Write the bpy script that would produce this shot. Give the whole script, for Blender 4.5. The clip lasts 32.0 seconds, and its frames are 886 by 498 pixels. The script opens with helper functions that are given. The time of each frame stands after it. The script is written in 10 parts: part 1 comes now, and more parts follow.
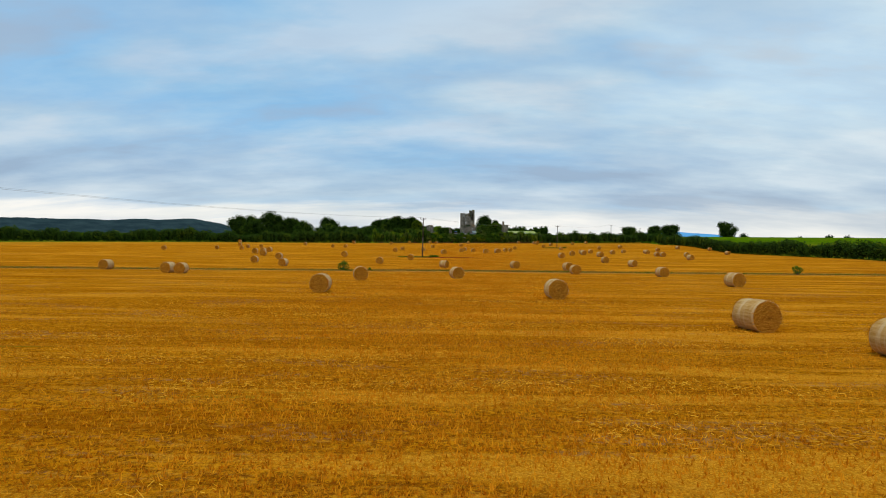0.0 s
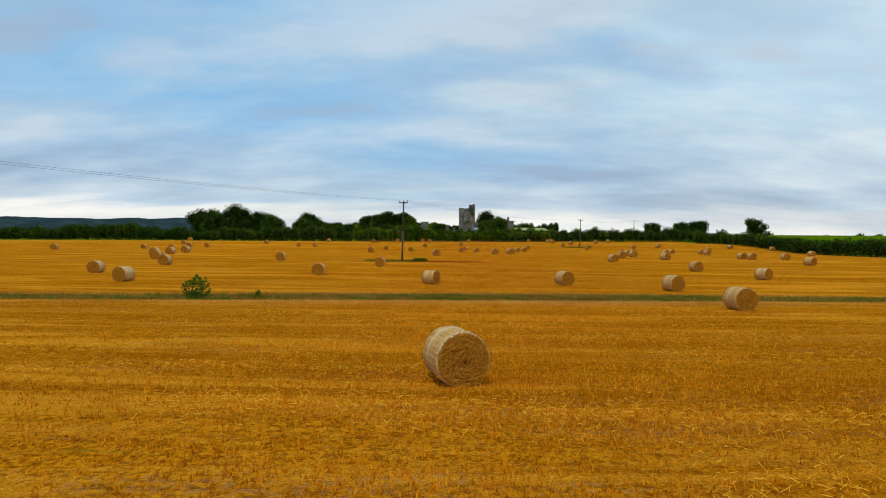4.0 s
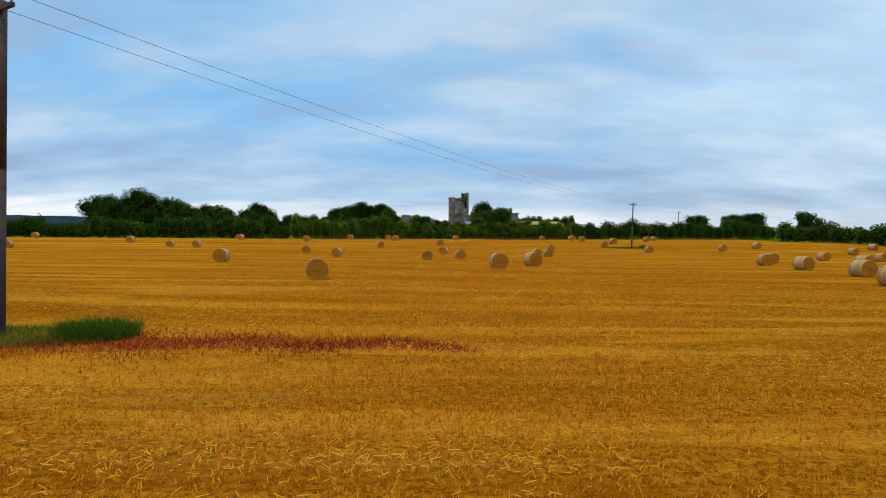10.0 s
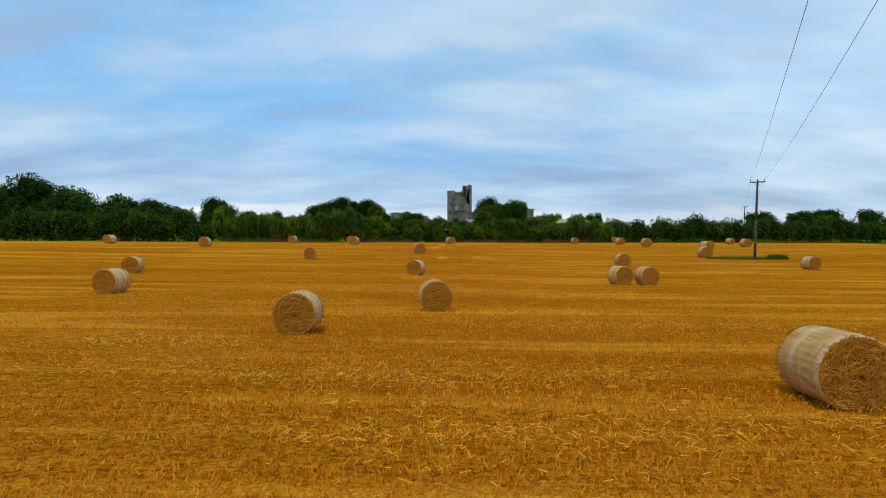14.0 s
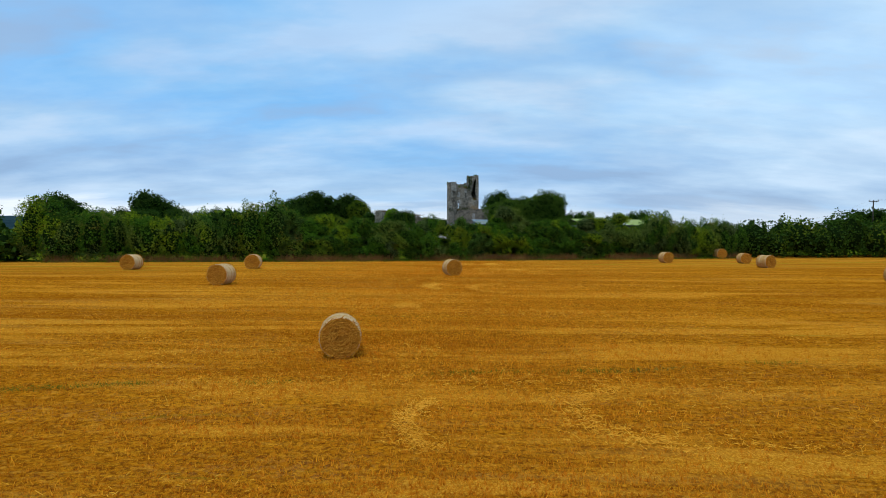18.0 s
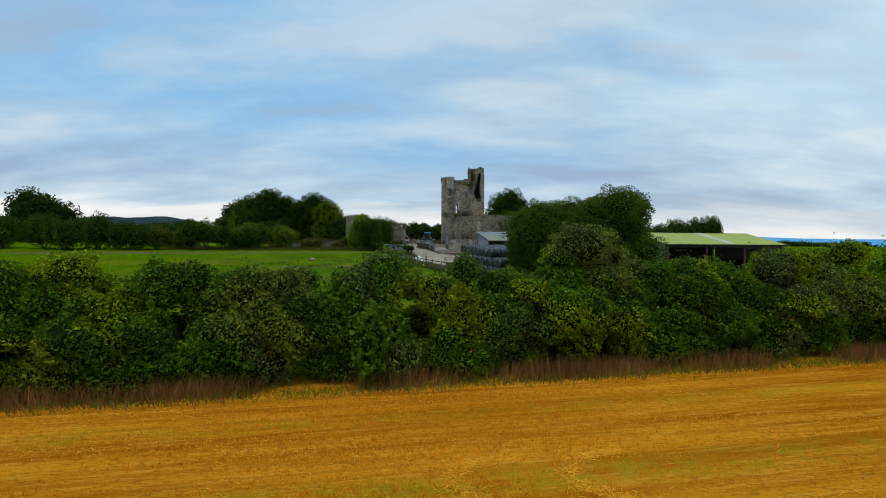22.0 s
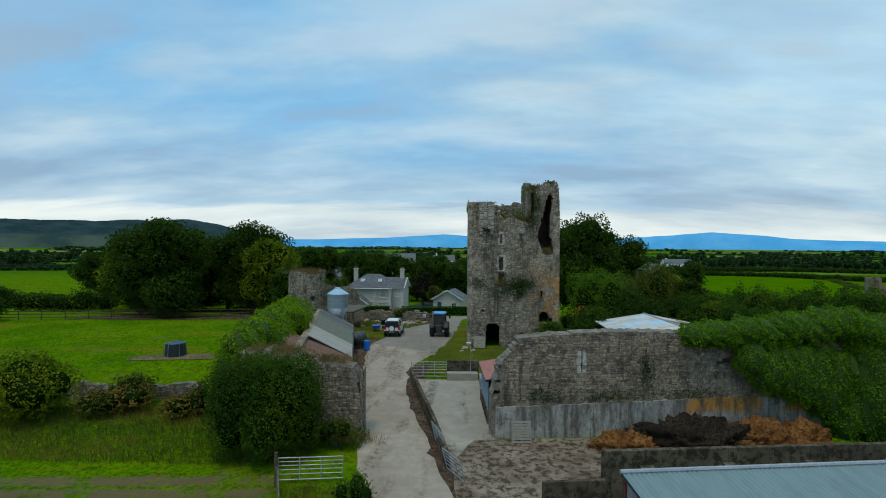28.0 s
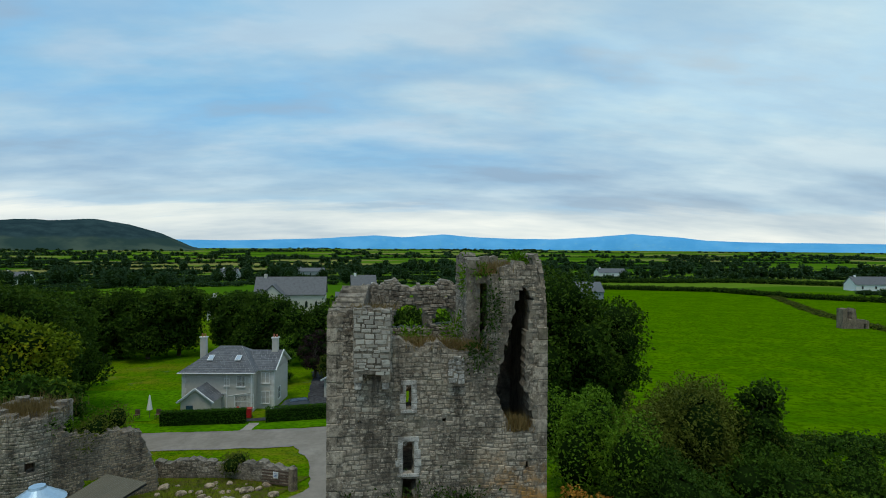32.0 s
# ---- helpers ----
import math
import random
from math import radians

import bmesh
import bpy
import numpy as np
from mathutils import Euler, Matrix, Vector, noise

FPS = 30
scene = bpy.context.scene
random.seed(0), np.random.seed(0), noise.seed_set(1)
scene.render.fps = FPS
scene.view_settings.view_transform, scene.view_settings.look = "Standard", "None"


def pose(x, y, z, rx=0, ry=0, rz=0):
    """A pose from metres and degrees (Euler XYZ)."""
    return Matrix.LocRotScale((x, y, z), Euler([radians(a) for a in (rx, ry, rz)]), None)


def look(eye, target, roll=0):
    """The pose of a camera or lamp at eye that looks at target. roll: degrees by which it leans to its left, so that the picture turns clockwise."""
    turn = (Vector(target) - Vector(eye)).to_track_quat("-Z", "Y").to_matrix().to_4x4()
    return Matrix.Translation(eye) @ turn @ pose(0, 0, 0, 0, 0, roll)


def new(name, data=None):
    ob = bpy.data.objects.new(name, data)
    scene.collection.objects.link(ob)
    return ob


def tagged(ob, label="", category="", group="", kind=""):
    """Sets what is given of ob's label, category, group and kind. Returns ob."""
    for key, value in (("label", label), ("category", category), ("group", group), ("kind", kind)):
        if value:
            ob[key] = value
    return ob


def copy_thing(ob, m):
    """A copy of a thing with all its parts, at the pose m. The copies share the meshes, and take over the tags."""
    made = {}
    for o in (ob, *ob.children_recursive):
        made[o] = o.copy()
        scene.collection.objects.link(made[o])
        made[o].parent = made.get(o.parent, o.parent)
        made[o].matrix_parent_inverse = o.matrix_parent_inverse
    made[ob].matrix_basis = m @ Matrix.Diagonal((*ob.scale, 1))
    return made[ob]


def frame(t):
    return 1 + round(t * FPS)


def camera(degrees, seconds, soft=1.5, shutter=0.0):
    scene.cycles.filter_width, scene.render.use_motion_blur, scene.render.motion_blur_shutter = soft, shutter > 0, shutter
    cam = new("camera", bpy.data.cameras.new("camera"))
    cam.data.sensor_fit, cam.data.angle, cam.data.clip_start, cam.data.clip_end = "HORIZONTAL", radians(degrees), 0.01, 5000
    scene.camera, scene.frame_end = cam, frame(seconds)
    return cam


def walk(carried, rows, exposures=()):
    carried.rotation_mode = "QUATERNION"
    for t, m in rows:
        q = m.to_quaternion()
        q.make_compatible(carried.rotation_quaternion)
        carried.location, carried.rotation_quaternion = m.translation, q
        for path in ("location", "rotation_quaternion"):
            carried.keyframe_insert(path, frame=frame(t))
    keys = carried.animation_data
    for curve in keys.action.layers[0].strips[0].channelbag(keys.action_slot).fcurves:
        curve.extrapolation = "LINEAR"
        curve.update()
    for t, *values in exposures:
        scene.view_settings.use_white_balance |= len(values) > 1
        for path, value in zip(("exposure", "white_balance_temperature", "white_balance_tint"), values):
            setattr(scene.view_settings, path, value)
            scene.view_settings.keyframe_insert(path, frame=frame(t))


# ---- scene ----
cam = camera(77.80, 32.0, soft=1.0)
PATH = [
    (0.0, 0.00, 0.00, 2.99, 89.62, -0.37, 0.00),
    (0.5, -0.13, 5.35, 2.92, 89.61, -0.37, -0.05),
    (1.0, -0.29, 10.67, 2.89, 89.61, -0.37, -0.07),
    (1.5, -0.35, 15.96, 2.84, 89.64, -0.37, -0.10),
    (2.0, -0.23, 21.37, 2.79, 89.64, -0.37, -0.11),
    (2.5, 0.11, 26.73, 2.75, 89.60, -0.37, -0.17),
    (4.5, 1.44, 48.01, 2.73, 89.56, -0.37, -0.22),
    (5.0, 1.90, 53.22, 2.76, 89.53, -0.37, -0.28),
    (5.5, 2.34, 58.42, 2.76, 89.50, -0.37, -0.32),
    (6.0, 2.79, 63.70, 2.75, 89.51, -0.37, -0.34),
    (6.5, 3.24, 68.91, 2.68, 89.51, -0.37, -0.34),
    (7.0, 3.74, 74.21, 2.63, 89.50, -0.37, -0.35),
    (7.5, 4.31, 79.62, 2.59, 89.48, -0.37, -0.31),
    (8.0, 4.82, 85.12, 2.56, 89.47, -0.37, -0.41),
    (8.5, 5.32, 90.72, 2.46, 89.44, -0.37, -0.37),
    (9.0, 5.87, 96.55, 2.60, 89.43, -0.37, -0.42),
    (9.5, 6.42, 102.35, 2.78, 89.44, -0.37, -0.48),
    (10.0, 7.01, 108.03, 2.84, 89.44, -0.37, -0.42),
    (10.5, 7.57, 113.63, 2.89, 89.50, -0.37, -0.44),
    (11.0, 8.08, 119.23, 2.91, 89.54, -0.37, -0.38),
    (11.5, 8.48, 124.85, 3.01, 89.56, -0.37, -0.39),
    (12.0, 8.78, 130.53, 3.06, 89.59, -0.37, -0.45),
    (12.5, 9.06, 136.28, 3.13, 89.62, -0.37, -0.47),
    (13.0, 9.39, 142.08, 3.26, 89.63, -0.37, -0.48),
    (13.5, 9.61, 147.83, 3.23, 89.65, -0.37, -0.52),
    (14.0, 9.90, 153.63, 3.44, 89.66, -0.37, 0.01),
    (14.5, 10.04, 159.34, 3.53, 89.69, -0.37, 0.44),
    (15.0, 10.08, 165.11, 3.55, 89.67, -0.37, 0.43),
    (15.5, 10.11, 171.05, 3.94, 89.68, -0.37, 0.34),
    (17.5, 10.25, 194.27, 5.73, 89.62, -0.37, 0.09),
    (18.0, 10.40, 199.88, 5.92, 89.54, -0.37, 0.04),
    (18.5, 10.67, 205.43, 6.27, 89.56, -0.37, 0.02),
    (19.0, 10.94, 210.82, 6.58, 89.56, -0.37, 0.05),
    (19.5, 11.26, 216.15, 6.83, 89.58, -0.37, 0.08),
    (20.0, 11.56, 221.46, 7.13, 89.59, -0.37, 0.12),
    (20.5, 11.78, 226.71, 7.60, 89.58, -0.37, 0.12),
    (21.0, 11.81, 231.90, 8.19, 89.57, -0.37, 0.02),
    (21.5, 11.70, 237.05, 8.90, 89.54, -0.37, -0.14),
    (22.0, 11.48, 242.25, 9.77, 89.50, -0.37, -0.17),
    (22.5, 11.28, 247.51, 10.81, 89.46, -0.37, 0.34),
    (23.0, 11.23, 252.79, 12.00, 89.47, -0.37, 1.40),
    (23.5, 11.20, 258.02, 13.05, 89.48, -0.37, 2.69),
    (24.0, 11.11, 263.15, 13.97, 89.52, -0.37, 3.28),
    (24.5, 11.00, 268.26, 14.67, 89.55, -0.37, 3.18),
    (25.0, 10.95, 273.32, 15.38, 89.59, -0.37, 2.52),
    (25.5, 10.90, 278.39, 16.07, 89.59, -0.37, 2.23),
    (27.5, 11.05, 298.98, 18.88, 89.60, -0.37, 2.24),
    (28.0, 11.07, 303.81, 19.70, 89.59, -0.37, 2.23),
    (28.5, 11.13, 308.40, 20.52, 89.61, -0.37, 2.06),
    (29.0, 11.39, 312.67, 21.18, 89.62, -0.37, -1.22),
    (29.5, 11.90, 316.82, 21.78, 89.61, -0.37, -4.70),
    (30.0, 12.34, 320.95, 22.54, 89.66, -0.37, -4.92),
    (30.5, 12.80, 324.96, 23.07, 89.64, -0.37, -4.92),
    (31.0, 13.23, 328.89, 23.70, 89.63, -0.37, -5.01),
    (31.5, 13.69, 332.67, 25.00, 89.66, -0.37, -4.96),
    (32.0, 14.14, 336.12, 26.53, 89.67, -0.37, -4.96),
]
walk(cam, [(t, pose(*p)) for t, *p in PATH], [(0.0, -0.02, 6850, 10), (6.0, -0.02, 6850, 10), (10.0, -0.03, 6200, 10), (13.0, -0.02, 6200, 10), (17.5, 0.02, 5920, 9), (20.5, 0.01, 5900, 8), (22.0, -0.02, 6700, 9), (23.0, 0.1, 7100, 10), (24.0, -0.06, 7350, 10), (25.5, -0.08, 7250, 9), (27.5, -0.08, 6350, 2), (30.5, -0.06, 6350, 1), (32.0, -0.06, 6600, 3)])

# ---- sky and light ----
world = bpy.data.worlds.new("overcast_sky")
scene.world = world
world.use_nodes = True
wt = world.node_tree
wt.nodes.clear()
SUN_ELEV, SUN_ROT = radians(70), radians(205)


def wnode(kind, **props):
    n = wt.nodes.new(kind)
    for k, v in props.items():
        if k == "op":
            n.operation = v
        elif k == "blend":
            n.blend_type = v
        elif k == "dtype":
            n.data_type = v
    return n


def wmath(op, a, b=None):
    n = wnode("ShaderNodeMath", op=op)
    for i, v in enumerate((a, b)):
        if v is None:
            continue
        if isinstance(v, (int, float)):
            n.inputs[i].default_value = v
        else:
            wt.links.new(v, n.inputs[i])
    return n.outputs[0]


sky = wnode("ShaderNodeTexSky")
sky.sky_type = "NISHITA"
sky.sun_disc = False
sky.sun_elevation, sky.sun_rotation = SUN_ELEV, SUN_ROT
sky.air_density, sky.dust_density, sky.ozone_density = 1.0, 0.6, 2.5
bg_sky = wnode("ShaderNodeBackground")
bg_sky.inputs[1].default_value = 0.13
wt.links.new(sky.outputs[0], bg_sky.inputs[0])
tc = wnode("ShaderNodeTexCoord")
sep = wnode("ShaderNodeSeparateXYZ")
wt.links.new(tc.outputs["Generated"], sep.inputs[0])
hgt = wmath("ADD", wmath("MAXIMUM", sep.outputs[2], 0.0), 0.22)
cx = wmath("DIVIDE", sep.outputs[0], hgt)
cy = wmath("DIVIDE", sep.outputs[1], hgt)
comb = wnode("ShaderNodeCombineXYZ")
wt.links.new(cx, comb.inputs[0])
wt.links.new(cy, comb.inputs[1])


def wnoise(scale, detail, rough, off, sx=1.0, sy=1.0):
    m = wnode("ShaderNodeMapping")
    m.inputs["Location"].default_value = off
    m.inputs["Scale"].default_value = (sx, sy, 1)
    wt.links.new(comb.outputs[0], m.inputs[0])
    n = wnode("ShaderNodeTexNoise")
    n.inputs["Scale"].default_value = scale
    n.inputs["Detail"].default_value = detail
    n.inputs["Roughness"].default_value = rough
    wt.links.new(m.outputs[0], n.inputs["Vector"])
    return n.outputs["Fac"]


def wramp(fac, stops):
    n = wnode("ShaderNodeValToRGB")
    el = n.color_ramp.elements
    while len(el) < len(stops):
        el.new(0.5)
    for e, (p, c) in zip(el, stops):
        e.position, e.color = p, (*c, 1)
    wt.links.new(fac, n.inputs[0])
    return n.outputs[0]


def wmix(fac, a, b):
    n = wnode("ShaderNodeMixRGB")
    if isinstance(fac, (int, float)):
        n.inputs[0].default_value = fac
    else:
        wt.links.new(fac, n.inputs[0])
    for i, v in ((1, a), (2, b)):
        if isinstance(v, tuple):
            n.inputs[i].default_value = (*v, 1)
        else:
            wt.links.new(v, n.inputs[i])
    return n.outputs[0]


# cloud sheets: broad soft masses, torn finer streaks and a thin veil
mass = wnoise(0.40, 5, 0.52, (2.2, 6.1, 0), 0.75, 1.1)
tear = wnoise(1.15, 6, 0.55, (8.1, 4.4, 0), 0.70, 1.35)
fine = wnoise(3.6, 6, 0.6, (3.3, 1.9, 0), 0.5, 1.3)
cloud = wramp(mass, [(0.38, (0.22, 0.53, 0.88)), (0.45, (0.33, 0.56, 0.84)), (0.52, (0.40, 0.56, 0.75)), (0.59, (0.72, 0.86, 0.95))])
shade = wramp(tear, [(0.38, (0.34, 0.44, 0.58)), (0.46, (0.25, 0.56, 0.90)), (0.54, (0.46, 0.71, 0.91)), (0.62, (0.80, 0.90, 0.95))])
cover = wmix(0.42, cloud, shade)
cover = wmix(wramp(fine, [(0.40, (0.16, 0.16, 0.16)), (0.56, (0, 0, 0))]), cover, (0.34, 0.44, 0.62))
# the bank of cloud thins to bright slits near the horizon, with a grey lid above them
lift = wmath("ADD", sep.outputs[2], wmath("MULTIPLY", wmath("SUBTRACT", wnoise(0.9, 6, 0.6, (5.0, 2.0, 0), 0.5, 1.6), 0.5), 0.12))
lid = wramp(lift, [(0.050, (0, 0, 0)), (0.085, (0.75, 0.75, 0.75)), (0.13, (0.6, 0.6, 0.6)), (0.20, (0, 0, 0))])
cover = wmix(lid, cover, wramp(tear, [(0.40, (0.32, 0.44, 0.61)), (0.60, (0.60, 0.73, 0.86))]))
band = wramp(lift, [(0.0, (1, 1, 1)), (0.050, (0.95, 0.95, 0.95)), (0.066, (0.25, 0.25, 0.25)), (0.10, (0, 0, 0))])
bright = wramp(wnoise(0.42, 6, 0.6, (1.2, 7.7, 0), 0.6, 1.2), [(0.38, (0.48, 0.58, 0.70)), (0.49, (0.78, 0.83, 0.87)), (0.58, (1.0, 1.0, 0.98))])
cover = wmix(band, cover, bright)
bg_cloud = wnode("ShaderNodeBackground")
wt.links.new(cover, bg_cloud.inputs[0])
bg_cloud.inputs[1].default_value = 1.0
opac = wramp(mass, [(0.28, (0.62, 0.62, 0.62)), (0.46, (0.95, 0.95, 0.95))])
mixs = wnode("ShaderNodeMixShader")
wt.links.new(opac, mixs.inputs[0])
wt.links.new(bg_sky.outputs[0], mixs.inputs[1])
wt.links.new(bg_cloud.outputs[0], mixs.inputs[2])
wout = wnode("ShaderNodeOutputWorld")
wt.links.new(mixs.outputs[0], wout.inputs[0])

sun = new("sun", bpy.data.lights.new("sun", "SUN"))
sun.data.energy, sun.data.angle, sun.data.color = 1.5, radians(16), (1.0, 0.90, 0.76)
sun.matrix_world = look((0, 0, 0), (-math.sin(SUN_ROT) * math.cos(SUN_ELEV), -math.cos(SUN_ROT) * math.cos(SUN_ELEV), -math.sin(SUN_ELEV)))

# ---- materials ----


class Mat:
    """A small builder of node materials."""

    def __init__(self, name):
        self.m = bpy.data.materials.new(name)
        self.m.use_nodes = True
        self.t = self.m.node_tree
        self.b = self.t.nodes["Principled BSDF"]
        self.pos = self.node("ShaderNodeNewGeometry").outputs["Position"]

    def node(self, kind):
        return self.t.nodes.new(kind)

    def put(self, sock, v):
        if isinstance(v, (int, float)):
            sock.default_value = v
        elif isinstance(v, tuple):
            sock.default_value = (*v, 1) if len(sock.default_value) == 4 else v
        else:
            self.t.links.new(v, sock)

    def obj(self):
        return self.node("ShaderNodeTexCoord").outputs["Object"]

    def scaled(self, vec, s, loc=(0, 0, 0), rz=0.0):
        n = self.node("ShaderNodeMapping")
        self.put(n.inputs["Vector"], vec)
        n.inputs["Scale"].default_value = s
        n.inputs["Location"].default_value = loc
        n.inputs["Rotation"].default_value = (0, 0, radians(rz))
        return n.outputs[0]

    def noise(self, scale=1.0, detail=4, rough=0.55, vec=None, dist=0.0):
        n = self.node("ShaderNodeTexNoise")
        self.put(n.inputs["Vector"], vec or self.pos)
        n.inputs["Scale"].default_value = scale
        n.inputs["Detail"].default_value = detail
        n.inputs["Roughness"].default_value = rough
        n.inputs["Distortion"].default_value = dist
        return n.outputs["Fac"]

    def voronoi(self, scale, vec=None, feature="F1", out="Distance", rand=1.0):
        n = self.node("ShaderNodeTexVoronoi")
        n.feature = feature
        self.put(n.inputs["Vector"], vec or self.pos)
        n.inputs["Scale"].default_value = scale
        n.inputs["Randomness"].default_value = rand
        return n.outputs[out]

    def wave(self, scale, dist, vec=None, direction="X", detail=2):
        n = self.node("ShaderNodeTexWave")
        n.bands_direction = direction
        self.put(n.inputs["Vector"], vec or self.pos)
        n.inputs["Scale"].default_value = scale
        n.inputs["Distortion"].default_value = dist
        n.inputs["Detail"].default_value = detail
        return n.outputs["Fac"]

    def ramp(self, fac, *stops):
        n = self.node("ShaderNodeValToRGB")
        el = n.color_ramp.elements
        while len(el) < len(stops):
            el.new(0.5)
        for e, (p, c) in zip(el, stops):
            e.position = p
            e.color = (c, c, c, 1) if isinstance(c, (int, float)) else (*c, 1)
        self.put(n.inputs[0], fac)
        return n.outputs[0]

    def mix(self, fac, a, b, blend="MIX"):
        n = self.node("ShaderNodeMixRGB")
        n.blend_type = blend
        self.put(n.inputs[0], fac)
        self.put(n.inputs[1], a)
        self.put(n.inputs[2], b)
        return n.outputs[0]

    def math(self, op, a, b=0.0):
        n = self.node("ShaderNodeMath")
        n.operation = op
        self.put(n.inputs[0], a)
        self.put(n.inputs[1], b)
        return n.outputs[0]

    def xyz(self, vec=None):
        n = self.node("ShaderNodeSeparateXYZ")
        self.put(n.inputs[0], vec or self.pos)
        return n.outputs

    def island(self):
        return self.node("ShaderNodeNewGeometry").outputs["Random Per Island"]

    def rand(self):
        return self.node("ShaderNodeObjectInfo").outputs["Random"]

    def done(self, colour, rough=0.8, bump=None, depth=0.02, strength=0.6, metal=0.0, spec=0.35):
        self.put(self.b.inputs["Base Color"], colour)
        self.put(self.b.inputs["Roughness"], rough)
        self.put(self.b.inputs["Metallic"], metal)
        self.put(self.b.inputs["Specular IOR Level"], spec)
        if bump is not None:
            n = self.node("ShaderNodeBump")
            n.inputs["Distance"].default_value = depth
            n.inputs["Strength"].default_value = strength
            self.put(n.inputs["Height"], bump)
            self.t.links.new(n.outputs[0], self.b.inputs["Normal"])
        return self.m


def plain(name, colour, rough=0.7, metal=0.0, vary=0.25, scale=6.0, spec=0.35, depth=0.004):
    """Paint, plastic or metal with dirt and wear at two scales."""
    k = Mat(name)
    o = k.obj()
    n = k.noise(scale, 5, 0.6, o)
    f = k.noise(scale * 9, 3, 0.6, o)
    lo = tuple(c * (1 - vary) for c in colour)
    hi = tuple(min(1, c * (1 + vary * 0.6)) for c in colour)
    c = k.mix(k.ramp(n, (0.3, 0), (0.7, 1)), lo, hi)
    c = k.mix(k.ramp(f, (0.45, 0), (0.8, 0.35)), c, tuple(x * 0.55 for x in colour))
    return k.done(c, rough, f, depth, 0.35, metal, spec)


def leaf_mat(name, dark, light, yellow=None, amount=0.06, translucency=0.20, rough=0.7, spec=0.06):
    k = Mat(name)
    r = k.island()
    n = k.noise(0.35, 3, 0.6)
    clump = k.noise(1.3, 3, 0.6)
    c = k.mix(k.ramp(r, (0.0, 0.15), (1.0, 0.75)), dark, light)
    # lighter and darker clumps by noise: clump shading put into the leaf colour
    c = k.mix(k.ramp(clump, (0.38, 0.0), (0.62, 0.5)), c, light)
    c = k.mix(k.ramp(n, (0.36, 0.45), (0.60, 0.0)), c, dark)
    if yellow:
        patch = k.noise(0.22, 2, 0.5, k.scaled(k.pos, (1, 1, 1), (31, 7, 3)))
        c = k.mix(k.math("MULTIPLY", k.ramp(patch, (0.52, 0), (0.66, 1)), k.ramp(r, (0.15, 0), (0.9, amount * 10))), c, yellow)
    k.put(k.b.inputs["Base Color"], c)
    k.b.inputs["Roughness"].default_value = rough
    k.b.inputs["Specular IOR Level"].default_value = spec
    tr = k.node("ShaderNodeBsdfTranslucent")
    k.put(tr.inputs[0], c)
    mx = k.node("ShaderNodeMixShader")
    mx.inputs[0].default_value = translucency
    k.t.links.new(k.b.outputs[0], mx.inputs[1])
    k.t.links.new(tr.outputs[0], mx.inputs[2])
    k.t.links.new(mx.outputs[0], k.t.nodes["Material Output"].inputs[0])
    return k.m


def stone_mat(name, base, light, dark, lichen=0.0, moss=0.25, per_object=False):
    k = Mat(name)
    r = k.rand() if per_object else k.island()
    n = k.noise(3.0, 6, 0.65)
    fine = k.noise(26, 4, 0.7)
    big = k.noise(0.45, 4, 0.6)
    c = k.mix(r, base, light)
    c = k.mix(k.ramp(n, (0.44, 0), (0.60, 0.80)), c, dark)
    c = k.mix(k.ramp(k.noise(9, 5, 0.75), (0.50, 0), (0.62, 0.6)), c, tuple(v * 0.8 for v in dark))
    c = k.mix(k.ramp(fine, (0.52, 0), (0.72, 0.6)), c, light)
    c = k.mix(k.ramp(big, (0.48, 0), (0.62, 0.5)), c, dark)
    c = k.mix(k.ramp(k.noise(5.0, 5, 0.75, k.scaled(k.pos, (1, 1, 1), (6, 1, 3))), (0.56, 0), (0.64, 0.75)), c, tuple(min(0.75, 1.25 * v) for v in light))
    c = k.mix(k.ramp(k.noise(0.5, 6, 0.7, k.scaled(k.pos, (1, 1, 0.6), (4, 8, 1))), (0.52, 0), (0.62, 0.30)), c, tuple(min(0.75, 1.2 * v) for v in light))
    c = k.mix(k.ramp(k.noise(1.0, 6, 0.7, k.scaled(k.pos, (1.6, 1.6, 0.22), (1, 3, 6))), (0.54, 0), (0.66, 0.7)), c, tuple(0.6 * v for v in dark))
    if moss:
        c = k.mix(k.ramp(k.noise(0.8, 5, 0.7, k.scaled(k.pos, (1, 1, 1), (9, 2, 5))), (0.56, 0), (0.72, moss)), c, (0.10, 0.095, 0.05))
    if lichen:
        x, y, z = k.xyz()
        zone = k.math("MULTIPLY", k.ramp(k.math("MULTIPLY", k.math("SUBTRACT", x, 16.8), 0.4), (0.0, 0), (1.0, 1)),
                      k.ramp(k.math("MULTIPLY", k.math("SUBTRACT", 19.0, z), 0.3), (0.0, 0), (1.0, 1)))
        spots = k.ramp(k.noise(1.1, 6, 0.7, k.scaled(k.pos, (1, 1, 1), (2, 5, 8))), (0.46, 0), (0.60, 1))
        c = k.mix(k.math("MULTIPLY", k.math("MULTIPLY", zone, spots), lichen), c, (0.42, 0.20, 0.035))
    return k.done(c, 0.92, k.math("ADD", k.math("MULTIPLY", n, 0.6), k.math("MULTIPLY", fine, 0.4)), 0.05, 0.8)


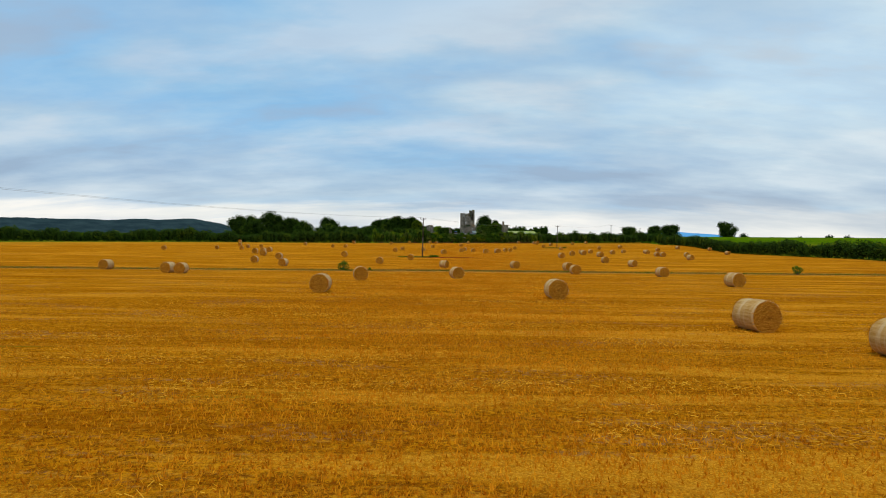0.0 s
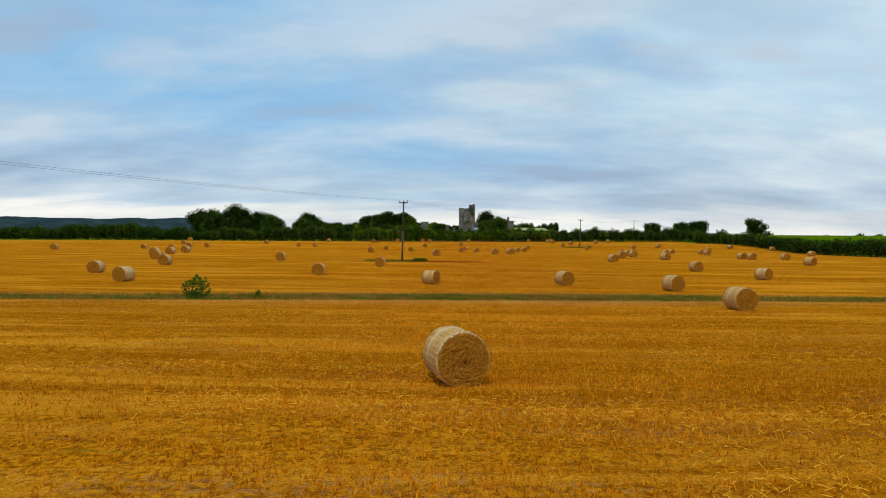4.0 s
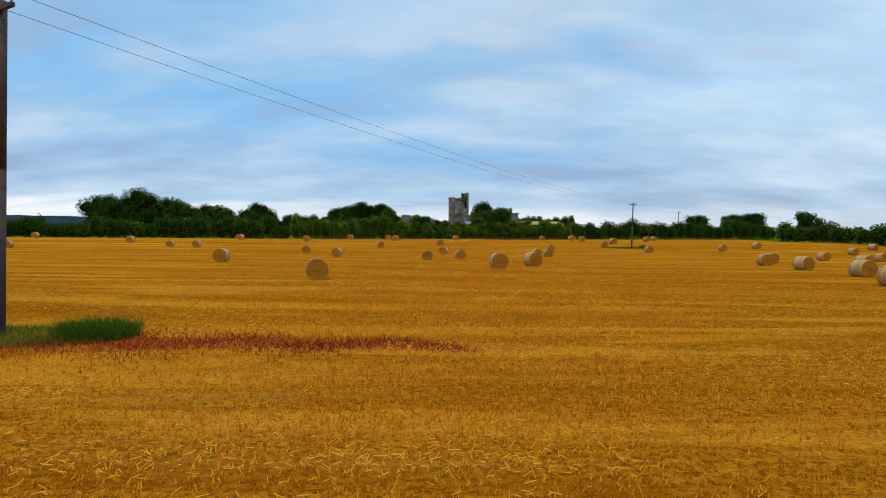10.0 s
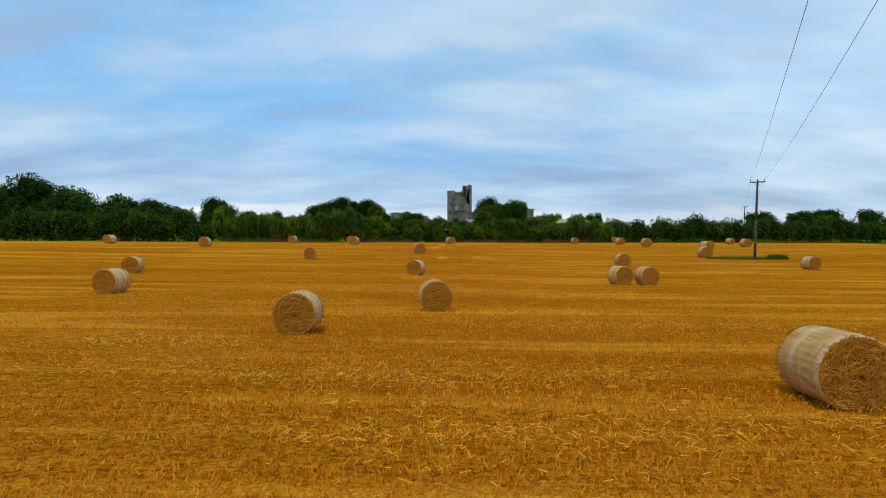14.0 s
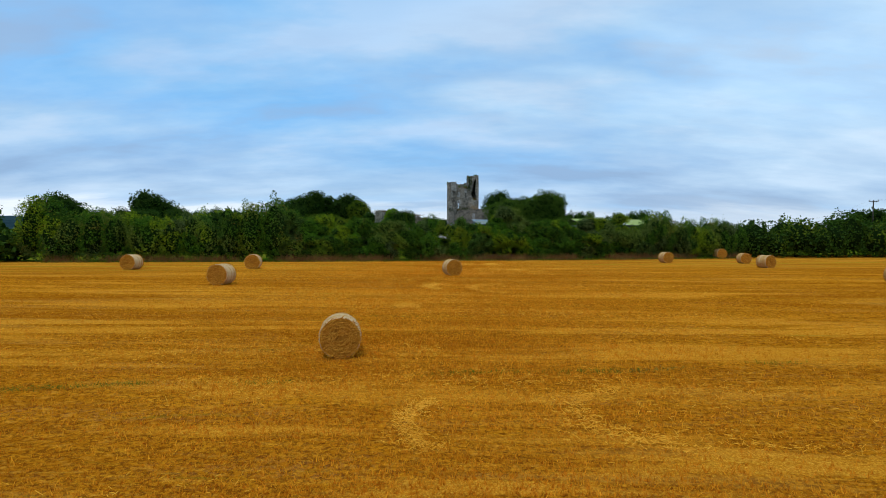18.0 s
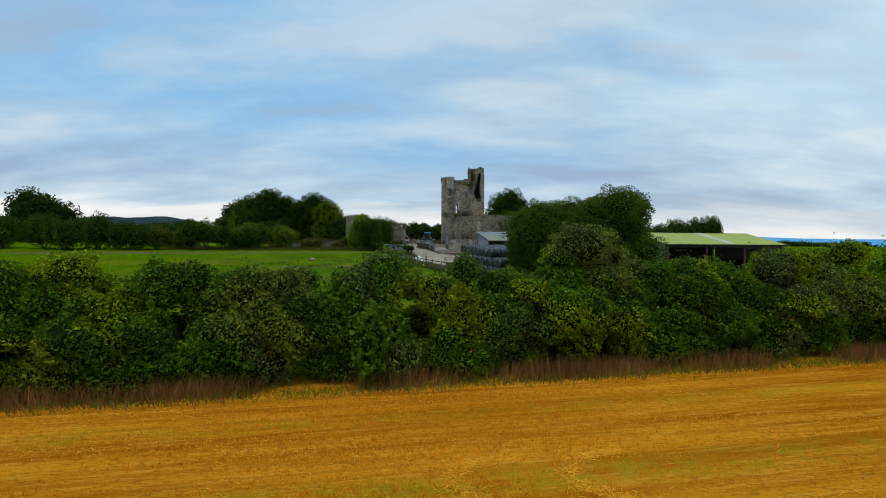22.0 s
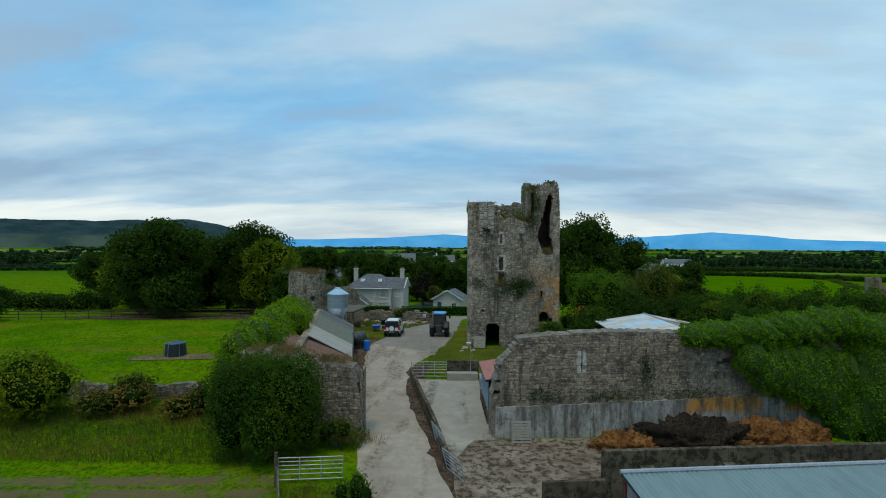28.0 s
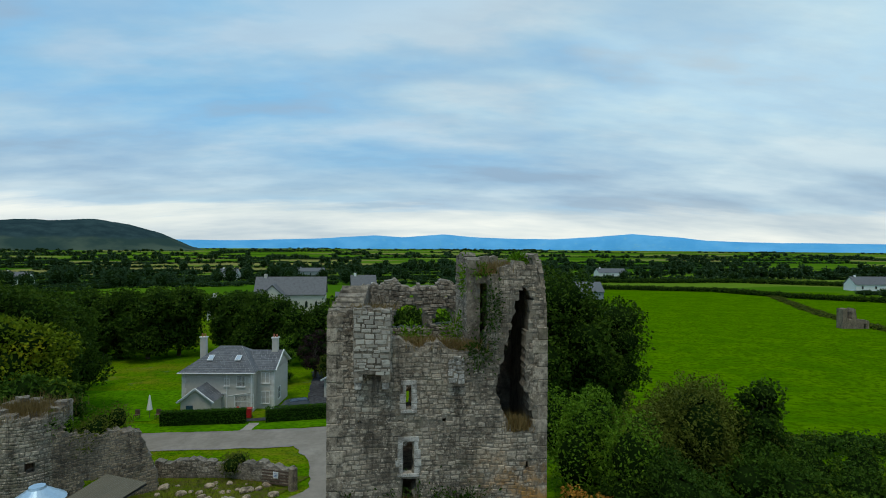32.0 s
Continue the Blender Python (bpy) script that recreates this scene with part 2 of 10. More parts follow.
def mixed_hedge_mat():
    """A hedge of many kinds: each stretch has its own green, some of it yellowing or greyish."""
    k = Mat("mixed_hedge_leaves")
    r = k.island()
    cell = k.node("ShaderNodeTexVoronoi")
    warp = k.node("ShaderNodeVectorMath")
    warp.operation = "ADD"
    k.put(warp.inputs[0], k.pos)
    n = k.node("ShaderNodeTexNoise")
    k.put(n.inputs["Vector"], k.pos)
    n.inputs["Scale"].default_value = 0.9
    n.inputs["Detail"].default_value = 3
    k.put(warp.inputs[1], k.mix(1.0, n.outputs["Color"], (1.6, 1.6, 1.6), "MULTIPLY"))
    k.put(cell.inputs["Vector"], warp.outputs[0])
    cell.inputs["Scale"].default_value = 0.42
    kind = k.xyz(cell.outputs["Color"])[0]
    lo = k.ramp(kind, (0.0, (0.018, 0.048, 0.005)), (0.35, (0.030, 0.080, 0.006)), (0.6, (0.036, 0.056, 0.016)), (0.85, (0.075, 0.140, 0.004)))
    hi = k.ramp(kind, (0.0, (0.095, 0.180, 0.012)), (0.35, (0.130, 0.275, 0.012)), (0.6, (0.150, 0.195, 0.055)), (0.85, (0.32, 0.42, 0.010)))
    c = k.mix(r, lo, hi)
    # dark hollows by noise: shade between clumps put into the leaf colour
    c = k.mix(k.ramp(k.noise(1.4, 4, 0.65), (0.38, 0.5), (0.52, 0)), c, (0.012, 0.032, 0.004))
    c = k.mix(k.math("MULTIPLY", k.ramp(k.noise(0.8, 4, 0.7, k.scaled(k.pos, (1, 1, 1), (17, 3, 9))), (0.58, 0), (0.66, 1)), k.ramp(r, (0.5, 0), (0.75, 0.8))), c, (0.28, 0.15, 0.02))
    k.put(k.b.inputs["Base Color"], c)
    k.b.inputs["Roughness"].default_value = 0.7
    k.b.inputs["Specular IOR Level"].default_value = 0.04
    tr = k.node("ShaderNodeBsdfTranslucent")
    k.put(tr.inputs[0], c)
    mx = k.node("ShaderNodeMixShader")
    mx.inputs[0].default_value = 0.2
    k.t.links.new(k.b.outputs[0], mx.inputs[1])
    k.t.links.new(tr.outputs[0], mx.inputs[2])
    k.t.links.new(mx.outputs[0], k.t.nodes["Material Output"].inputs[0])
    return k.m


# ground: stubble, weed strip, pasture and distant fields, told apart by place
def ground_mat():
    k = Mat("ground_cover")
    x, y, z = k.xyz()
    wob = k.noise(0.6, 4, 0.6)
    wob2 = k.math("MULTIPLY", k.math("SUBTRACT", wob, 0.5), 2.2)
    # stubble
    row = k.noise(1.0, 5, 0.62, k.scaled(k.pos, (0.10, 1.15, 1), (0, 0, 0), 1.5), 0.4)
    row2 = k.noise(1.0, 4, 0.65, k.scaled(k.pos, (0.7, 4.6, 1), (5, 3, 0), 1.5), 0.3)
    swath = k.noise(1.0, 2, 0.5, k.scaled(k.pos, (0.012, 0.16, 1), (2, 8, 0), 2.0))
    grain = k.noise(22, 4, 0.75)
    tuft = k.noise(9.0, 3, 0.75)
    fleck = k.noise(1.0, 3, 0.7, k.scaled(k.pos, (3.2, 9.5, 1), (7, 1, 0), 1.5))
    patch = k.noise(0.055, 4, 0.6)
    c = k.mix(k.ramp(row, (0.35, 0), (0.65, 1)), (0.44, 0.135, 0.003), (0.68, 0.246, 0.006))
    c = k.mix(k.ramp(swath, (0.42, 0), (0.60, 0.45)), c, (0.38, 0.110, 0.002))
    c = k.mix(k.ramp(row2, (0.50, 0), (0.68, 0.7)), c, (0.72, 0.285, 0.010))
    # dark gaps between tufts: bare soil and shade put into the colour
    c = k.mix(k.ramp(tuft, (0.46, 0), (0.58, 0.85)), c, (0.20, 0.055, 0.003))
    c = k.mix(k.ramp(grain, (0.52, 0), (0.70, 0.8)), c, (0.80, 0.37, 0.014))
    c = k.mix(k.ramp(fleck, (0.54, 0), (0.66, 0.7)), c, (0.16, 0.040, 0.001))
    c = k.mix(k.ramp(k.math("MULTIPLY", patch, row), (0.28, 0), (0.36, 0.35)), c, (0.46, 0.20, 0.03))
    band = k.noise(1.0, 6, 0.62, k.scaled(k.pos, (0.05, 0.46, 1), (9, 2, 0), 1.5), 0.5)
    c = k.mix(k.ramp(band, (0.52, 0), (0.59, 0.75)), c, k.mix(k.ramp(grain, (0.45, 0), (0.6, 1)), (0.58, 0.20, 0.008), (0.86, 0.40, 0.028)))
    c = k.mix(k.ramp(band, (0.38, 0.5), (0.46, 0)), c, (0.30, 0.080, 0.001))
    weed = k.noise(1.0, 4, 0.7, k.scaled(k.pos, (0.10, 1.6, 1), (3, 1, 0)))
    c = k.mix(k.ramp(weed, (0.63, 0), (0.72, 0.55)), c, (0.20, 0.19, 0.012))
    soil = k.math("MULTIPLY", k.ramp(k.noise(1.0, 5, 0.7, k.scaled(k.pos, (0.16, 0.7, 1), (14, 6, 0), 1.5)), (0.53, 0), (0.64, 1)), k.ramp(k.noise(7.0, 3, 0.7), (0.49, 0), (0.59, 0.5)))
    soil = k.math("MULTIPLY", soil, k.ramp(k.math("MULTIPLY", y, 0.01), (0.45, 1), (0.75, 0.25)))
    c = k.mix(soil, c, (0.34, 0.20, 0.10))
    clump = k.noise(1.0, 4, 0.7, k.scaled(k.pos, (2.6, 5.5, 1), (2, 9, 0), 1.5))
    c = k.mix(k.ramp(clump, (0.54, 0), (0.64, 0.35)), c, (0.80, 0.35, 0.03))
    # headland, driven along the hedge: pale straw in rows that follow it
    v = k.math("SUBTRACT", y, k.math("MULTIPLY", x, 0.22))
    head = k.ramp(k.math("MULTIPLY", k.math("SUBTRACT", v, 240.0), 0.1), (0.0, 0), (1.0, 1))
    along = k.scaled(k.pos, (1, 1, 1), (0, 0, 0), -12.4)
    hrow = k.noise(1.0, 3, 0.6, k.scaled(along, (0.05, 1.1, 1), (4, 6, 0)))
    hfine = k.noise(1.0, 3, 0.7, k.scaled(along, (0.3, 5.0, 1), (8, 2, 0)))
    h = k.mix(k.ramp(hrow, (0.40, 0), (0.60, 1)), (0.37, 0.115, 0.003), (0.68, 0.285, 0.015))
    h = k.mix(k.ramp(hfine, (0.50, 0), (0.64, 0.55)), h, (0.86, 0.44, 0.05))
    h = k.mix(k.ramp(fleck, (0.50, 0), (0.62, 0.65)), h, (0.28, 0.10, 0.008))
    for at, wide, much in ((253.0, 1.1, 0.75), (246.6, 0.8, 0.6), (258.5, 0.9, 0.45)):
        near = k.math("SUBTRACT", 1.0, k.math("DIVIDE", k.math("ABSOLUTE", k.math("SUBTRACT", k.math("ADD", v, k.math("MULTIPLY", wob2, 0.35)), at)), wide))
        h = k.mix(k.math("MULTIPLY", k.ramp(near, (0.0, 0), (0.7, much)), k.ramp(k.noise(0.7, 4, 0.7), (0.40, 0.1), (0.56, 1))), h, (0.30, 0.27, 0.012))
    c = k.mix(k.math("MULTIPLY", head, 0.75), c, h)
    # pasture
    g1 = k.noise(0.16, 5, 0.65)
    g2 = k.noise(1.9, 5, 0.7)
    g3 = k.noise(18, 3, 0.7)
    p = k.mix(k.ramp(g1, (0.36, 0), (0.64, 1)), (0.052, 0.152, 0.0012), (0.128, 0.225, 0.0018))
    p = k.mix(k.ramp(g2, (0.46, 0), (0.64, 0.7)), p, (0.024, 0.072, 0.003))
    p = k.mix(k.ramp(k.noise(0.09, 4, 0.7, k.scaled(k.pos, (1, 2.2, 1), (4, 4, 0))), (0.52, 0), (0.68, 0.65)), p, (0.20, 0.17, 0.015))
    p = k.mix(k.ramp(g3, (0.5, 0), (0.72, 0.6)), p, (0.17, 0.26, 0.006))
    p = k.mix(k.ramp(k.noise(4.5, 4, 0.75), (0.48, 0), (0.60, 0.75)), p, (0.020, 0.058, 0.002))
    mown = k.noise(1.0, 3, 0.6, k.scaled(k.pos, (0.05, 0.9, 1), (1, 4, 0), -14))
    p = k.mix(k.ramp(mown, (0.50, 0), (0.66, 0.25)), p, (0.12, 0.16, 0.004))
    p = k.mix(k.ramp(k.noise(0.9, 4, 0.7, k.scaled(k.pos, (1, 1, 1), (12, 5, 0))), (0.60, 0), (0.70, 0.6)), p, (0.16, 0.11, 0.02))
    bare = k.math("MULTIPLY", k.ramp(k.math("MULTIPLY", k.math("SUBTRACT", 292.0, y), 0.05), (0.0, 0), (1.0, 1)), k.ramp(k.noise(0.30, 5, 0.7, k.scaled(k.pos, (1, 2.4, 1), (6, 9, 0))), (0.46, 0), (0.60, 0.8)))
    p = k.mix(bare, p, (0.29, 0.19, 0.02))
    grey = k.noise(0.24, 5, 0.75, k.scaled(k.pos, (1, 1, 1), (3, 14, 0)))
    p = k.mix(k.math("MULTIPLY", k.ramp(grey, (0.60, 0), (0.68, 0.5)), k.ramp(g2, (0.40, 0), (0.55, 1))), p, (0.11, 0.15, 0.06))
    # worn wheel tracks
    for slope, start, x0, x1 in ((0.057, 328.9, -60.0, 2.5), (0.157, 314.7, -16.0, 7.0)):
        off = k.math("ABSOLUTE", k.math("SUBTRACT", k.math("ABSOLUTE", k.math("SUBTRACT", k.math("ADD", y, k.math("MULTIPLY", wob2, 0.25)), k.math("ADD", start, k.math("MULTIPLY", x, slope)))), 0.55))
        rut = k.math("MULTIPLY", k.ramp(k.math("SUBTRACT", 0.55, off), (0.0, 0), (0.3, 0.85)), k.math("MULTIPLY", k.ramp(k.math("MULTIPLY", k.math("SUBTRACT", x, x0), 0.1), (0.0, 0), (1.0, 1)), k.ramp(k.math("SUBTRACT", x1, x), (0.0, 0), (1.0, 1))))
        p = k.mix(k.math("MULTIPLY", rut, k.ramp(k.noise(0.8, 4, 0.7), (0.34, 0), (0.52, 1))), p, (0.15, 0.105, 0.065))
    # distant patchwork of fields
    cell = k.node("ShaderNodeTexVoronoi")
    k.put(cell.inputs["Vector"], k.scaled(k.pos, (0.0042, 0.0075, 0), (0.3, 0.2, 0), 12))
    cell.inputs["Scale"].default_value = 1.0
    rc = k.xyz(cell.outputs["Color"])
    f = k.ramp(rc[0], (0.0, (0.026, 0.085, 0.004)), (0.35, (0.060, 0.140, 0.006)), (0.7, (0.095, 0.175, 0.010)), (0.90, (0.20, 0.19, 0.06)))
    f = k.mix(k.ramp(g1, (0.4, 0), (0.7, 0.3)), f, (0.05, 0.11, 0.01))
    far = k.ramp(k.math("MULTIPLY", k.math("SUBTRACT", y, 520), 0.01), (0.0, 0), (1.0, 1))
    p = k.mix(far, p, f)
    # rough weedy ground behind the pasture fence
    rough = k.math("MULTIPLY", k.ramp(k.math("SUBTRACT", k.math("ADD", x, k.math("MULTIPLY", y, 0.42)), k.math("ADD", 141.3, k.math("MULTIPLY", k.math("SUBTRACT", wob, 0.5), 2.0))), (0.0, 0), (1.0, 1)),
                   k.math("MULTIPLY", k.ramp(k.math("MULTIPLY", k.math("SUBTRACT", 330.0, y), 0.1), (0.0, 0), (1.0, 1)),
                          k.math("MULTIPLY", k.ramp(k.math("MULTIPLY", k.math("SUBTRACT", y, 262.0), 0.2), (0.0, 0), (1.0, 1)), k.ramp(k.math("MULTIPLY", k.math("SUBTRACT", 64.0, x), 0.1), (0.0, 0), (1.0, 1)))))
    rcol = k.mix(k.ramp(g2, (0.40, 0), (0.62, 1)), (0.030, 0.048, 0.006), (0.10, 0.085, 0.022))
    p = k.mix(rough, p, rcol)
    # where each begins
    edge = k.math("SUBTRACT", k.math("ADD", y, wob2), k.math("MULTIPLY", x, 0.22))
    past = k.ramp(k.math("ADD", k.math("MULTIPLY", k.math("SUBTRACT", edge, 264.5), 0.8), 0.5), (0.0, 0), (1.0, 1))
    side = k.ramp(k.math("ADD", k.math("MULTIPLY", k.math("SUBTRACT", k.math("ADD", x, wob2), 104.0), 0.5), 0.5), (0.0, 0), (1.0, 1))
    grass = k.math("MAXIMUM", past, side)
    sy = k.math("SUBTRACT", k.math("ADD", y, k.math("MULTIPLY", wob2, 0.25)), k.math("MULTIPLY", x, 0.09))
    strip = k.math("MULTIPLY", k.ramp(k.math("SUBTRACT", sy, 75.9), (0.0, 0), (0.5, 1)), k.ramp(k.math("SUBTRACT", 79.9, sy), (0.0, 0), (0.5, 1)))
    sgrass = k.mix(k.ramp(k.noise(1.6, 5, 0.75), (0.42, 0), (0.62, 1)), (0.17, 0.080, 0.018), (0.07, 0.12, 0.006))
    c = k.mix(strip, c, sgrass)
    # crushed stems lie brick-red beside the first pole
    rx = k.math("SUBTRACT", x, 2.0)
    red = k.math("MULTIPLY", k.ramp(k.math("SUBTRACT", 1.0, k.math("MULTIPLY", k.math("ABSOLUTE", k.math("SUBTRACT", k.math("ADD", y, k.math("MULTIPLY", wob2, 0.3)), 121.9)), 1.6)), (0.0, 0), (0.6, 1)),
                 k.ramp(k.math("SUBTRACT", 1.0, k.math("MULTIPLY", k.math("ABSOLUTE", rx), 0.12)), (0.0, 0), (0.35, 0.8)))
    c = k.mix(k.math("MULTIPLY", red, k.ramp(tuft, (0.35, 0.3), (0.55, 1))), c, (0.42, 0.055, 0.02))
    c = k.mix(grass, c, p)
    b = k.math("ADD", k.math("MULTIPLY", tuft, 0.6), k.math("ADD", k.math("MULTIPLY", grain, 0.4), k.math("MULTIPLY", row2, 0.5)))
    return k.done(c, 1.0, b, 0.12, 0.9, spec=0.0)


M = {}
M["ground"] = ground_mat()
M["leaf_hedge"] = leaf_mat("hedge_leaves", (0.014, 0.042, 0.005), (0.070, 0.132, 0.010), (0.20, 0.26, 0.010), 0.075)
M["leaf_mixed"] = mixed_hedge_mat()
M["leaf_tree"] = leaf_mat("tree_leaves", (0.013, 0.038, 0.004), (0.060, 0.105, 0.007))
M["leaf_ash"] = leaf_mat("ash_leaves", (0.024, 0.060, 0.005), (0.115, 0.178, 0.014))
M["leaf_bright"] = leaf_mat("bright_leaves", (0.04, 0.10, 0.006), (0.12, 0.22, 0.012))
M["leaf_gold"] = leaf_mat("yellowing_leaves", (0.050, 0.095, 0.004), (0.160, 0.210, 0.008), (0.36, 0.30, 0.008), 0.07)
M["leaf_olive"] = leaf_mat("olive_leaves", (0.045, 0.065, 0.008), (0.12, 0.14, 0.018))
M["leaf_ivy"] = leaf_mat("ivy_leaves", (0.050, 0.122, 0.003), (0.112, 0.228, 0.006), translucency=0.08, rough=0.6)
M["leaf_ivy_bright"] = leaf_mat("yellow_green_ivy_leaves", (0.075, 0.160, 0.003), (0.185, 0.300, 0.006), translucency=0.12)
# Darker copy of the ivy leaves, made as their shaded tone.
M["leaf_ivy_shaded"] = leaf_mat("shaded_ivy_leaves", (0.014, 0.038, 0.004), (0.045, 0.090, 0.008))
# Bluer than the near leaves: distance haze put into their colour.
M["leaf_far"] = leaf_mat("hazed_leaves", (0.013, 0.036, 0.016), (0.046, 0.082, 0.030))
M["leaf_weed"] = leaf_mat("weed_blades", (0.040, 0.100, 0.004), (0.155, 0.230, 0.014), (0.36, 0.22, 0.05), 0.09, spec=0.05)
M["leaf_dry"] = leaf_mat("dry_weed_blades", (0.26, 0.115, 0.016), (0.52, 0.28, 0.05), spec=0.03)
M["leaf_clip"] = leaf_mat("clipped_hedge_leaves", (0.018, 0.055, 0.005), (0.055, 0.13, 0.008))
M["stubble"] = leaf_mat("straw_stubble", (0.50, 0.160, 0.003), (0.94, 0.400, 0.020), translucency=0.1, rough=0.9, spec=0.0)
M["straw_pale"] = leaf_mat("loose_straw", (0.62, 0.25, 0.010), (0.98, 0.52, 0.050), translucency=0.1, rough=0.9, spec=0.0)
M["headland"] = leaf_mat("headland_straw", (0.54, 0.25, 0.04), (0.84, 0.49, 0.12), translucency=0.1, rough=0.9, spec=0.0)
# Near-black fill: the shade inside foliage is put into this colour.
k = Mat("foliage_shade")
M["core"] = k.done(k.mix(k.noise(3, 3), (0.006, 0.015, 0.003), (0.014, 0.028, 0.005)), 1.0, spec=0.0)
k = Mat("bark")
M["bark"] = k.done(k.mix(k.noise(4, 5, 0.7, k.scaled(k.pos, (3, 3, 0.6))), (0.035, 0.028, 0.02), (0.12, 0.10, 0.075)), 0.9, k.noise(9, 4), 0.03)


# ---- ground ----
GY = (-600, -20, 20, 35, 50, 68, 88, 98, 112, 122, 138, 160, 180, 197, 210, 222, 233, 245, 264, 272, 285, 300, 310, 320, 330, 340, 352, 362, 374, 385, 400, 430, 470, 520, 700, 1000, 6000)
GZ = (-.5, -.3, -.3, -.24, -.25, -.6, -.76, -.45, -.1, .3, .8, .9, .98, 1.1, 1.95, 2.9, 3.5, 3.75, 3.95, 4.3, 5.1, 6.0, 6.5, 7.2, 8.6, 8.9, 9.3, 9.75, 9.75, 8.9, 7.4, 7.0, 6.0, 4.6, 2.5, 0, 0)
_gy = np.arange(-600.0, 1200.0, 1.0)
_k = np.hanning(15)
_gz = np.convolve(np.pad(np.interp(_gy, GY, GZ), 7, mode="edge"), _k / _k.sum(), "valid")


def ground_z(x, y):
    """Height of the land; works on numbers and on arrays."""
    return np.interp(y, _gy, _gz) - 0.006 * np.clip(x, -60, 120) * np.clip((250 - y) / 100, 0, 1)


def gz(x, y):
    return float(ground_z(x, y))


def spaced(lo, hi, step, far_lo, far_hi, grow=1.22):
    mid = list(np.arange(lo, hi + 1e-6, step))
    out, d, v = [], step, lo
    while v > far_lo:
        d *= grow
        v -= d
        out.append(max(v, far_lo))
    up, d, v = [], step, hi
    while v < far_hi:
        d *= grow
        v += d
        up.append(min(v, far_hi))
    return np.array(out[::-1] + mid + up)


def mesh_np(name, verts, quads, mat=None, smooth=False):
    """A mesh from an (n,3) array and an (m,k) array of corner numbers."""
    me = bpy.data.meshes.new(name)
    verts = np.asarray(verts, np.float32)
    quads = np.asarray(quads, np.int32)
    n, kk = quads.shape
    me.vertices.add(len(verts))
    me.vertices.foreach_set("co", verts.ravel())
    me.loops.add(n * kk)
    me.loops.foreach_set("vertex_index", quads.ravel())
    me.polygons.add(n)
    me.polygons.foreach_set("loop_start", np.arange(0, n * kk, kk, dtype=np.int32))
    me.polygons.foreach_set("use_smooth", np.full(n, smooth, bool))
    me.update(calc_edges=True)
    if mat:
        me.materials.append(mat)
    return me


def sheet(name, xs, ys, zf, mat, lift=0.0):
    X, Y = np.meshgrid(xs, ys)
    Z = zf(X, Y) + lift
    n, m = len(xs), len(ys)
    i = np.arange(n * m).reshape(m, n)
    q = np.stack([i[:-1, :-1], i[:-1, 1:], i[1:, 1:], i[1:, :-1]], -1).reshape(-1, 4)
    return new(name, mesh_np(name, np.stack([X, Y, Z], -1).reshape(-1, 3), q, mat, True))


ground = sheet("ground", spaced(-60, 90, 2.0, -4400, 4400), spaced(-40, 430, 2.0, -500, 4600), ground_z, M["ground"])
tagged(ground, "rolling farmland of golden stubble and green pasture", "ground", kind="structure")

# ---- making things ----


def part(name, bm, mat, parent, label="", smooth=False):
    """Link a bmesh (or a mesh) as one mesh object under a thing or a part."""
    if isinstance(bm, bmesh.types.BMesh):
        me = bpy.data.meshes.new(name)
        bm.to_mesh(me)
        bm.free()
    else:
        me = bm
    if mat and not me.materials:
        me.materials.append(mat)
    if smooth:
        for p in me.polygons:
            p.use_smooth = True
    ob = new(name, me)
    if parent is not None:
        ob.parent = parent
    if label:
        ob["label"] = label
    return ob


def thing(name, place, label, category, group="", kind="", rz=0.0):
    e = new(name)
    e.empty_display_size = 0.3
    e.matrix_basis = pose(*place, 0, 0, rz)
    return tagged(e, label, category, group, kind)


def box(bm, x0, x1, y0, y1, z0, z1, m=None):
    vs = [bm.verts.new((x, y, z)) for z in (z0, z1) for x, y in ((x0, y0), (x1, y0), (x1, y1), (x0, y1))]
    if m is not None:
        for v in vs:
            v.co = m @ v.co
    for f in ((3, 2, 1, 0), (4, 5, 6, 7), (0, 1, 5, 4), (1, 2, 6, 5), (2, 3, 7, 6), (3, 0, 4, 7)):
        bm.faces.new([vs[i] for i in f])
    return vs


def boxes(*rows, bevel=0.0):
    bm = bmesh.new()
    for r in rows:
        box(bm, *r)
    if bevel:
        bmesh.ops.bevel(bm, geom=bm.edges[:], offset=bevel, segments=1, affect="EDGES")
    return bm


def tube(bm, a, b, r, r2=None, n=8, cap=True):
    a, b = Vector(a), Vector(b)
    r2 = r if r2 is None else r2
    d = (b - a).normalized()
    u = d.orthogonal().normalized()
    w = d.cross(u)
    ra = [bm.verts.new(a + (u * math.cos(t) + w * math.sin(t)) * r) for t in (i * math.tau / n for i in range(n))]
    rb = [bm.verts.new(b + (u * math.cos(t) + w * math.sin(t)) * r2) for t in (i * math.tau / n for i in range(n))]
    for i in range(n):
        bm.faces.new((ra[i], ra[(i + 1) % n], rb[(i + 1) % n], rb[i]))
    if cap:
        bm.faces.new(ra[::-1])
        bm.faces.new(rb)


def tubes(*rows, n=8):
    bm = bmesh.new()
    for a, b, r in rows:
        tube(bm, a, b, r, n=n)
    return bm


def prism(bm, outline, y0, y1):
    """A solid whose (x, z) outline runs from y0 to y1."""
    a = [bm.verts.new((x, y0, z)) for x, z in outline]
    b = [bm.verts.new((x, y1, z)) for x, z in outline]
    n = len(outline)
    for i in range(n):
        bm.faces.new((a[i], a[(i + 1) % n], b[(i + 1) % n], b[i]))
    bm.faces.new(a[::-1])
    bm.faces.new(b)
    bmesh.ops.recalc_face_normals(bm, faces=bm.faces)


rng = np.random.default_rng(7)


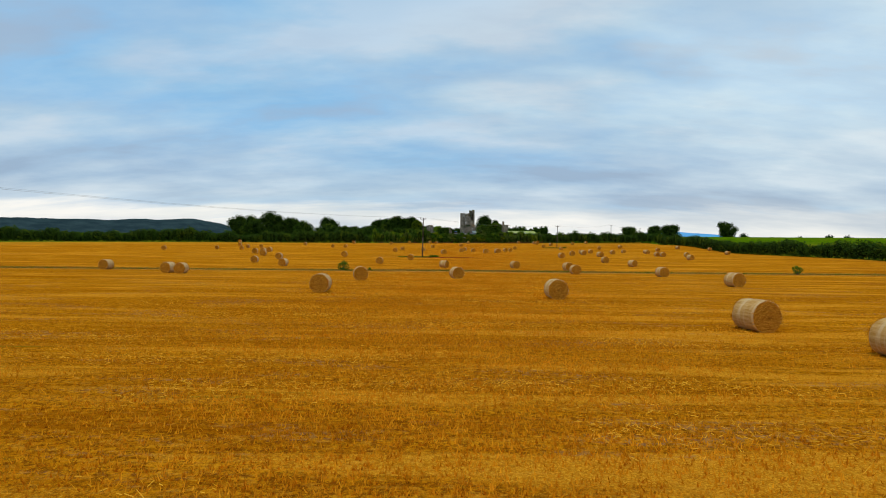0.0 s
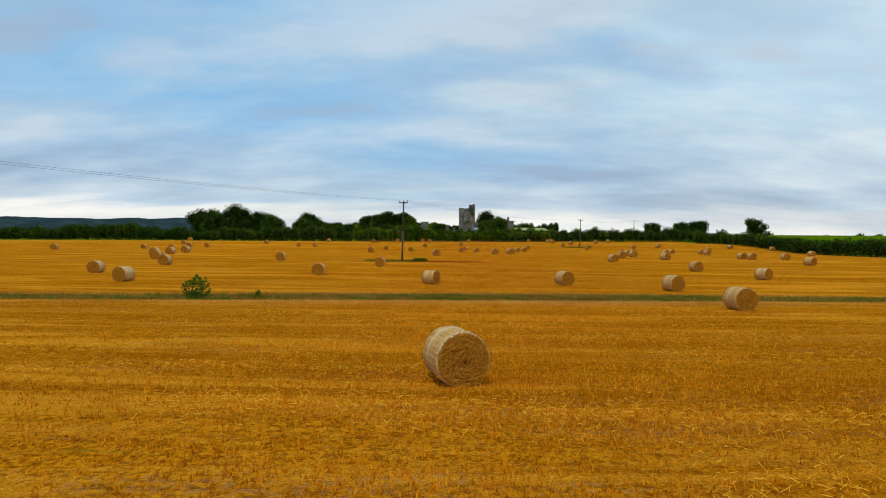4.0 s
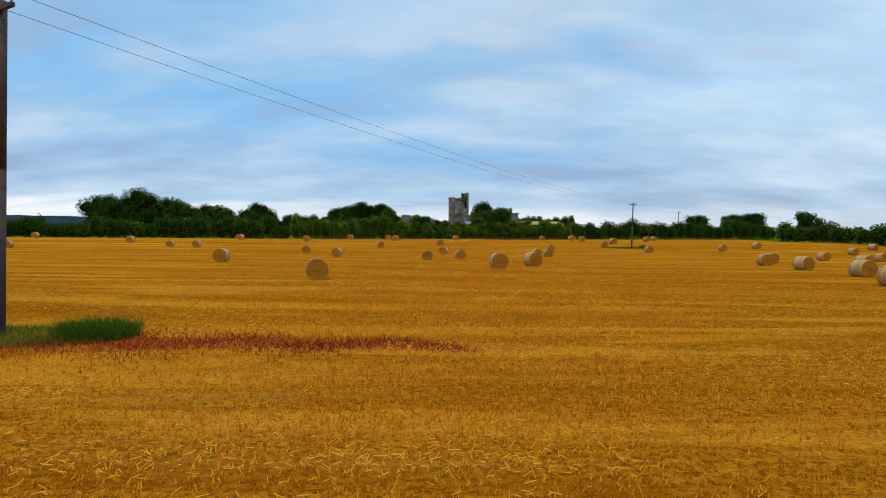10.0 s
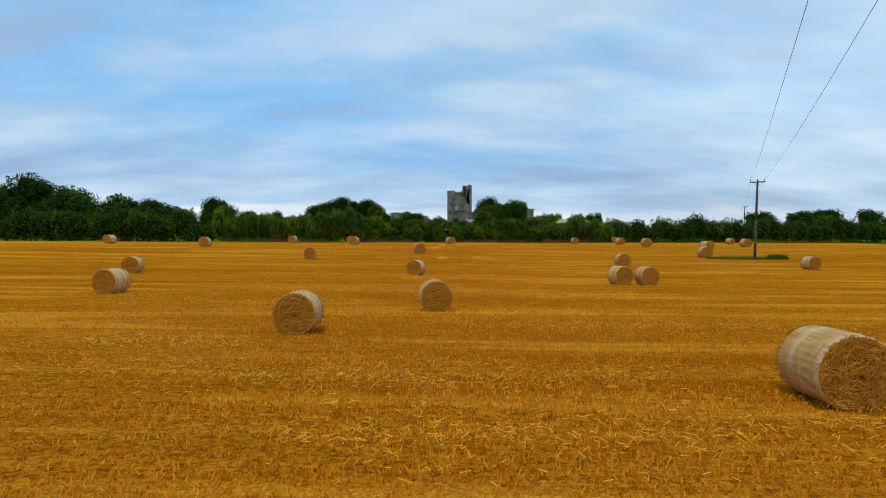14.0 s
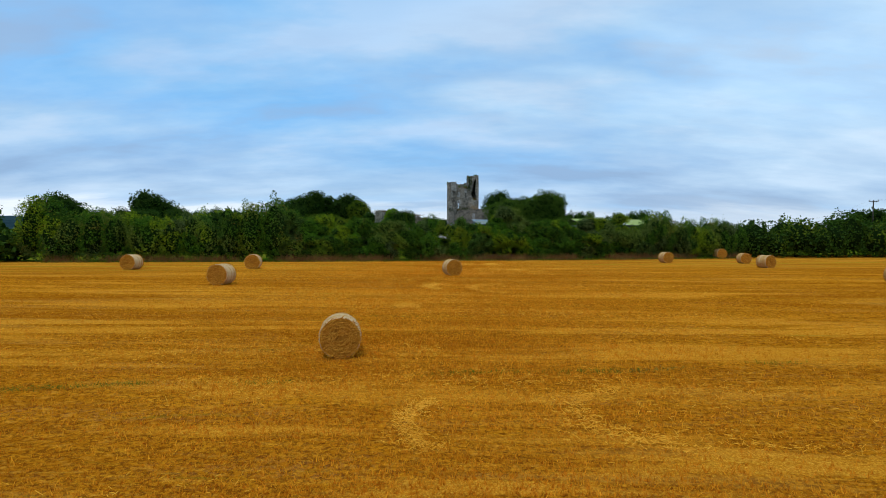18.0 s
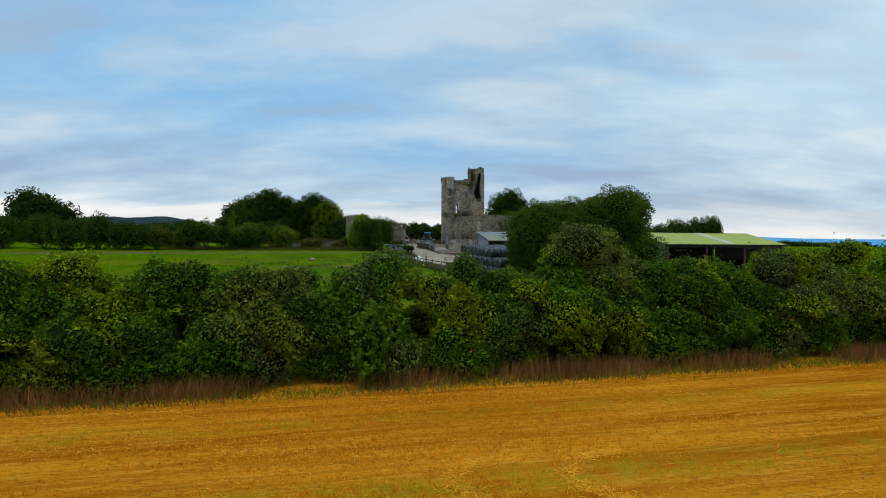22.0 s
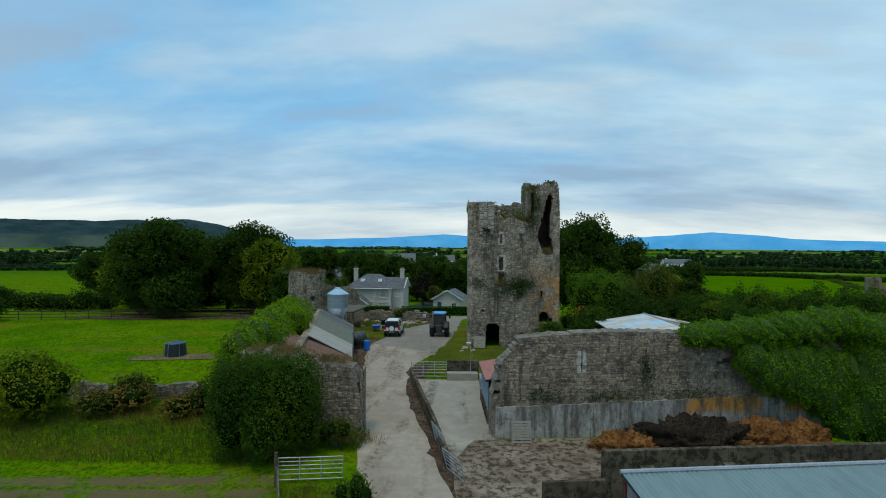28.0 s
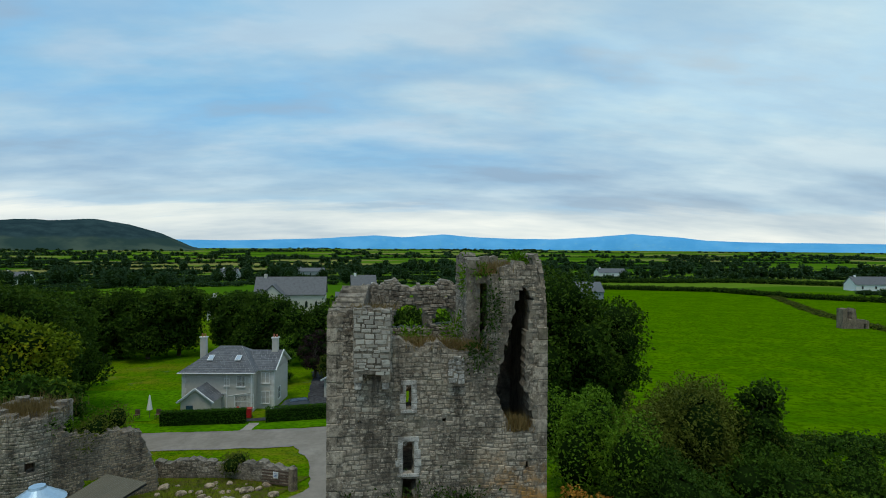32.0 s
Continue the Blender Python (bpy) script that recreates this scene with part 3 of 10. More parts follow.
def leaves_np(cent, size, up=0.35, ratio=0.62, seed=1, normal=None):
    """Bent leaf-shaped quads round the given centres; up: how far they turn to the sky or along their normals."""
    g = np.random.default_rng(seed)
    n = len(cent)
    a = g.normal(size=(n, 3))
    b = g.normal(size=(n, 3))
    if normal is not None:
        a -= normal * (a * normal).sum(1, keepdims=True) * (1 - up)
    a[:, 2] *= 1 - 0.4 * up
    a /= np.linalg.norm(a, axis=1, keepdims=True)
    b -= a * (a * b).sum(1, keepdims=True)
    b /= np.linalg.norm(b, axis=1, keepdims=True)
    s = (size * g.uniform(0.6, 1.35, n))[:, None]
    c = np.cross(a, b)
    v = np.stack([cent - a * s * 0.5, cent + b * s * 0.5 * ratio + c * s * 0.10, cent + a * s * 0.5, cent - b * s * 0.5 * ratio + c * s * 0.10], 1)
    return v.reshape(-1, 3), np.arange(4 * n).reshape(n, 4)


def blob_points(blobs, density, seed, shell=0.35):
    """Points in the outer shell of overlapping ellipsoids; blobs: rows of centre and radii."""
    g = np.random.default_rng(seed)
    out = []
    blobs = np.asarray(blobs, float)
    for i, (x, y, z, rx, ry, rz) in enumerate(blobs):
        area = 4 * math.pi * ((rx * ry) ** 1.6 / 3 + (rx * rz) ** 1.6 / 3 + (ry * rz) ** 1.6 / 3) ** (1 / 1.6)
        n = int(area * density) + 3
        d = g.normal(size=(n, 3))
        d /= np.linalg.norm(d, axis=1, keepdims=True)
        wob = 1 + 0.16 * np.sin(d[:, 0] * 5 + i) * np.cos(d[:, 1] * 4 + 2 * i) + 0.10 * np.sin(d[:, 2] * 9 + d[:, 0] * 7 + i)
        r = (1 - shell * g.random(n) ** 1.6) * wob
        p = d * r[:, None] * (rx, ry, rz) + (x, y, z)
        keep = np.ones(n, bool)
        for j, (a, b, c, ra, rb, rc) in enumerate(blobs):
            if j != i and abs(a - x) < ra + rx and abs(b - y) < rb + ry:
                q = (p - (a, b, c)) / (ra, rb, rc)
                keep &= (q * q).sum(1) > 0.45
        out.append(p[keep])
    return np.concatenate(out)


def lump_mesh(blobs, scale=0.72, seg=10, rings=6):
    """Added lumps well inside a crown's or hedge's leaves, near-black for the shade there."""
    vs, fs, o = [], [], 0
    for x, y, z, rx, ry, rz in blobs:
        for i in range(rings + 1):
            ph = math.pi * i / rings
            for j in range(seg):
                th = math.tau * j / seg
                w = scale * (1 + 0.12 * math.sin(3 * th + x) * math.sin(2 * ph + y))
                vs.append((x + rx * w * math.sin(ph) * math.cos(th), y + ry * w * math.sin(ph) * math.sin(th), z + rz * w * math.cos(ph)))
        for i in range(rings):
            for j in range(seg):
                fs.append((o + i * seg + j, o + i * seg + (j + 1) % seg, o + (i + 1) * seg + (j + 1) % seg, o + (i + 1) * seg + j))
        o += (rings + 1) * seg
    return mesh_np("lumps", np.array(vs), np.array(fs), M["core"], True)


def crown_blobs(h0, h1, r, n, seed, flat=1.0):
    """Ellipsoids that fill a broad, uneven crown between two heights."""
    g = np.random.default_rng(seed)
    out = []
    zc, rz = (h0 + h1) / 2, (h1 - h0) / 2
    for i in range(n):
        t = i / max(1, n - 1)
        z = h0 + (h1 - h0) * (0.12 + 0.76 * t)
        wide = math.sqrt(max(0.05, 1 - ((z - zc) / rz) ** 2))
        a = i * 2.4 + g.uniform(-0.4, 0.4)
        d = r * wide * g.uniform(0.25, 0.72)
        s = r * g.uniform(0.34, 0.52)
        out.append((d * math.cos(a), d * math.sin(a), z, s, s, s * 0.78 * flat))
    return out


def tree(name, x, y, height, radius, leaf, label, seed=1, density=9, size=0.34, base=0.18, n=12, z=None, flat=1.0, group="", category="tree"):
    """Tapered trunk, limbs to each clump and a crown of leaves."""
    zz = gz(x, y) if z is None else z
    e = thing(name, (x, y, zz), label, category, group)
    blobs = crown_blobs(height * base, height, radius, n, seed, flat)
    bm = bmesh.new()
    tr = max(0.07, height * 0.026)
    top = Vector((0, 0, height * 0.62))
    tube(bm, (0, 0, -0.3), (0.05 * radius, 0, height * 0.3), tr * 1.25, tr * 0.85, 9)
    tube(bm, (0.05 * radius, 0, height * 0.3), top, tr * 0.85, tr * 0.3, 8)
    for i, b in enumerate(blobs):
        s = 0.25 + 0.3 * ((i * 0.37) % 1)
        p = Vector((0.05 * radius * s, 0, height * s))
        q = Vector(b[:3])
        if q.z < p.z + 0.3:
            p.z = max(0.12 * height, q.z - 0.8)
        mid = p.lerp(q, 0.55) + Vector((0, 0, 0.06 * height))
        tube(bm, p, mid, tr * 0.42, tr * 0.26, 6, False)
        tube(bm, mid, q, tr * 0.26, tr * 0.08, 5, False)
    part("trunk", bm, M["bark"], e, smooth=True)
    pts = blob_points(blobs, density, seed + 50)
    # sprigs beyond the outline
    g = np.random.default_rng(seed + 9)
    ex = pts[g.random(len(pts)) < 0.05]
    ctr = np.array([0, 0, height * 0.55])
    pts = np.concatenate([pts, ctr + (ex - ctr) * g.uniform(1.01, 1.05, (len(ex), 1))])
    v, q = leaves_np(pts, size, 0.4, 0.6, seed + 3)
    part("crown", mesh_np("crown", v, q, leaf), leaf, e)
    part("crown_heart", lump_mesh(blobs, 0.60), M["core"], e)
    return e


def copies(proto, rows):
    """Copies of a thing at (x, y, z, turn, scale)."""
    for x, y, z, rz, s in rows:
        c = copy_thing(proto, pose(x, y, z, 0, 0, rz))
        c.scale = (s, s, s)


# ---- stubble, loose straw and the weed strip ----
def blades(px, py, pz, hgt, lean, wid, seed):
    """Upright thin triangles, leaning at random."""
    g = np.random.default_rng(seed)
    n = len(px)
    a = g.uniform(0, math.tau, n)
    ux, uy = np.cos(a) * wid, np.sin(a) * wid
    lx, ly = g.normal(0, lean, n), g.normal(0, lean, n)
    v = np.stack([np.stack([px - ux, py - uy, pz], -1), np.stack([px + ux, py + uy, pz], -1), np.stack([px + lx, py + ly, pz + hgt], -1)], 1)
    return v.reshape(-1, 3), np.arange(3 * n).reshape(n, 3)


def hedge_line(x):
    """The foot of the field hedge."""
    return 262.0 + 0.22 * np.clip(x, -48, 48) + 0.10 * (x - np.clip(x, -48, 48))


def path_x(y):
    return np.interp(y, (0, 25, 60, 150, 270), (0, 0, 2.5, 10, 11))


def stubble_field():
    g = np.random.default_rng(11)
    n = 560000
    y = g.uniform(4.5, 268, n)
    y = np.round(y / 0.16) * 0.16 + g.normal(0, 0.03, n)
    x = path_x(y) + np.where(g.random(n) < 0.6, g.normal(0, 5.0, n), g.normal(0, 13, n))
    sy = y - 0.09 * x
    keep = ((sy < 75.6) | (sy > 80.3)) & (y < hedge_line(x) - 1.0) & (np.hypot(x + 4.9, (y - 122.4) * 1.6) > 3.6)
    thin = np.sin(y * 2.05 + np.sin(x * 0.35) * 1.4 + np.sin(x * 0.05) * 2) + 0.7 * np.sin(y * 0.7 + 1.3 + 0.6 * np.sin(x * 0.4))
    keep &= g.random(n) < 0.72 + 0.24 * thin
    x, y = x[keep], y[keep]
    vs, qs, o = [], [], 0
    for i in range(2):
        xx, yy = x + g.normal(0, 0.035, len(x)), y + g.normal(0, 0.02, len(x))
        v, q = blades(xx, yy, ground_z(xx, yy) - 0.02, g.uniform(0.06, 0.125, len(x)), 0.032, 0.019, 20 + i)
        vs.append(v)
        qs.append(q + o)
        o += len(v)
    ob = new("stubble", mesh_np("stubble", np.concatenate(vs), np.concatenate(qs), M["stubble"]))
    tagged(ob, "cut golden straw stubble in drilled rows", "stubble", kind="stuff")
    # loose straw, thick along the swaths and in curved scuffs where the baler turned
    m = 120000
    y = g.uniform(5, 266, m)
    sw = np.round(y / 3.1) * 3.1 + g.normal(0, 0.35, m)
    y = np.where(g.random(m) < 0.6, sw, y)
    x = path_x(y) + g.normal(0, 9, m)
    keep = (np.sin(x * 0.21 + np.round(y / 3.1) * 1.9) > -0.1)
    x, y = x[keep], y[keep]
    ax, ay = [], []
    for cx0, cy0, r, a0, a1 in ((15.5, 212.0, 2.1, 105, 260), (12.0, 211.2, 2.4, 140, 225), (14.4, 231.2, 2.4, 100, 255), (12.0, 231.4, 2.4, 140, 222), (8.7, 224.5, 0.4, 0, 360), (13.6, 256.0, 1.8, 90, 260), (16.6, 256.4, 1.8, 90, 250), (19.5, 243.0, 6.0, 60, 130), (13.5, 244.0, 4.0, 20, 100)):
        a = np.radians(g.uniform(a0, a1, 620))
        rr = r + g.normal(0, 0.2, 620)
        ax.append(cx0 + rr * np.cos(a))
        ay.append(cy0 + rr * np.sin(a) * 0.8)
    x, y = np.concatenate([x, *ax]), np.concatenate([y, *ay])
    sy = y - 0.09 * x
    keep = ((sy < 75.4) | (sy > 80.5)) & (y < hedge_line(x) - 1.0)
    x, y = x[keep], y[keep]
    n = len(x)
    a = g.uniform(-1.5, 1.5, n)
    y = y + 0.35 * np.sin(x * 0.33 + y * 0.05)
    ln = g.uniform(0.018, 0.075, n)
    dx, dy = np.cos(a) * ln, np.sin(a) * ln
    z0 = ground_z(x, y) + g.uniform(0.05, 0.16, n)
    w = 0.0035
    tilt = g.normal(0, 0.02, n)
    nx, ny = -np.sin(a) * w, np.cos(a) * w
    v = np.stack([np.stack([x - dx - nx, y - dy - ny, z0 - tilt], -1), np.stack([x + dx - nx, y + dy - ny, z0 + tilt], -1),
                  np.stack([x + dx + nx, y + dy + ny, z0 + tilt + 0.008], -1), np.stack([x - dx + nx, y - dy + ny, z0 - tilt + 0.008], -1)], 1)
    ob = new("loose_straw", mesh_np("loose_straw", v.reshape(-1, 3), np.arange(4 * n).reshape(n, 4), M["straw_pale"]))
    tagged(ob, "pale loose straw lying over the stubble", "straw", kind="stuff")


stubble_field()


def weeds(name, xy, hgt, mat, label, wid=0.02, lean=0.14, seed=3, kind="stuff", category="weeds"):
    x, y = xy[:, 0], xy[:, 1]
    g = np.random.default_rng(seed)
    v, q = blades(x, y, ground_z(x, y) - 0.05, hgt * g.uniform(0.45, 1.15, len(x)), lean, wid, seed)
    ob = new(name, mesh_np(name, v, q, mat))
    return tagged(ob, label, category, kind=kind)


def strip_points(n, seed, x0=-70, x1=110):
    g = np.random.default_rng(seed)
    t = g.random(n)
    x = np.where(g.random(n) < 0.55, g.normal(4, 10, n), x0 + (x1 - x0) * t)
    y = 0.09 * x + g.uniform(76.0, 79.9, n) + g.normal(0, 0.12, n)
    return np.stack([x, y], -1)


p = strip_points(52000, 4)
p = p[0.45 * np.sin(p[:, 0] * 0.42 + 1.0) + 0.8 * np.sin(p[:, 0] * 1.15 + p[:, 1] * 2.3) + 0.5 * np.sin(p[:, 0] * 3.1 + p[:, 1] * 2) + rng.normal(0, 0.6, len(p)) > 0.2]
weeds("weed_strip_grass", p, 0.27, M["leaf_weed"], "rank green grass on the strip between two stubble fields", lean=0.17, seed=4)
p = strip_points(34000, 5)
p = p[0.45 * np.sin(p[:, 0] * 0.42 + 1.0) + 0.8 * np.sin(p[:, 0] * 1.15 + p[:, 1] * 2.3) + 0.5 * np.sin(p[:, 0] * 3.1 + p[:, 1] * 2) + rng.normal(0, 0.6, len(p)) < 0.5]
weeds("dry_weed_strip", p, 0.30, M["leaf_dry"], "dry reddish-brown weeds on the strip between fields", lean=0.17, seed=6)


g = np.random.default_rng(91)
x = np.where(g.random(36000) < 0.6, g.normal(4, 9, 36000), g.uniform(-60, 90, 36000))
y = 0.09 * x + 75.9 - np.abs(g.normal(0, 1.5, len(x)))
weeds("headland_stubble", np.stack([x, y], -1), 0.17, M["headland"], "tall pale stubble left along the headland", 0.014, 0.07, 92, category="stubble")
y = 0.09 * x + 79.9 + np.abs(g.normal(0, 0.7, len(x)))
weeds("headland_stubble", np.stack([x, y], -1)[:16000], 0.20, M["headland"], "tall pale stubble left along the headland", 0.014, 0.07, 93, category="stubble")


def bush(name, x, y, h, r, leaf, label, seed, n=5, density=26, size=0.16, group="", category="bush", z=None):
    zz = gz(x, y) if z is None else z
    e = thing(name, (x, y, zz), label, category, group)
    g = np.random.default_rng(seed)
    bl = [(g.normal(0, r * 0.38), g.normal(0, r * 0.38), h * g.uniform(0.3, 0.62), r * g.uniform(0.45, 0.62), r * g.uniform(0.45, 0.62), h * g.uniform(0.28, 0.40)) for _ in range(n)]
    pts = blob_points(bl, density, seed)
    pts = pts[pts[:, 2] > 0.02]
    v, q = leaves_np(pts, size, 0.4, 0.55, seed + 1)
    part("foliage", mesh_np("foliage", v, q, leaf), leaf, e)
    for b in bl:
        bm = bmesh.new()
        tube(bm, (b[0] * 0.2, b[1] * 0.2, -0.2), (b[0], b[1], b[2]), 0.03 + 0.012 * h, 0.012, 5)
        part("stem", bm, M["bark"], e)
    if h > 1.6:
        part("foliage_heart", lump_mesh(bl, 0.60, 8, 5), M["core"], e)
    return e


for i, (x, y, h, n) in enumerate(((-13.9, 76.2, 1.6, 6), (-10.2, 76.6, 0.55, 3), (52.0, 80.5, 1.5, 5))):
    bush("strip_shrub", x, y, h, h * 0.48, M["leaf_bright"], "small leafy green shrub growing on the weed strip", 70 + i, n, 60, 0.17, "shrubs on the strip")

# ---- round straw bales ----
BALES_LOWER_FIELD = (
    (-8.2, 36.9), (-43.6, 71.1), (-29, 60.9), (-31.3, 62.6), (-7.5, 50), (1.4, 55.2), (7.05, 34.15), (27.2, 68.1), (25, 47), (12.7, 22.2), (17.6, 73),
    (14.1, 16.8))
BALES_MIDDLE = (
    (0.2, 90.5), (-33.0, 110.6), (-39.8, 121.6), (-44.6, 130.3), (-44.5, 140.8), (-81.1, 159.6), (11.9, 90.9), (19.7, 86.7), (-11.3, 98.2), (-6.6, 112), (-21.7, 120.8), (32.6, 110.5), (0.2, 138.8), (11.9, 152.9),
    (15.6, 158.2), (32.7, 138.7), (-14.1, 161.5), (5.7, 169.6), (-33.6, 98), (-26.1, 89.8), (-43.8, 133.9), (34.2, 99), (27.3, 126.4), (38.3, 133.8),
    (56, 124.2), (55.7, 139), (62.2, 140), (37.9, 147.8), (54.9, 140.8), (41.8, 166.3), (40.1, 157.6), (50.7, 164.1), (16.6, 163))
BALES_TOP = (
    (-3.9, 210.4), (44.1, 204.7), (9.6, 175.0), (-6.5, 180.8), (7.8, 196.6), (21.6, 189.9), (23.3, 189.7), (-2.9, 232.8), (-15, 244.6), (11.05, 240.6),
    (-5.8, 246.7), (36.3, 263.8), (46.9, 272.4), (45.1, 263.3), (7.2, 217.0), (-77.3, 187.7), (-65.4, 178.3), (-67.3, 203.2), (-37, 208.1), (59.7,
    209.6), (60.5, 184), (79.7, 203.8), (64.5, 173.4), (91.3, 176.1), (101.4, 208.7), (-72.2, 202.9), (-79.2, 214.1), (-54.8, 218.5), (-14.4, 196.6),
    (26.9, 205.7), (39.4, 215.5), (46.5, 173), (69.5, 215.6), (67.2, 182.2), (91.6, 214.4), (-41.8, 208.1), (-88, 238), (-37.7, 232), (-21.4, 225.8),
    (40.3, 235.8), (44.3, 225.3), (56, 237.3), (42.2, 254), (69.8, 268.3))
BALES = BALES_LOWER_FIELD + BALES_MIDDLE + BALES_TOP


def bale_meshes(seed):
    """A net-wrapped barrel of straw lying on its side along y, and its ragged straw ends."""
    g = np.random.default_rng(seed)
    R, L, n, m = 0.635, 0.585, 44, 12
    th = np.linspace(0, math.tau, n, endpoint=False)
    sag = 1 - 0.035 * np.clip(-np.cos(th), 0, 1) ** 6
    vs = []
    prof = [(-1.0, 0.945), (-0.965, 0.985), (-0.9, 1.0)] + [(t, 1 + 0.006 * math.sin(9 * t)) for t in np.linspace(-0.75, 0.75, m - 6)] + [(0.9, 1.0), (0.965, 0.985), (1.0, 0.945)]
    for t, s in prof:
        w = R * s * (1 + 0.010 * np.sin(5 * th + seed + 3 * t) + 0.006 * g.normal(size=n))
        vs.append(np.stack([w * np.sin(th), np.full(n, t * L), R * 0.965 + w * np.cos(th) * np.where(np.cos(th) < 0, sag, 1)], -1))
    k = len(prof)
    i = np.arange(k * n).reshape(k, n)
    q = np.stack([i[:-1], np.roll(i[:-1], -1, 1), np.roll(i[1:], -1, 1), i[1:]], -1).reshape(-1, 4)
    wrap = mesh_np("net_wrap", np.concatenate(vs), q, M["net"], True)
    ends = []
    for sgn in (-1, 1):
        ends_v, ends_q, o = [], [], 0
        rings = 9
        for r in range(rings + 1):
            s = r / rings
            bump = 0.010 * np.sin(s * 13 + th * 2.0) + g.normal(0, 0.018, n)
            ends_v.append(np.stack([R * 0.95 * s * np.sin(th), sgn * (L * 1.0 + bump * (1 - s ** 6)), R * 0.965 + R * 0.95 * s * np.cos(th)], -1))
        j = np.arange((rings + 1) * n).reshape(rings + 1, n) + o
        qq = np.stack([j[:-1], np.roll(j[:-1], -1, 1), np.roll(j[1:], -1, 1), j[1:]], -1).reshape(-1, 4)
        ends_q.append(qq if sgn > 0 else qq[:, ::-1])
        o += (rings + 1) * n
        # straws on the cut face, lying round the roll
        c = 700
        a, rr = g.uniform(0, math.tau, c), R * np.sqrt(g.uniform(0.01, 0.98, c))
        ln, dirn = g.uniform(0.05, 0.15, c), a + math.pi / 2 + g.normal(0, 0.9, c)
        px, pz = rr * np.sin(a), R * 0.965 + rr * np.cos(a)
        dx, dz = np.sin(dirn) * ln, np.cos(dirn) * ln
        yy = sgn * (L + 0.02 + np.abs(g.normal(0, 0.018, c)))
        y2 = sgn * (L + 0.02 + np.abs(g.normal(0, 0.035, c)))
        w = 0.0065
        ends_v.append(np.stack([np.stack([px - dx, yy, pz - dz + w], -1), np.stack([px + dx, y2, pz + dz + w], -1), np.stack([px + dx + w, y2, pz + dz - w], -1), np.stack([px - dx + w, yy, pz - dz - w], -1)], 1).reshape(-1, 3))
        ends_q.append(np.arange(4 * c).reshape(c, 4) + o)
        o += 4 * c
        ends.append(mesh_np("straw_end", np.concatenate(ends_v), np.concatenate(ends_q), M["bale_end"], False))
    return wrap, ends


k = Mat("net_wrap")
o = k.obj()
st = k.noise(1.0, 4, 0.7, k.scaled(o, (14, 1.6, 14)))
bands = k.noise(1.0, 3, 0.6, k.scaled(o, (0.4, 6, 0.4)))
c = k.mix(k.ramp(st, (0.35, 0), (0.65, 1)), (0.40, 0.195, 0.035), (0.62, 0.40, 0.15))
c = k.mix(k.ramp(bands, (0.47, 0), (0.60, 0.5)), c, (0.72, 0.58, 0.36))
c = k.mix(k.ramp(k.rand(), (0, 0), (1, 0.35)), c, (0.44, 0.21, 0.035))
M["net"] = k.done(c, 0.85, st, 0.02, 0.6, spec=0.15)
k = Mat("bale_straw")
o = k.obj()
ox, oy, oz = k.xyz(o)
dz = k.math("SUBTRACT", oz, 0.6)
rad = k.math("SQRT", k.math("ADD", k.math("MULTIPLY", ox, ox), k.math("MULTIPLY", dz, dz)))
swirl = k.math("SINE", k.math("ADD", k.math("MULTIPLY", rad, 55), k.math("MULTIPLY", k.noise(5, 4, 0.7, o), 16)))
c = k.mix(k.ramp(swirl, (0.0, 0), (1.0, 0.45)), (0.50, 0.195, 0.014), (0.66, 0.285, 0.026))
c = k.mix(k.ramp(k.noise(30, 3, 0.7, o), (0.5, 0), (0.66, 0.8)), c, (0.24, 0.085, 0.008))
c = k.mix(k.ramp(k.noise(6, 4, 0.7, o), (0.50, 0), (0.66, 0.5)), c, (0.30, 0.105, 0.010))
c = k.mix(k.ramp(k.island(), (0.25, 0), (1.0, 0.75)), c, (0.86, 0.43, 0.05))
M["bale_end"] = k.done(c, 0.9, k.math("ADD", k.math("MULTIPLY", swirl, 0.3), k.noise(40, 3, 0.7, o)), 0.02, 0.8, spec=0.05)


TURNED = {(7.2, 217.0): 10, (1.4, 55.2): 17, (0.2, 90.5): 56, (11.9, 90.9): 20, (11.9, 152.9): 5, (15.6, 158.2): 16, (-11.3, 98.2): 4, (-8.2, 36.9): 2, (7.05, 34.15): 3, (19.7, 86.7): 14, (34.2, 99): 22, (12.7, 22.2): 9}


# Two bales enlarged to fit their size in the camera's view.
VIEW_SCALE = {(11.9, 152.9): 1.1, (15.6, 158.2): 1.1}


def straw_bales():
    protos = [bale_meshes(s) for s in (1, 2, 3, 4)]
    g = random.Random(5)
    for i, (x, y) in enumerate(BALES):
        e = thing("straw_bale", (x, y, gz(x, y) - 0.03), "round net-wrapped golden straw bale lying on stubble", "straw bale", "straw bales in the stubble fields", rz=TURNED.get((x, y), g.gauss(4, 6)))
        e.scale = [g.uniform(0.97, 1.04) * VIEW_SCALE.get((x, y), 1.0)] * 3
        w, s = protos[i % 4]
        part("net_wrap", w, None, e, "pale net wrap round the straw")
        for end in s:
            part("straw_end", end, None, e)


straw_bales()

# ---- field hedges ----


def hedge_blobs(x0, x1, step, line, h, w, seed, wave=0.22):
    g = np.random.default_rng(seed)
    out = []
    x = x0
    while x < x1:
        y = float(line(x)) + w * 0.59
        hh = h(x) * (1 + wave * math.sin(x * 0.55 + seed) * math.sin(x * 0.21) + g.uniform(-0.10, 0.16))
        for row in (-0.30, 0.30):
            out.append((x + g.uniform(-0.5, 0.5), y + row * w + g.uniform(-0.3, 0.3), hh * 0.52, step * g.uniform(0.62, 0.9), w * g.uniform(0.32, 0.42), hh * g.uniform(0.46, 0.54)))
        x += step * g.uniform(0.8, 1.15)
    return out


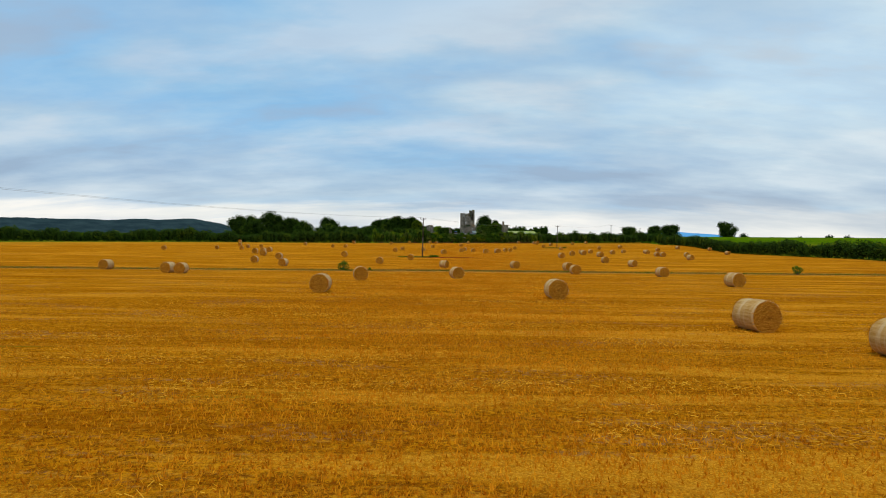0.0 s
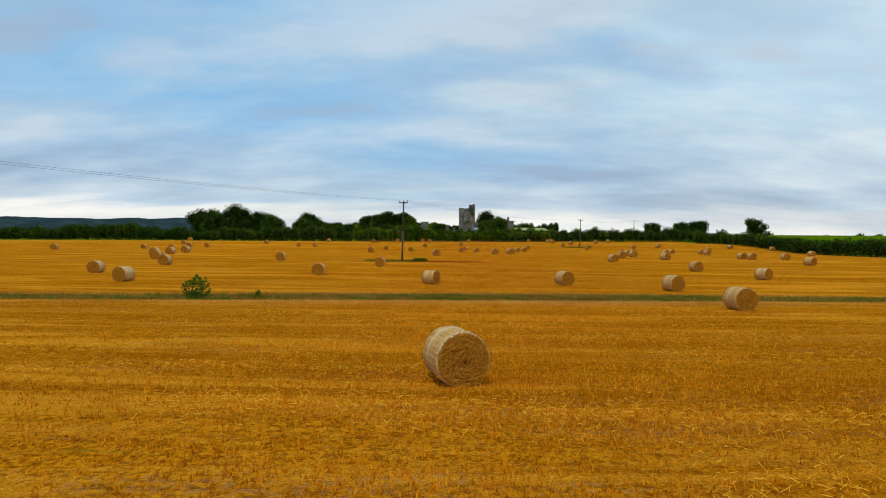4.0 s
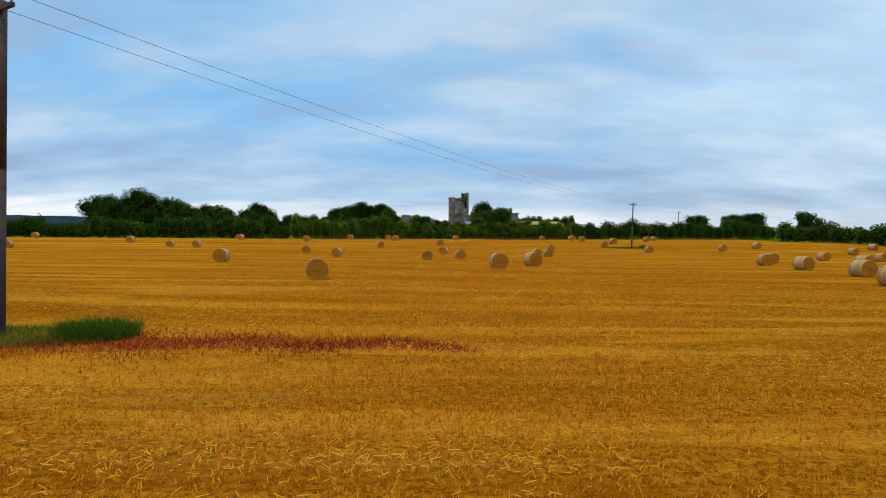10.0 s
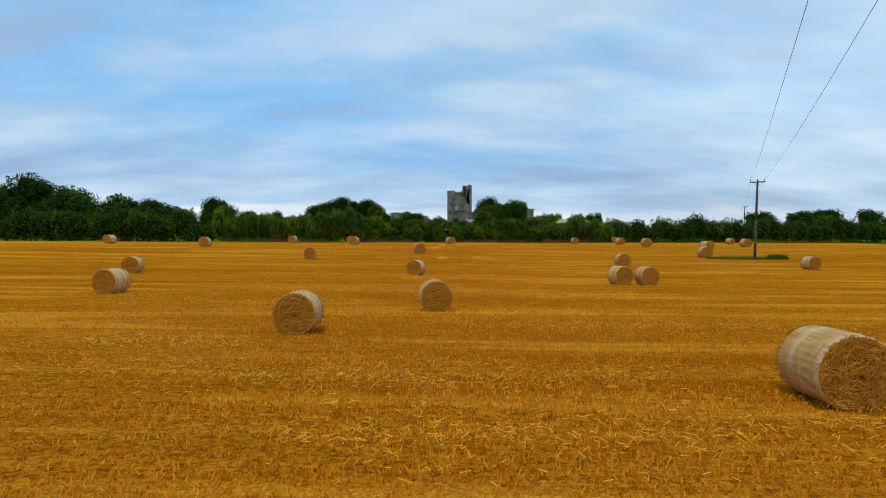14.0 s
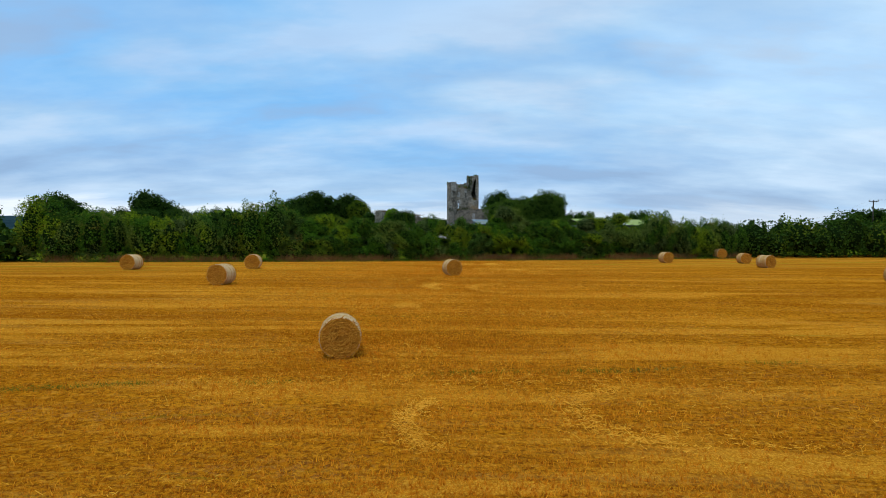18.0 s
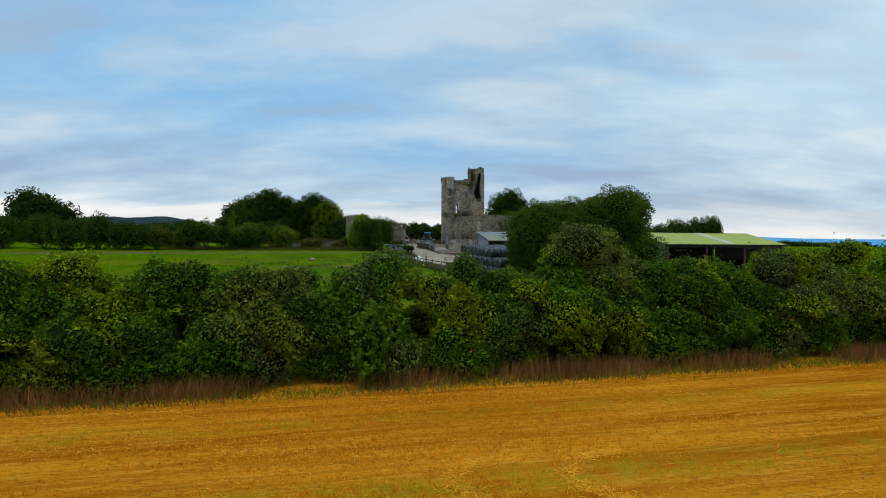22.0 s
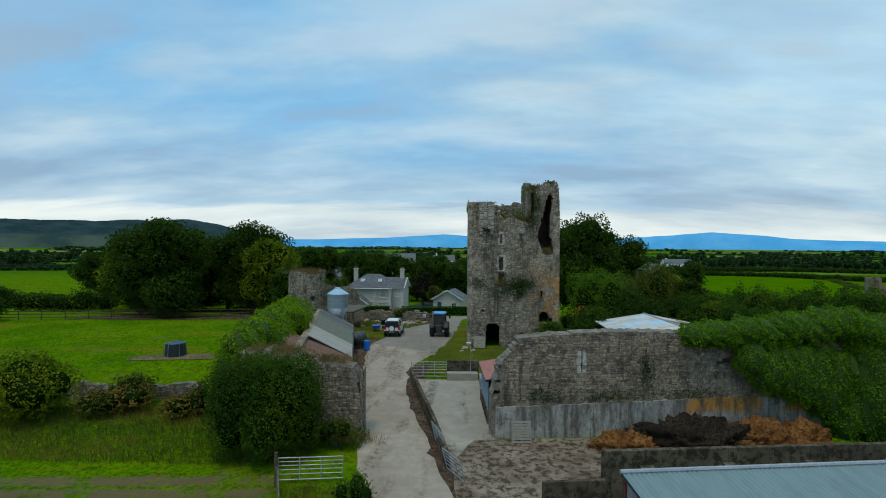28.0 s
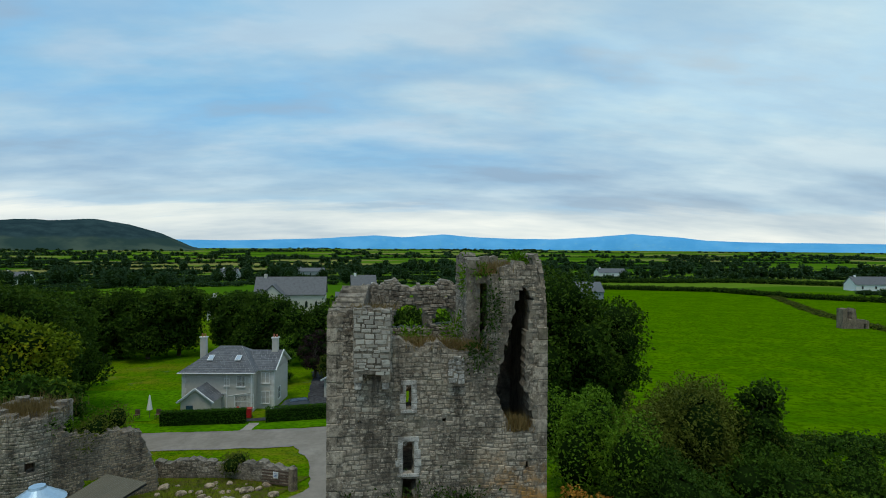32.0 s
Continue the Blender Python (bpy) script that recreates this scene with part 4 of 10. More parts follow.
def hedge(name, blobs, density, size, leaf, label, seed, kind=""):
    """A run of overgrown hedge; each blob rests on the land below it."""
    bl = [(x, y, z + gz(x, y), a, b, c) for x, y, z, a, b, c in blobs]
    e = thing(name, (0, 0, 0), label, "hedge", kind=kind)
    pts = blob_points(bl, density, seed, 0.28)
    pts = pts[pts[:, 2] > ground_z(pts[:, 0], pts[:, 1]) - 0.05]
    g = np.random.default_rng(seed)
    ex = pts[g.random(len(pts)) < 0.05]
    ex = ex + np.stack([g.normal(0, 0.15, len(ex)), g.normal(0, 0.15, len(ex)), np.abs(g.normal(0.15, 0.22, len(ex)))], -1)
    v, q = leaves_np(np.concatenate([pts, ex]), size, 0.35, 0.6, seed)
    part("foliage", mesh_np("foliage", v, q, leaf), leaf, e)
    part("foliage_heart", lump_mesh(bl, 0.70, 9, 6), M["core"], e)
    return e


def near_height(x):
    return 5.2 - 0.75 * math.exp(-((x - 8.5) / 2.6) ** 2) + 0.3 * math.exp(-((x + 13) / 5) ** 2) + 0.2 / (1 + math.exp(-(x - 29) / 1.2)) + 0.7 * math.exp(-((x - 17) / 3) ** 2) - 0.4 * math.exp(-((x - 24) / 3.2) ** 2) + 0.32 * math.sin(1.35 * x + 0.6) + 0.28 * math.sin(0.61 * x + 2.1)


def hedge_clumps(x0, x1, seed):
    """Many uneven clumps, none reaching from foot to top, packed into the hedge's bulk."""
    g = np.random.default_rng(seed)
    out = []
    x = x0
    while x < x1:
        h = near_height(x) * g.uniform(0.88, 1.06)
        for f, back in ((0.22, 0.30), (0.46, 0.22), (0.70, 0.40), (0.88, 0.55), (0.74, 0.85), (0.40, 0.95)):
            r = g.uniform(0.65, 1.25)
            out.append((x + g.uniform(-0.9, 0.9), float(hedge_line(x)) + 0.5 + 4.4 * back * g.uniform(0.75, 1.15), max(0.5, h * f * g.uniform(0.85, 1.12) - 0.2 * r), r * g.uniform(0.9, 1.5), r * g.uniform(0.9, 1.25), r * g.uniform(0.7, 1.0)))
        x += 1.25
    return out


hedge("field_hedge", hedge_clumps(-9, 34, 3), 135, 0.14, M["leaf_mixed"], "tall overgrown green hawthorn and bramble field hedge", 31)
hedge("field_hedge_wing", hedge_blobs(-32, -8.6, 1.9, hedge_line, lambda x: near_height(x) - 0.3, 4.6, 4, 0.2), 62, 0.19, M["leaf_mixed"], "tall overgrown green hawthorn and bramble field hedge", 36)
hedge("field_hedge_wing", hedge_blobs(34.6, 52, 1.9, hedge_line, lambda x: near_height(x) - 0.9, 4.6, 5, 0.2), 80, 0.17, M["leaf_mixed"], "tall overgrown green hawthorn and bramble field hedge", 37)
hedge("field_hedge_west", hedge_blobs(-215, -33, 3.4, hedge_line, lambda x: 4.6 + 0.8 * math.sin(x * 0.09), 5.0, 8), 11, 0.5, M["leaf_hedge"], "long dark green field hedge at the edge of stubble", 32)
hedge("field_hedge_east", hedge_blobs(53, 112, 3.0, hedge_line, lambda x: 4.7, 5.0, 9), 14, 0.36, M["leaf_hedge"], "tall dark green field hedge at the edge of stubble", 33)
bl = [(y, x, z, b, a, c) for x, y, z, a, b, c in hedge_blobs(70, 262, 4.2, lambda y: 103.0 + 0.02 * (200 - y), lambda y: 3.9, 3.2, 12)]
hedge("boundary_hedge", bl, 9, 0.5, M["leaf_hedge"], "low dark green hedge along the side of the stubble", 34)
# dry weeds at the foot of the hedge
g = np.random.default_rng(44)
M["dock"] = leaf_mat("withered_dock", (0.080, 0.040, 0.014), (0.40, 0.195, 0.060), spec=0.03)
x = g.uniform(-30, 50, 22000)
x = x[np.sin(x * 0.8) + np.sin(x * 0.33 + 2) + g.normal(0, 0.5, len(x)) > -0.4]
weeds("hedge_foot_weeds", np.stack([x, hedge_line(x) + 0.5 + g.normal(0, 0.5, len(x))], -1), 0.9, M["dock"], "dry reddish-brown dock and grass along the hedge foot", 0.018, 0.22, 45)
x = g.uniform(-4, 26, 5200)
x = x[np.sin(x * 1.3) + np.sin(x * 0.47 + 1) + g.normal(0, 0.6, len(x)) > 0.1]
weeds("green_weed_line", np.stack([x, 213.56 + 0.131 * x + 0.15 * np.sin(x * 0.7) + g.normal(0, 0.10, len(x))], -1), 0.13, M["leaf_weed"], "thin line of green weeds between the stubble rows", 0.012, 0.12, 47)
x = g.uniform(-30, 50, 9000)
weeds("hedge_foot_grass", np.stack([x, hedge_line(x) - 0.1 + g.normal(0, 0.4, len(x))], -1), 0.4, M["leaf_weed"], "rough green grass along the hedge foot", 0.016, 0.18, 46)

# ---- trees along the hedges and behind them ----
T = "dark green broadleaved tree rising above the hedge"
for i, (x, y, h, r, leaf) in enumerate((
        (-89.5, 287, 13.4, 7.8, "leaf_tree"), (-110, 300, 11.3, 7.6, "leaf_tree"), (-101, 292, 11.5, 7, "leaf_hedge"), (-80, 286, 11.0, 6.5, "leaf_tree"), (-68, 270, 9.5, 6, "leaf_hedge"),
        (-54, 263, 8.6, 5.0, "leaf_hedge"), (-46, 262, 7.2, 4.5, "leaf_tree"), (-76, 361, 10.0, 7.5, "leaf_tree"), (-96, 352, 8.5, 7.5, "leaf_tree"),
        (-13.5, 262.5, 5.6, 3.0, "leaf_hedge"), (143, 346, 7.0, 6.0, "leaf_tree"), (131, 340, 6.2, 5.5, "leaf_tree"), (112, 330, 5.6, 5.0, "leaf_tree"))):
    tree("hedgerow_tree", x, y, h, r, M[leaf], T, 100 + i, 5.0, 0.52, 0.14, 16, group="hedgerow trees")
e = tree("field_tree", 215, 416, 13.5, 8.0, M["leaf_tree"], "lone dark tree with an uneven crown in a far field", 131, 3.0, 0.8, 0.25, 10)


# ---- power line ----
M["pole_wood"] = plain("pole_wood", (0.075, 0.058, 0.045), 0.85, vary=0.4, scale=3)
M["insulator"] = plain("insulator", (0.30, 0.27, 0.24), 0.3)
M["wire"] = plain("wire", (0.16, 0.17, 0.18), 0.5, 0.3)
POLE_STEP = (49.1, 92.0)
POLES = [(-4.6 + POLE_STEP[0] * i, 122.6 + POLE_STEP[1] * i) for i in (-1, 0, 1, 2, 3)]


def power_pole(x, y, h=8.75):
    e = thing("power_pole", (x, y, gz(x, y)), "weathered dark wooden power pole with a crossarm", "power pole", "power poles of one line", rz=-28)
    bm = bmesh.new()
    tube(bm, (0, 0, -0.6), (0.10, 0, h * 0.5), 0.145, 0.125, 12)
    tube(bm, (0.10, 0, h * 0.5), (0.22, 0, h), 0.125, 0.10, 12)
    part("post", bm, M["pole_wood"], e, smooth=True)
    t = Vector((0.22, 0, h))
    part("crossarm", boxes((t.x - 0.75, t.x + 0.75, -0.16, -0.06, h - 0.32, h - 0.20), bevel=0.012), M["pole_wood"], e)
    part("brace", tubes(((t.x - 0.45, -0.11, h - 0.30), (t.x, -0.11, h - 0.75), 0.018), ((t.x + 0.45, -0.11, h - 0.30), (t.x, -0.11, h - 0.75), 0.018)), M["wire"], e)
    for s in (-0.68, 0.68):
        bm = bmesh.new()
        for z0, r in ((0, 0.03), (0.08, 0.065), (0.14, 0.045), (0.19, 0.06)):
            tube(bm, (t.x + s, -0.11, h - 0.20 + z0), (t.x + s, -0.11, h - 0.20 + z0 + 0.06), r, r * 0.85, 10)
        part("insulator", bm, M["insulator"], e)
    part("number_plate", boxes((0.02, 0.12, -0.15, -0.135, 1.75, 1.95)), M["yellow_plate"], e, "small yellow warning plate")
    return e


M["yellow_plate"] = plain("yellow_plate", (0.55, 0.36, 0.04), 0.5)
for x, y in POLES:
    power_pole(x, y)


def wires():
    rot = Matrix.Rotation(radians(-28), 3, "Z")
    for (x0, y0), (x1, y1) in zip(POLES[:-1], POLES[1:]):
        for s in (-0.68, 0.68):
            a = Vector((x0, y0, gz(x0, y0))) + rot @ Vector((0.22 + s, -0.11, 8.80))
            b = Vector((x1, y1, gz(x1, y1))) + rot @ Vector((0.22 + s, -0.11, 8.80))
            n, r = 24, 0.008
            d = (b - a).normalized()
            u = d.cross(Vector((0, 0, 1))).normalized()
            w = u.cross(d)
            pts = [a.lerp(b, i / n) - Vector((0, 0, 1.1 * 4 * (i / n) * (1 - i / n))) for i in range(n + 1)]
            vs = [tuple(p + (u * math.cos(c) + w * math.sin(c)) * r) for p in pts for c in (0, math.tau / 4, math.tau / 2, math.tau * 0.75)]
            fs = [(4 * i + j, 4 * i + (j + 1) % 4, 4 * i + 4 + (j + 1) % 4, 4 * i + 4 + j) for i in range(n) for j in range(4)]
            ob = part("power_cable", mesh_np("power_cable", vs, fs, M["wire"], True), None, None)
            tagged(ob, "thin dark power cable slung between wooden poles", "cable", "cables of the power line")


wires()
for px, py in (POLES[1], POLES[2]):
    g = np.random.default_rng(int(px) + 60)
    a, r = g.uniform(0, math.tau, 5200), np.sqrt(g.random(5200))
    pts = np.stack([px - 0.9 + 4.6 * r * np.cos(a), py - 0.2 + 1.35 * r * np.sin(a)], -1)
    weeds("pole_grass", pts, 0.26, M["leaf_weed"], "tuft of rank green grass left uncut round a pole", 0.018, 0.16, 61)
    a, r = g.uniform(0, math.tau, 1800), np.sqrt(g.random(1800))
    weeds("pole_weeds", np.stack([px + 2.6 + 1.0 * r * np.cos(a), py + 0.1 + 0.7 * r * np.sin(a)], -1), 0.55, M["leaf_weed"], "clump of taller weeds beside a pole", 0.02, 0.2, 62)

g = np.random.default_rng(63)
t = g.random(5200) ** 1.4
M["leaf_red"] = leaf_mat("red_weed_stems", (0.20, 0.020, 0.010), (0.46, 0.075, 0.025), spec=0.03)
weeds("red_stem_weeds", np.stack([-3.0 + 10.5 * t + g.normal(0, 0.3, 5200), 121.9 + 0.35 * np.sin(t * 17) + g.normal(0, 0.85, 5200) * (1.25 - t)], -1), 0.19, M["leaf_red"], "low brick-red weed stems trailing from the pole", 0.02, 0.1, 64)

# ---- far land ----


def ridge(name, r0, a0, a1, heights, depth, mat, label, base=-6.0):
    """A range of hills on an arc round the place: heights by angle."""
    n, m = 220, 7
    ang = np.radians(np.linspace(a0, a1, n))
    hh = np.interp(np.degrees(ang), [h[0] for h in heights], [h[1] for h in heights])
    g = np.random.default_rng(len(name))
    rough = np.convolve(g.normal(0, 1, n + 10), np.ones(11) / 11, "valid")
    vs = []
    for j in range(m):
        s = j / (m - 1)
        rr = r0 + depth * s
        z = base + (hh * (1 + 0.05 * rough)) * (1 - (1 - s) ** 1.8)
        vs.append(np.stack([rr * np.sin(ang), 200 + rr * np.cos(ang), z], -1))
    i = np.arange(n * m).reshape(m, n)
    q = np.stack([i[:-1, :-1], i[:-1, 1:], i[1:, 1:], i[1:, :-1]], -1).reshape(-1, 4)
    ob = new(name, mesh_np(name, np.concatenate(vs), q, mat, True))
    return tagged(ob, label, "hill", kind="structure")


# Mountain blues: distance haze put into the base colour.
k = Mat("hazed_mountain")
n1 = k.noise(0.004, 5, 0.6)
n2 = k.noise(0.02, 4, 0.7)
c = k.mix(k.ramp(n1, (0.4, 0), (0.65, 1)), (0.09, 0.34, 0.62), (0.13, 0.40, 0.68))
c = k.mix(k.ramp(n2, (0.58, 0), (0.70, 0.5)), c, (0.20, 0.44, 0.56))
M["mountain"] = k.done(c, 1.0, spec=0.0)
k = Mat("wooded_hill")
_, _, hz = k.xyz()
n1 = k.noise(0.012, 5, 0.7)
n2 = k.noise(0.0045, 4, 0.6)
# blue-grey woods and paler low slopes: distance haze put into the colour
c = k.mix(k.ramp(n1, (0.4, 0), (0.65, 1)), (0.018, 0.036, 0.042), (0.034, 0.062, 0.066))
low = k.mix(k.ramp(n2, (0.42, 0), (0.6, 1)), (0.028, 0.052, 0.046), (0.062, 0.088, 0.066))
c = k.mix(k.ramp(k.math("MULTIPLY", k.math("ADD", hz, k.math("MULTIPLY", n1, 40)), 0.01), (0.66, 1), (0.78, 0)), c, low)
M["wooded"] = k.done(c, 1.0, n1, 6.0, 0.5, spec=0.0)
ridge("far_mountains", 4350, -46, 62, ((-46, 60), (-24, 66), (-15, 66), (-8, 84), (-2, 112), (1, 100), (5, 126), (8, 104), (12, 92), (16, 90), (20, 108), (23.5, 130), (27, 108), (30, 82), (36, 66), (44, 58), (62, 50)), 230, M["mountain"], "mountains on the far horizon, coloured blue for haze")
ridge("wooded_hill", 2650, -62, -17, ((-62, 118), (-50, 128), (-40, 128), (-34, 132), (-29, 138), (-26, 150), (-23.5, 128), (-21, 84), (-18.5, 20), (-17, 0)), 520, M["wooded"], "long wooded hill beyond the plain, greyed blue for haze")


def far_trees():
    """Hedgerows, copses and lone trees of the plain, joined: nobody could count them."""
    g = np.random.default_rng(21)
    rows, big = [], []
    for _ in range(330):
        d = 455 * (9.0 ** g.random())
        a = radians(g.uniform(-50, 55))
        x0, y0 = d * math.sin(a) * 1.0, 200 + d * math.cos(a)
        if y0 < 430 or (30 < x0 < 240 and y0 < 640) or (-40 < x0 < 30 and y0 < 440):
            continue
        ang = radians(g.choice([4, 8, -5, 10, 2, 84]) + g.normal(0, 4))
        if g.random() < (0.5 if d > 900 else 0.25):
            continue
        ln = g.uniform(60, 260) * (1 + d / 2500)
        step = 5 + d / 260
        for i in range(int(ln / step)):
            x, y = x0 + (i * step - ln / 2) * math.cos(ang) + g.normal(0, 0.5), y0 + (i * step - ln / 2) * math.sin(ang) + g.normal(0, 0.5)
            if y < 428 or (34 < x < 235 and y < 630):
                continue
            tall = 8.5 * g.uniform(0.7, 1.2) if g.random() < 0.16 + d / 12000 else g.uniform(1.6, 3.2)
            rr = tall * 0.42 if tall > 5 else step * 0.62
            rows.append((x, y, gz(x, y) + tall * 0.5, max(rr, step * 0.55), max(rr, 1.6), tall * 0.52))
    rows = np.array(rows)
    dist = np.hypot(rows[:, 0], rows[:, 1] - 330)
    for name, lo, hi, dens, size in (("near_hedgerows", 0, 420, 1.6, 1.0), ("middle_hedgerows", 420, 1100, 0.36, 2.2), ("far_hedgerows", 1100, 6000, 0.10, 4.4)):
        bl = rows[(dist >= lo) & (dist < hi)]
        v, q = leaves_np(blob_points_fast(bl, dens, 5), size, 0.4, 0.75, 8)
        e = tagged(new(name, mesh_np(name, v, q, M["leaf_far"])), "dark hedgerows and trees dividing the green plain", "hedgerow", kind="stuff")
        # near-black lumps added for the shade inside the hedgerows
        h = tagged(new(name.replace("hedgerows", "hedgerow_heart"), lump_mesh(bl, 0.86, 6, 3)), "dark lumps standing for the shade inside distant hedgerows", "hedgerow", kind="stuff")


def blob_points_fast(bl, density, seed):
    g = np.random.default_rng(seed)
    out = []
    for x, y, z, a, b, c in bl:
        n = max(10, int(density * 10 * a * c))
        d = g.normal(size=(n, 3))
        d /= np.linalg.norm(d, axis=1, keepdims=True)
        r = g.uniform(0.8, 1.12, (n, 1))
        out.append(d * r * (a, b, c) + (x, y, z))
    return np.concatenate(out)


far_trees()

# taller shrubs standing in and behind the field hedge
bush("hedge_elder", 19.6, 271.6, 5.0, 2.5, M["leaf_gold"], "tall yellow-green elder standing out of the hedge", 51, 8, 60, 0.22, "shrubs in the field hedge")
bush("hedge_elder", 16.4, 271.0, 4.5, 2.2, M["leaf_hedge"], "tall green hawthorn standing out of the hedge", 52, 7, 60, 0.2, "shrubs in the field hedge")
bush("hedge_elder", 24.0, 272.6, 4.7, 2.4, M["leaf_hedge"], "tall green hawthorn standing out of the hedge", 53, 7, 60, 0.2, "shrubs in the field hedge")
bush("hedge_elder", 12.6, 266.6, 4.3, 1.6, M["leaf_gold"], "tall yellow-green elder standing out of the hedge", 54, 6, 60, 0.2, "shrubs in the field hedge")
bush("hedge_ash_sapling", 8.2, 266.0, 4.6, 1.5, M["leaf_bright"], "bright green ash saplings growing through the hedge", 55, 6, 60, 0.24, "shrubs in the field hedge")

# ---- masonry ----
# Ivy's inner filler: dark green, with the shade behind leaves put in.
k = Mat("ivy_inner_shade")
M["ivy_fill"] = k.done(k.mix(k.noise(5, 3), (0.016, 0.038, 0.004), (0.045, 0.085, 0.008)), 0.9)
M["wall_grass"] = leaf_mat("withered_wall_grass", (0.10, 0.070, 0.025), (0.27, 0.19, 0.075), spec=0.03)
k = Mat("pale_dressed_stone")
c = k.mix(k.island(), (0.27, 0.248, 0.208), (0.46, 0.43, 0.37))
c = k.mix(k.ramp(k.noise(5, 5, 0.7), (0.52, 0), (0.66, 0.7)), c, (0.16, 0.145, 0.12))
M["box_stone"] = k.done(c, 0.9, k.noise(20, 4, 0.7), 0.03, 0.7)
M["rubble"] = stone_mat("tower_rubble_stone", (0.215, 0.172, 0.124), (0.46, 0.392, 0.305), (0.066, 0.054, 0.040), lichen=0.9, moss=0.45)
M["rubble_piece"] = stone_mat("tower_wall_stone", (0.215, 0.172, 0.124), (0.46, 0.392, 0.305), (0.066, 0.054, 0.040), lichen=0.9, moss=0.4, per_object=True)
M["ashlar"] = stone_mat("dressed_limestone", (0.32, 0.30, 0.265), (0.50, 0.475, 0.43), (0.12, 0.108, 0.092), moss=0.2)
M["mortar"] = stone_mat("tower_core_mortar", (0.175, 0.148, 0.112), (0.28, 0.242, 0.188), (0.062, 0.052, 0.039), lichen=0.5, moss=0.5)
M["bawn"] = stone_mat("bawn_wall_stone", (0.185, 0.134, 0.086), (0.41, 0.320, 0.220), (0.055, 0.045, 0.036), moss=0.5)
M["bawn_piece"] = stone_mat("bawn_wall_piece", (0.185, 0.134, 0.086), (0.41, 0.320, 0.220), (0.055, 0.045, 0.036), moss=0.5, per_object=True)
M["bawn_core"] = stone_mat("bawn_wall_core", (0.16, 0.135, 0.105), (0.26, 0.225, 0.18), (0.065, 0.056, 0.045), moss=0.5)


def frame_of(p0, p1):
    """Where a wall's face runs: its start, its direction and the way it faces (to the right of that direction)."""
    p0, p1 = Vector((*p0, 0)), Vector((*p1, 0))
    d = (p1 - p0).normalized()
    return p0, d, Vector((d.y, -d.x, 0)), (p1 - p0).length


def ruin_slab(p0, p1, base, top, thick, solid, cell=0.16, jitter=0.035, seed=1):
    """A wall with a broken top and openings through it, as a closed mesh of small jittered cells."""
    o, d, nrm, L = frame_of(p0, p1)
    nu = max(1, round(L / cell))
    z1 = max(top(u) for u in np.linspace(0, L, 60))
    nz = max(1, round((z1 - base) / cell))
    us, zs = np.linspace(0, L, nu + 1), np.linspace(base, z1, nz + 1)
    uc, zc = (us[:-1] + us[1:]) / 2, (zs[:-1] + zs[1:]) / 2
    ok = np.array([[zs[j] + 0.03 < top(uc[i]) and solid(uc[i], zc[j]) for i in range(nu)] for j in range(nz)])
    g = np.random.default_rng(seed)
    ju, jz = g.normal(0, jitter, (nz + 1, nu + 1)), g.normal(0, jitter, (nz + 1, nu + 1))
    ju[:, 0] = ju[:, -1] = 0
    vs, idx = [], {}

    def vert(j, i, s):
        key = (j, i, s)
        if key not in idx:
            idx[key] = len(vs)
            p = o + d * (us[i] + ju[j, i]) - nrm * (thick * s)
            vs.append((p.x, p.y, min(zs[j] + jz[j, i], top(us[i]) + 0.03 + jz[j, i] * 0.5)))
        return idx[key]

    fs = []
    for j in range(nz):
        for i in range(nu):
            if not ok[j, i]:
                continue
            a, b, c, e = (j, i), (j, i + 1), (j + 1, i + 1), (j + 1, i)
            fs.append([vert(*q, 0) for q in (a, b, c, e)])
            fs.append([vert(*q, 1) for q in (e, c, b, a)])
            for (p, q), (jj, ii) in (((a, b), (j - 1, i)), ((b, c), (j, i + 1)), ((c, e), (j + 1, i)), ((e, a), (j, i - 1))):
                if not (0 <= jj < nz and 0 <= ii < nu) or not ok[jj, ii]:
                    fs.append([vert(*q, 0), vert(*p, 0), vert(*p, 1), vert(*q, 1)])
    return np.array(vs), np.array(fs)


def stone_rows(p0, p1, base, top, solid, hmin=0.10, hmax=0.24, wmin=0.14, wmax=0.46, seed=1):
    """Uneven courses of rubble on a wall's face: (u0, u1, z0, z1) of each stone that has wall behind it."""
    L = frame_of(p0, p1)[3]
    g = random.Random(seed)
    z1 = max(top(u) for u in np.linspace(0, L, 60))
    out, z = [], base
    while z < z1:
        h = g.uniform(hmin, hmax)
        u = -g.uniform(0, 0.3)
        while u < L:
            w = g.uniform(wmin, wmax) * (0.8 + h)
            a, b = max(0, u), min(L, u + w)
            if b - a > 0.1:
                zz = z + g.uniform(-0.035, 0.035) + 0.09 * math.sin(u * 0.55 + z * 0.4) + 0.05 * math.sin(u * 1.7 + z * 0.9 + seed)
                pts = [(a + 0.03, zz + 0.03), (b - 0.03, zz + 0.03), (b - 0.03, zz + h - 0.03), (a + 0.03, zz + h - 0.03), ((a + b) / 2, zz + h / 2)]
                if all(q < top(p) + 0.05 and solid(p, q) for p, q in pts):
                    if h > 0.24 and g.random() < 0.28:
                        m = zz + h * g.uniform(0.4, 0.6)
                        out += [(a, b, zz, m), (a, b, m, zz + h)]
                    else:
                        out.append((a, b, zz, zz + h))
            u += w
        z += h
    return out


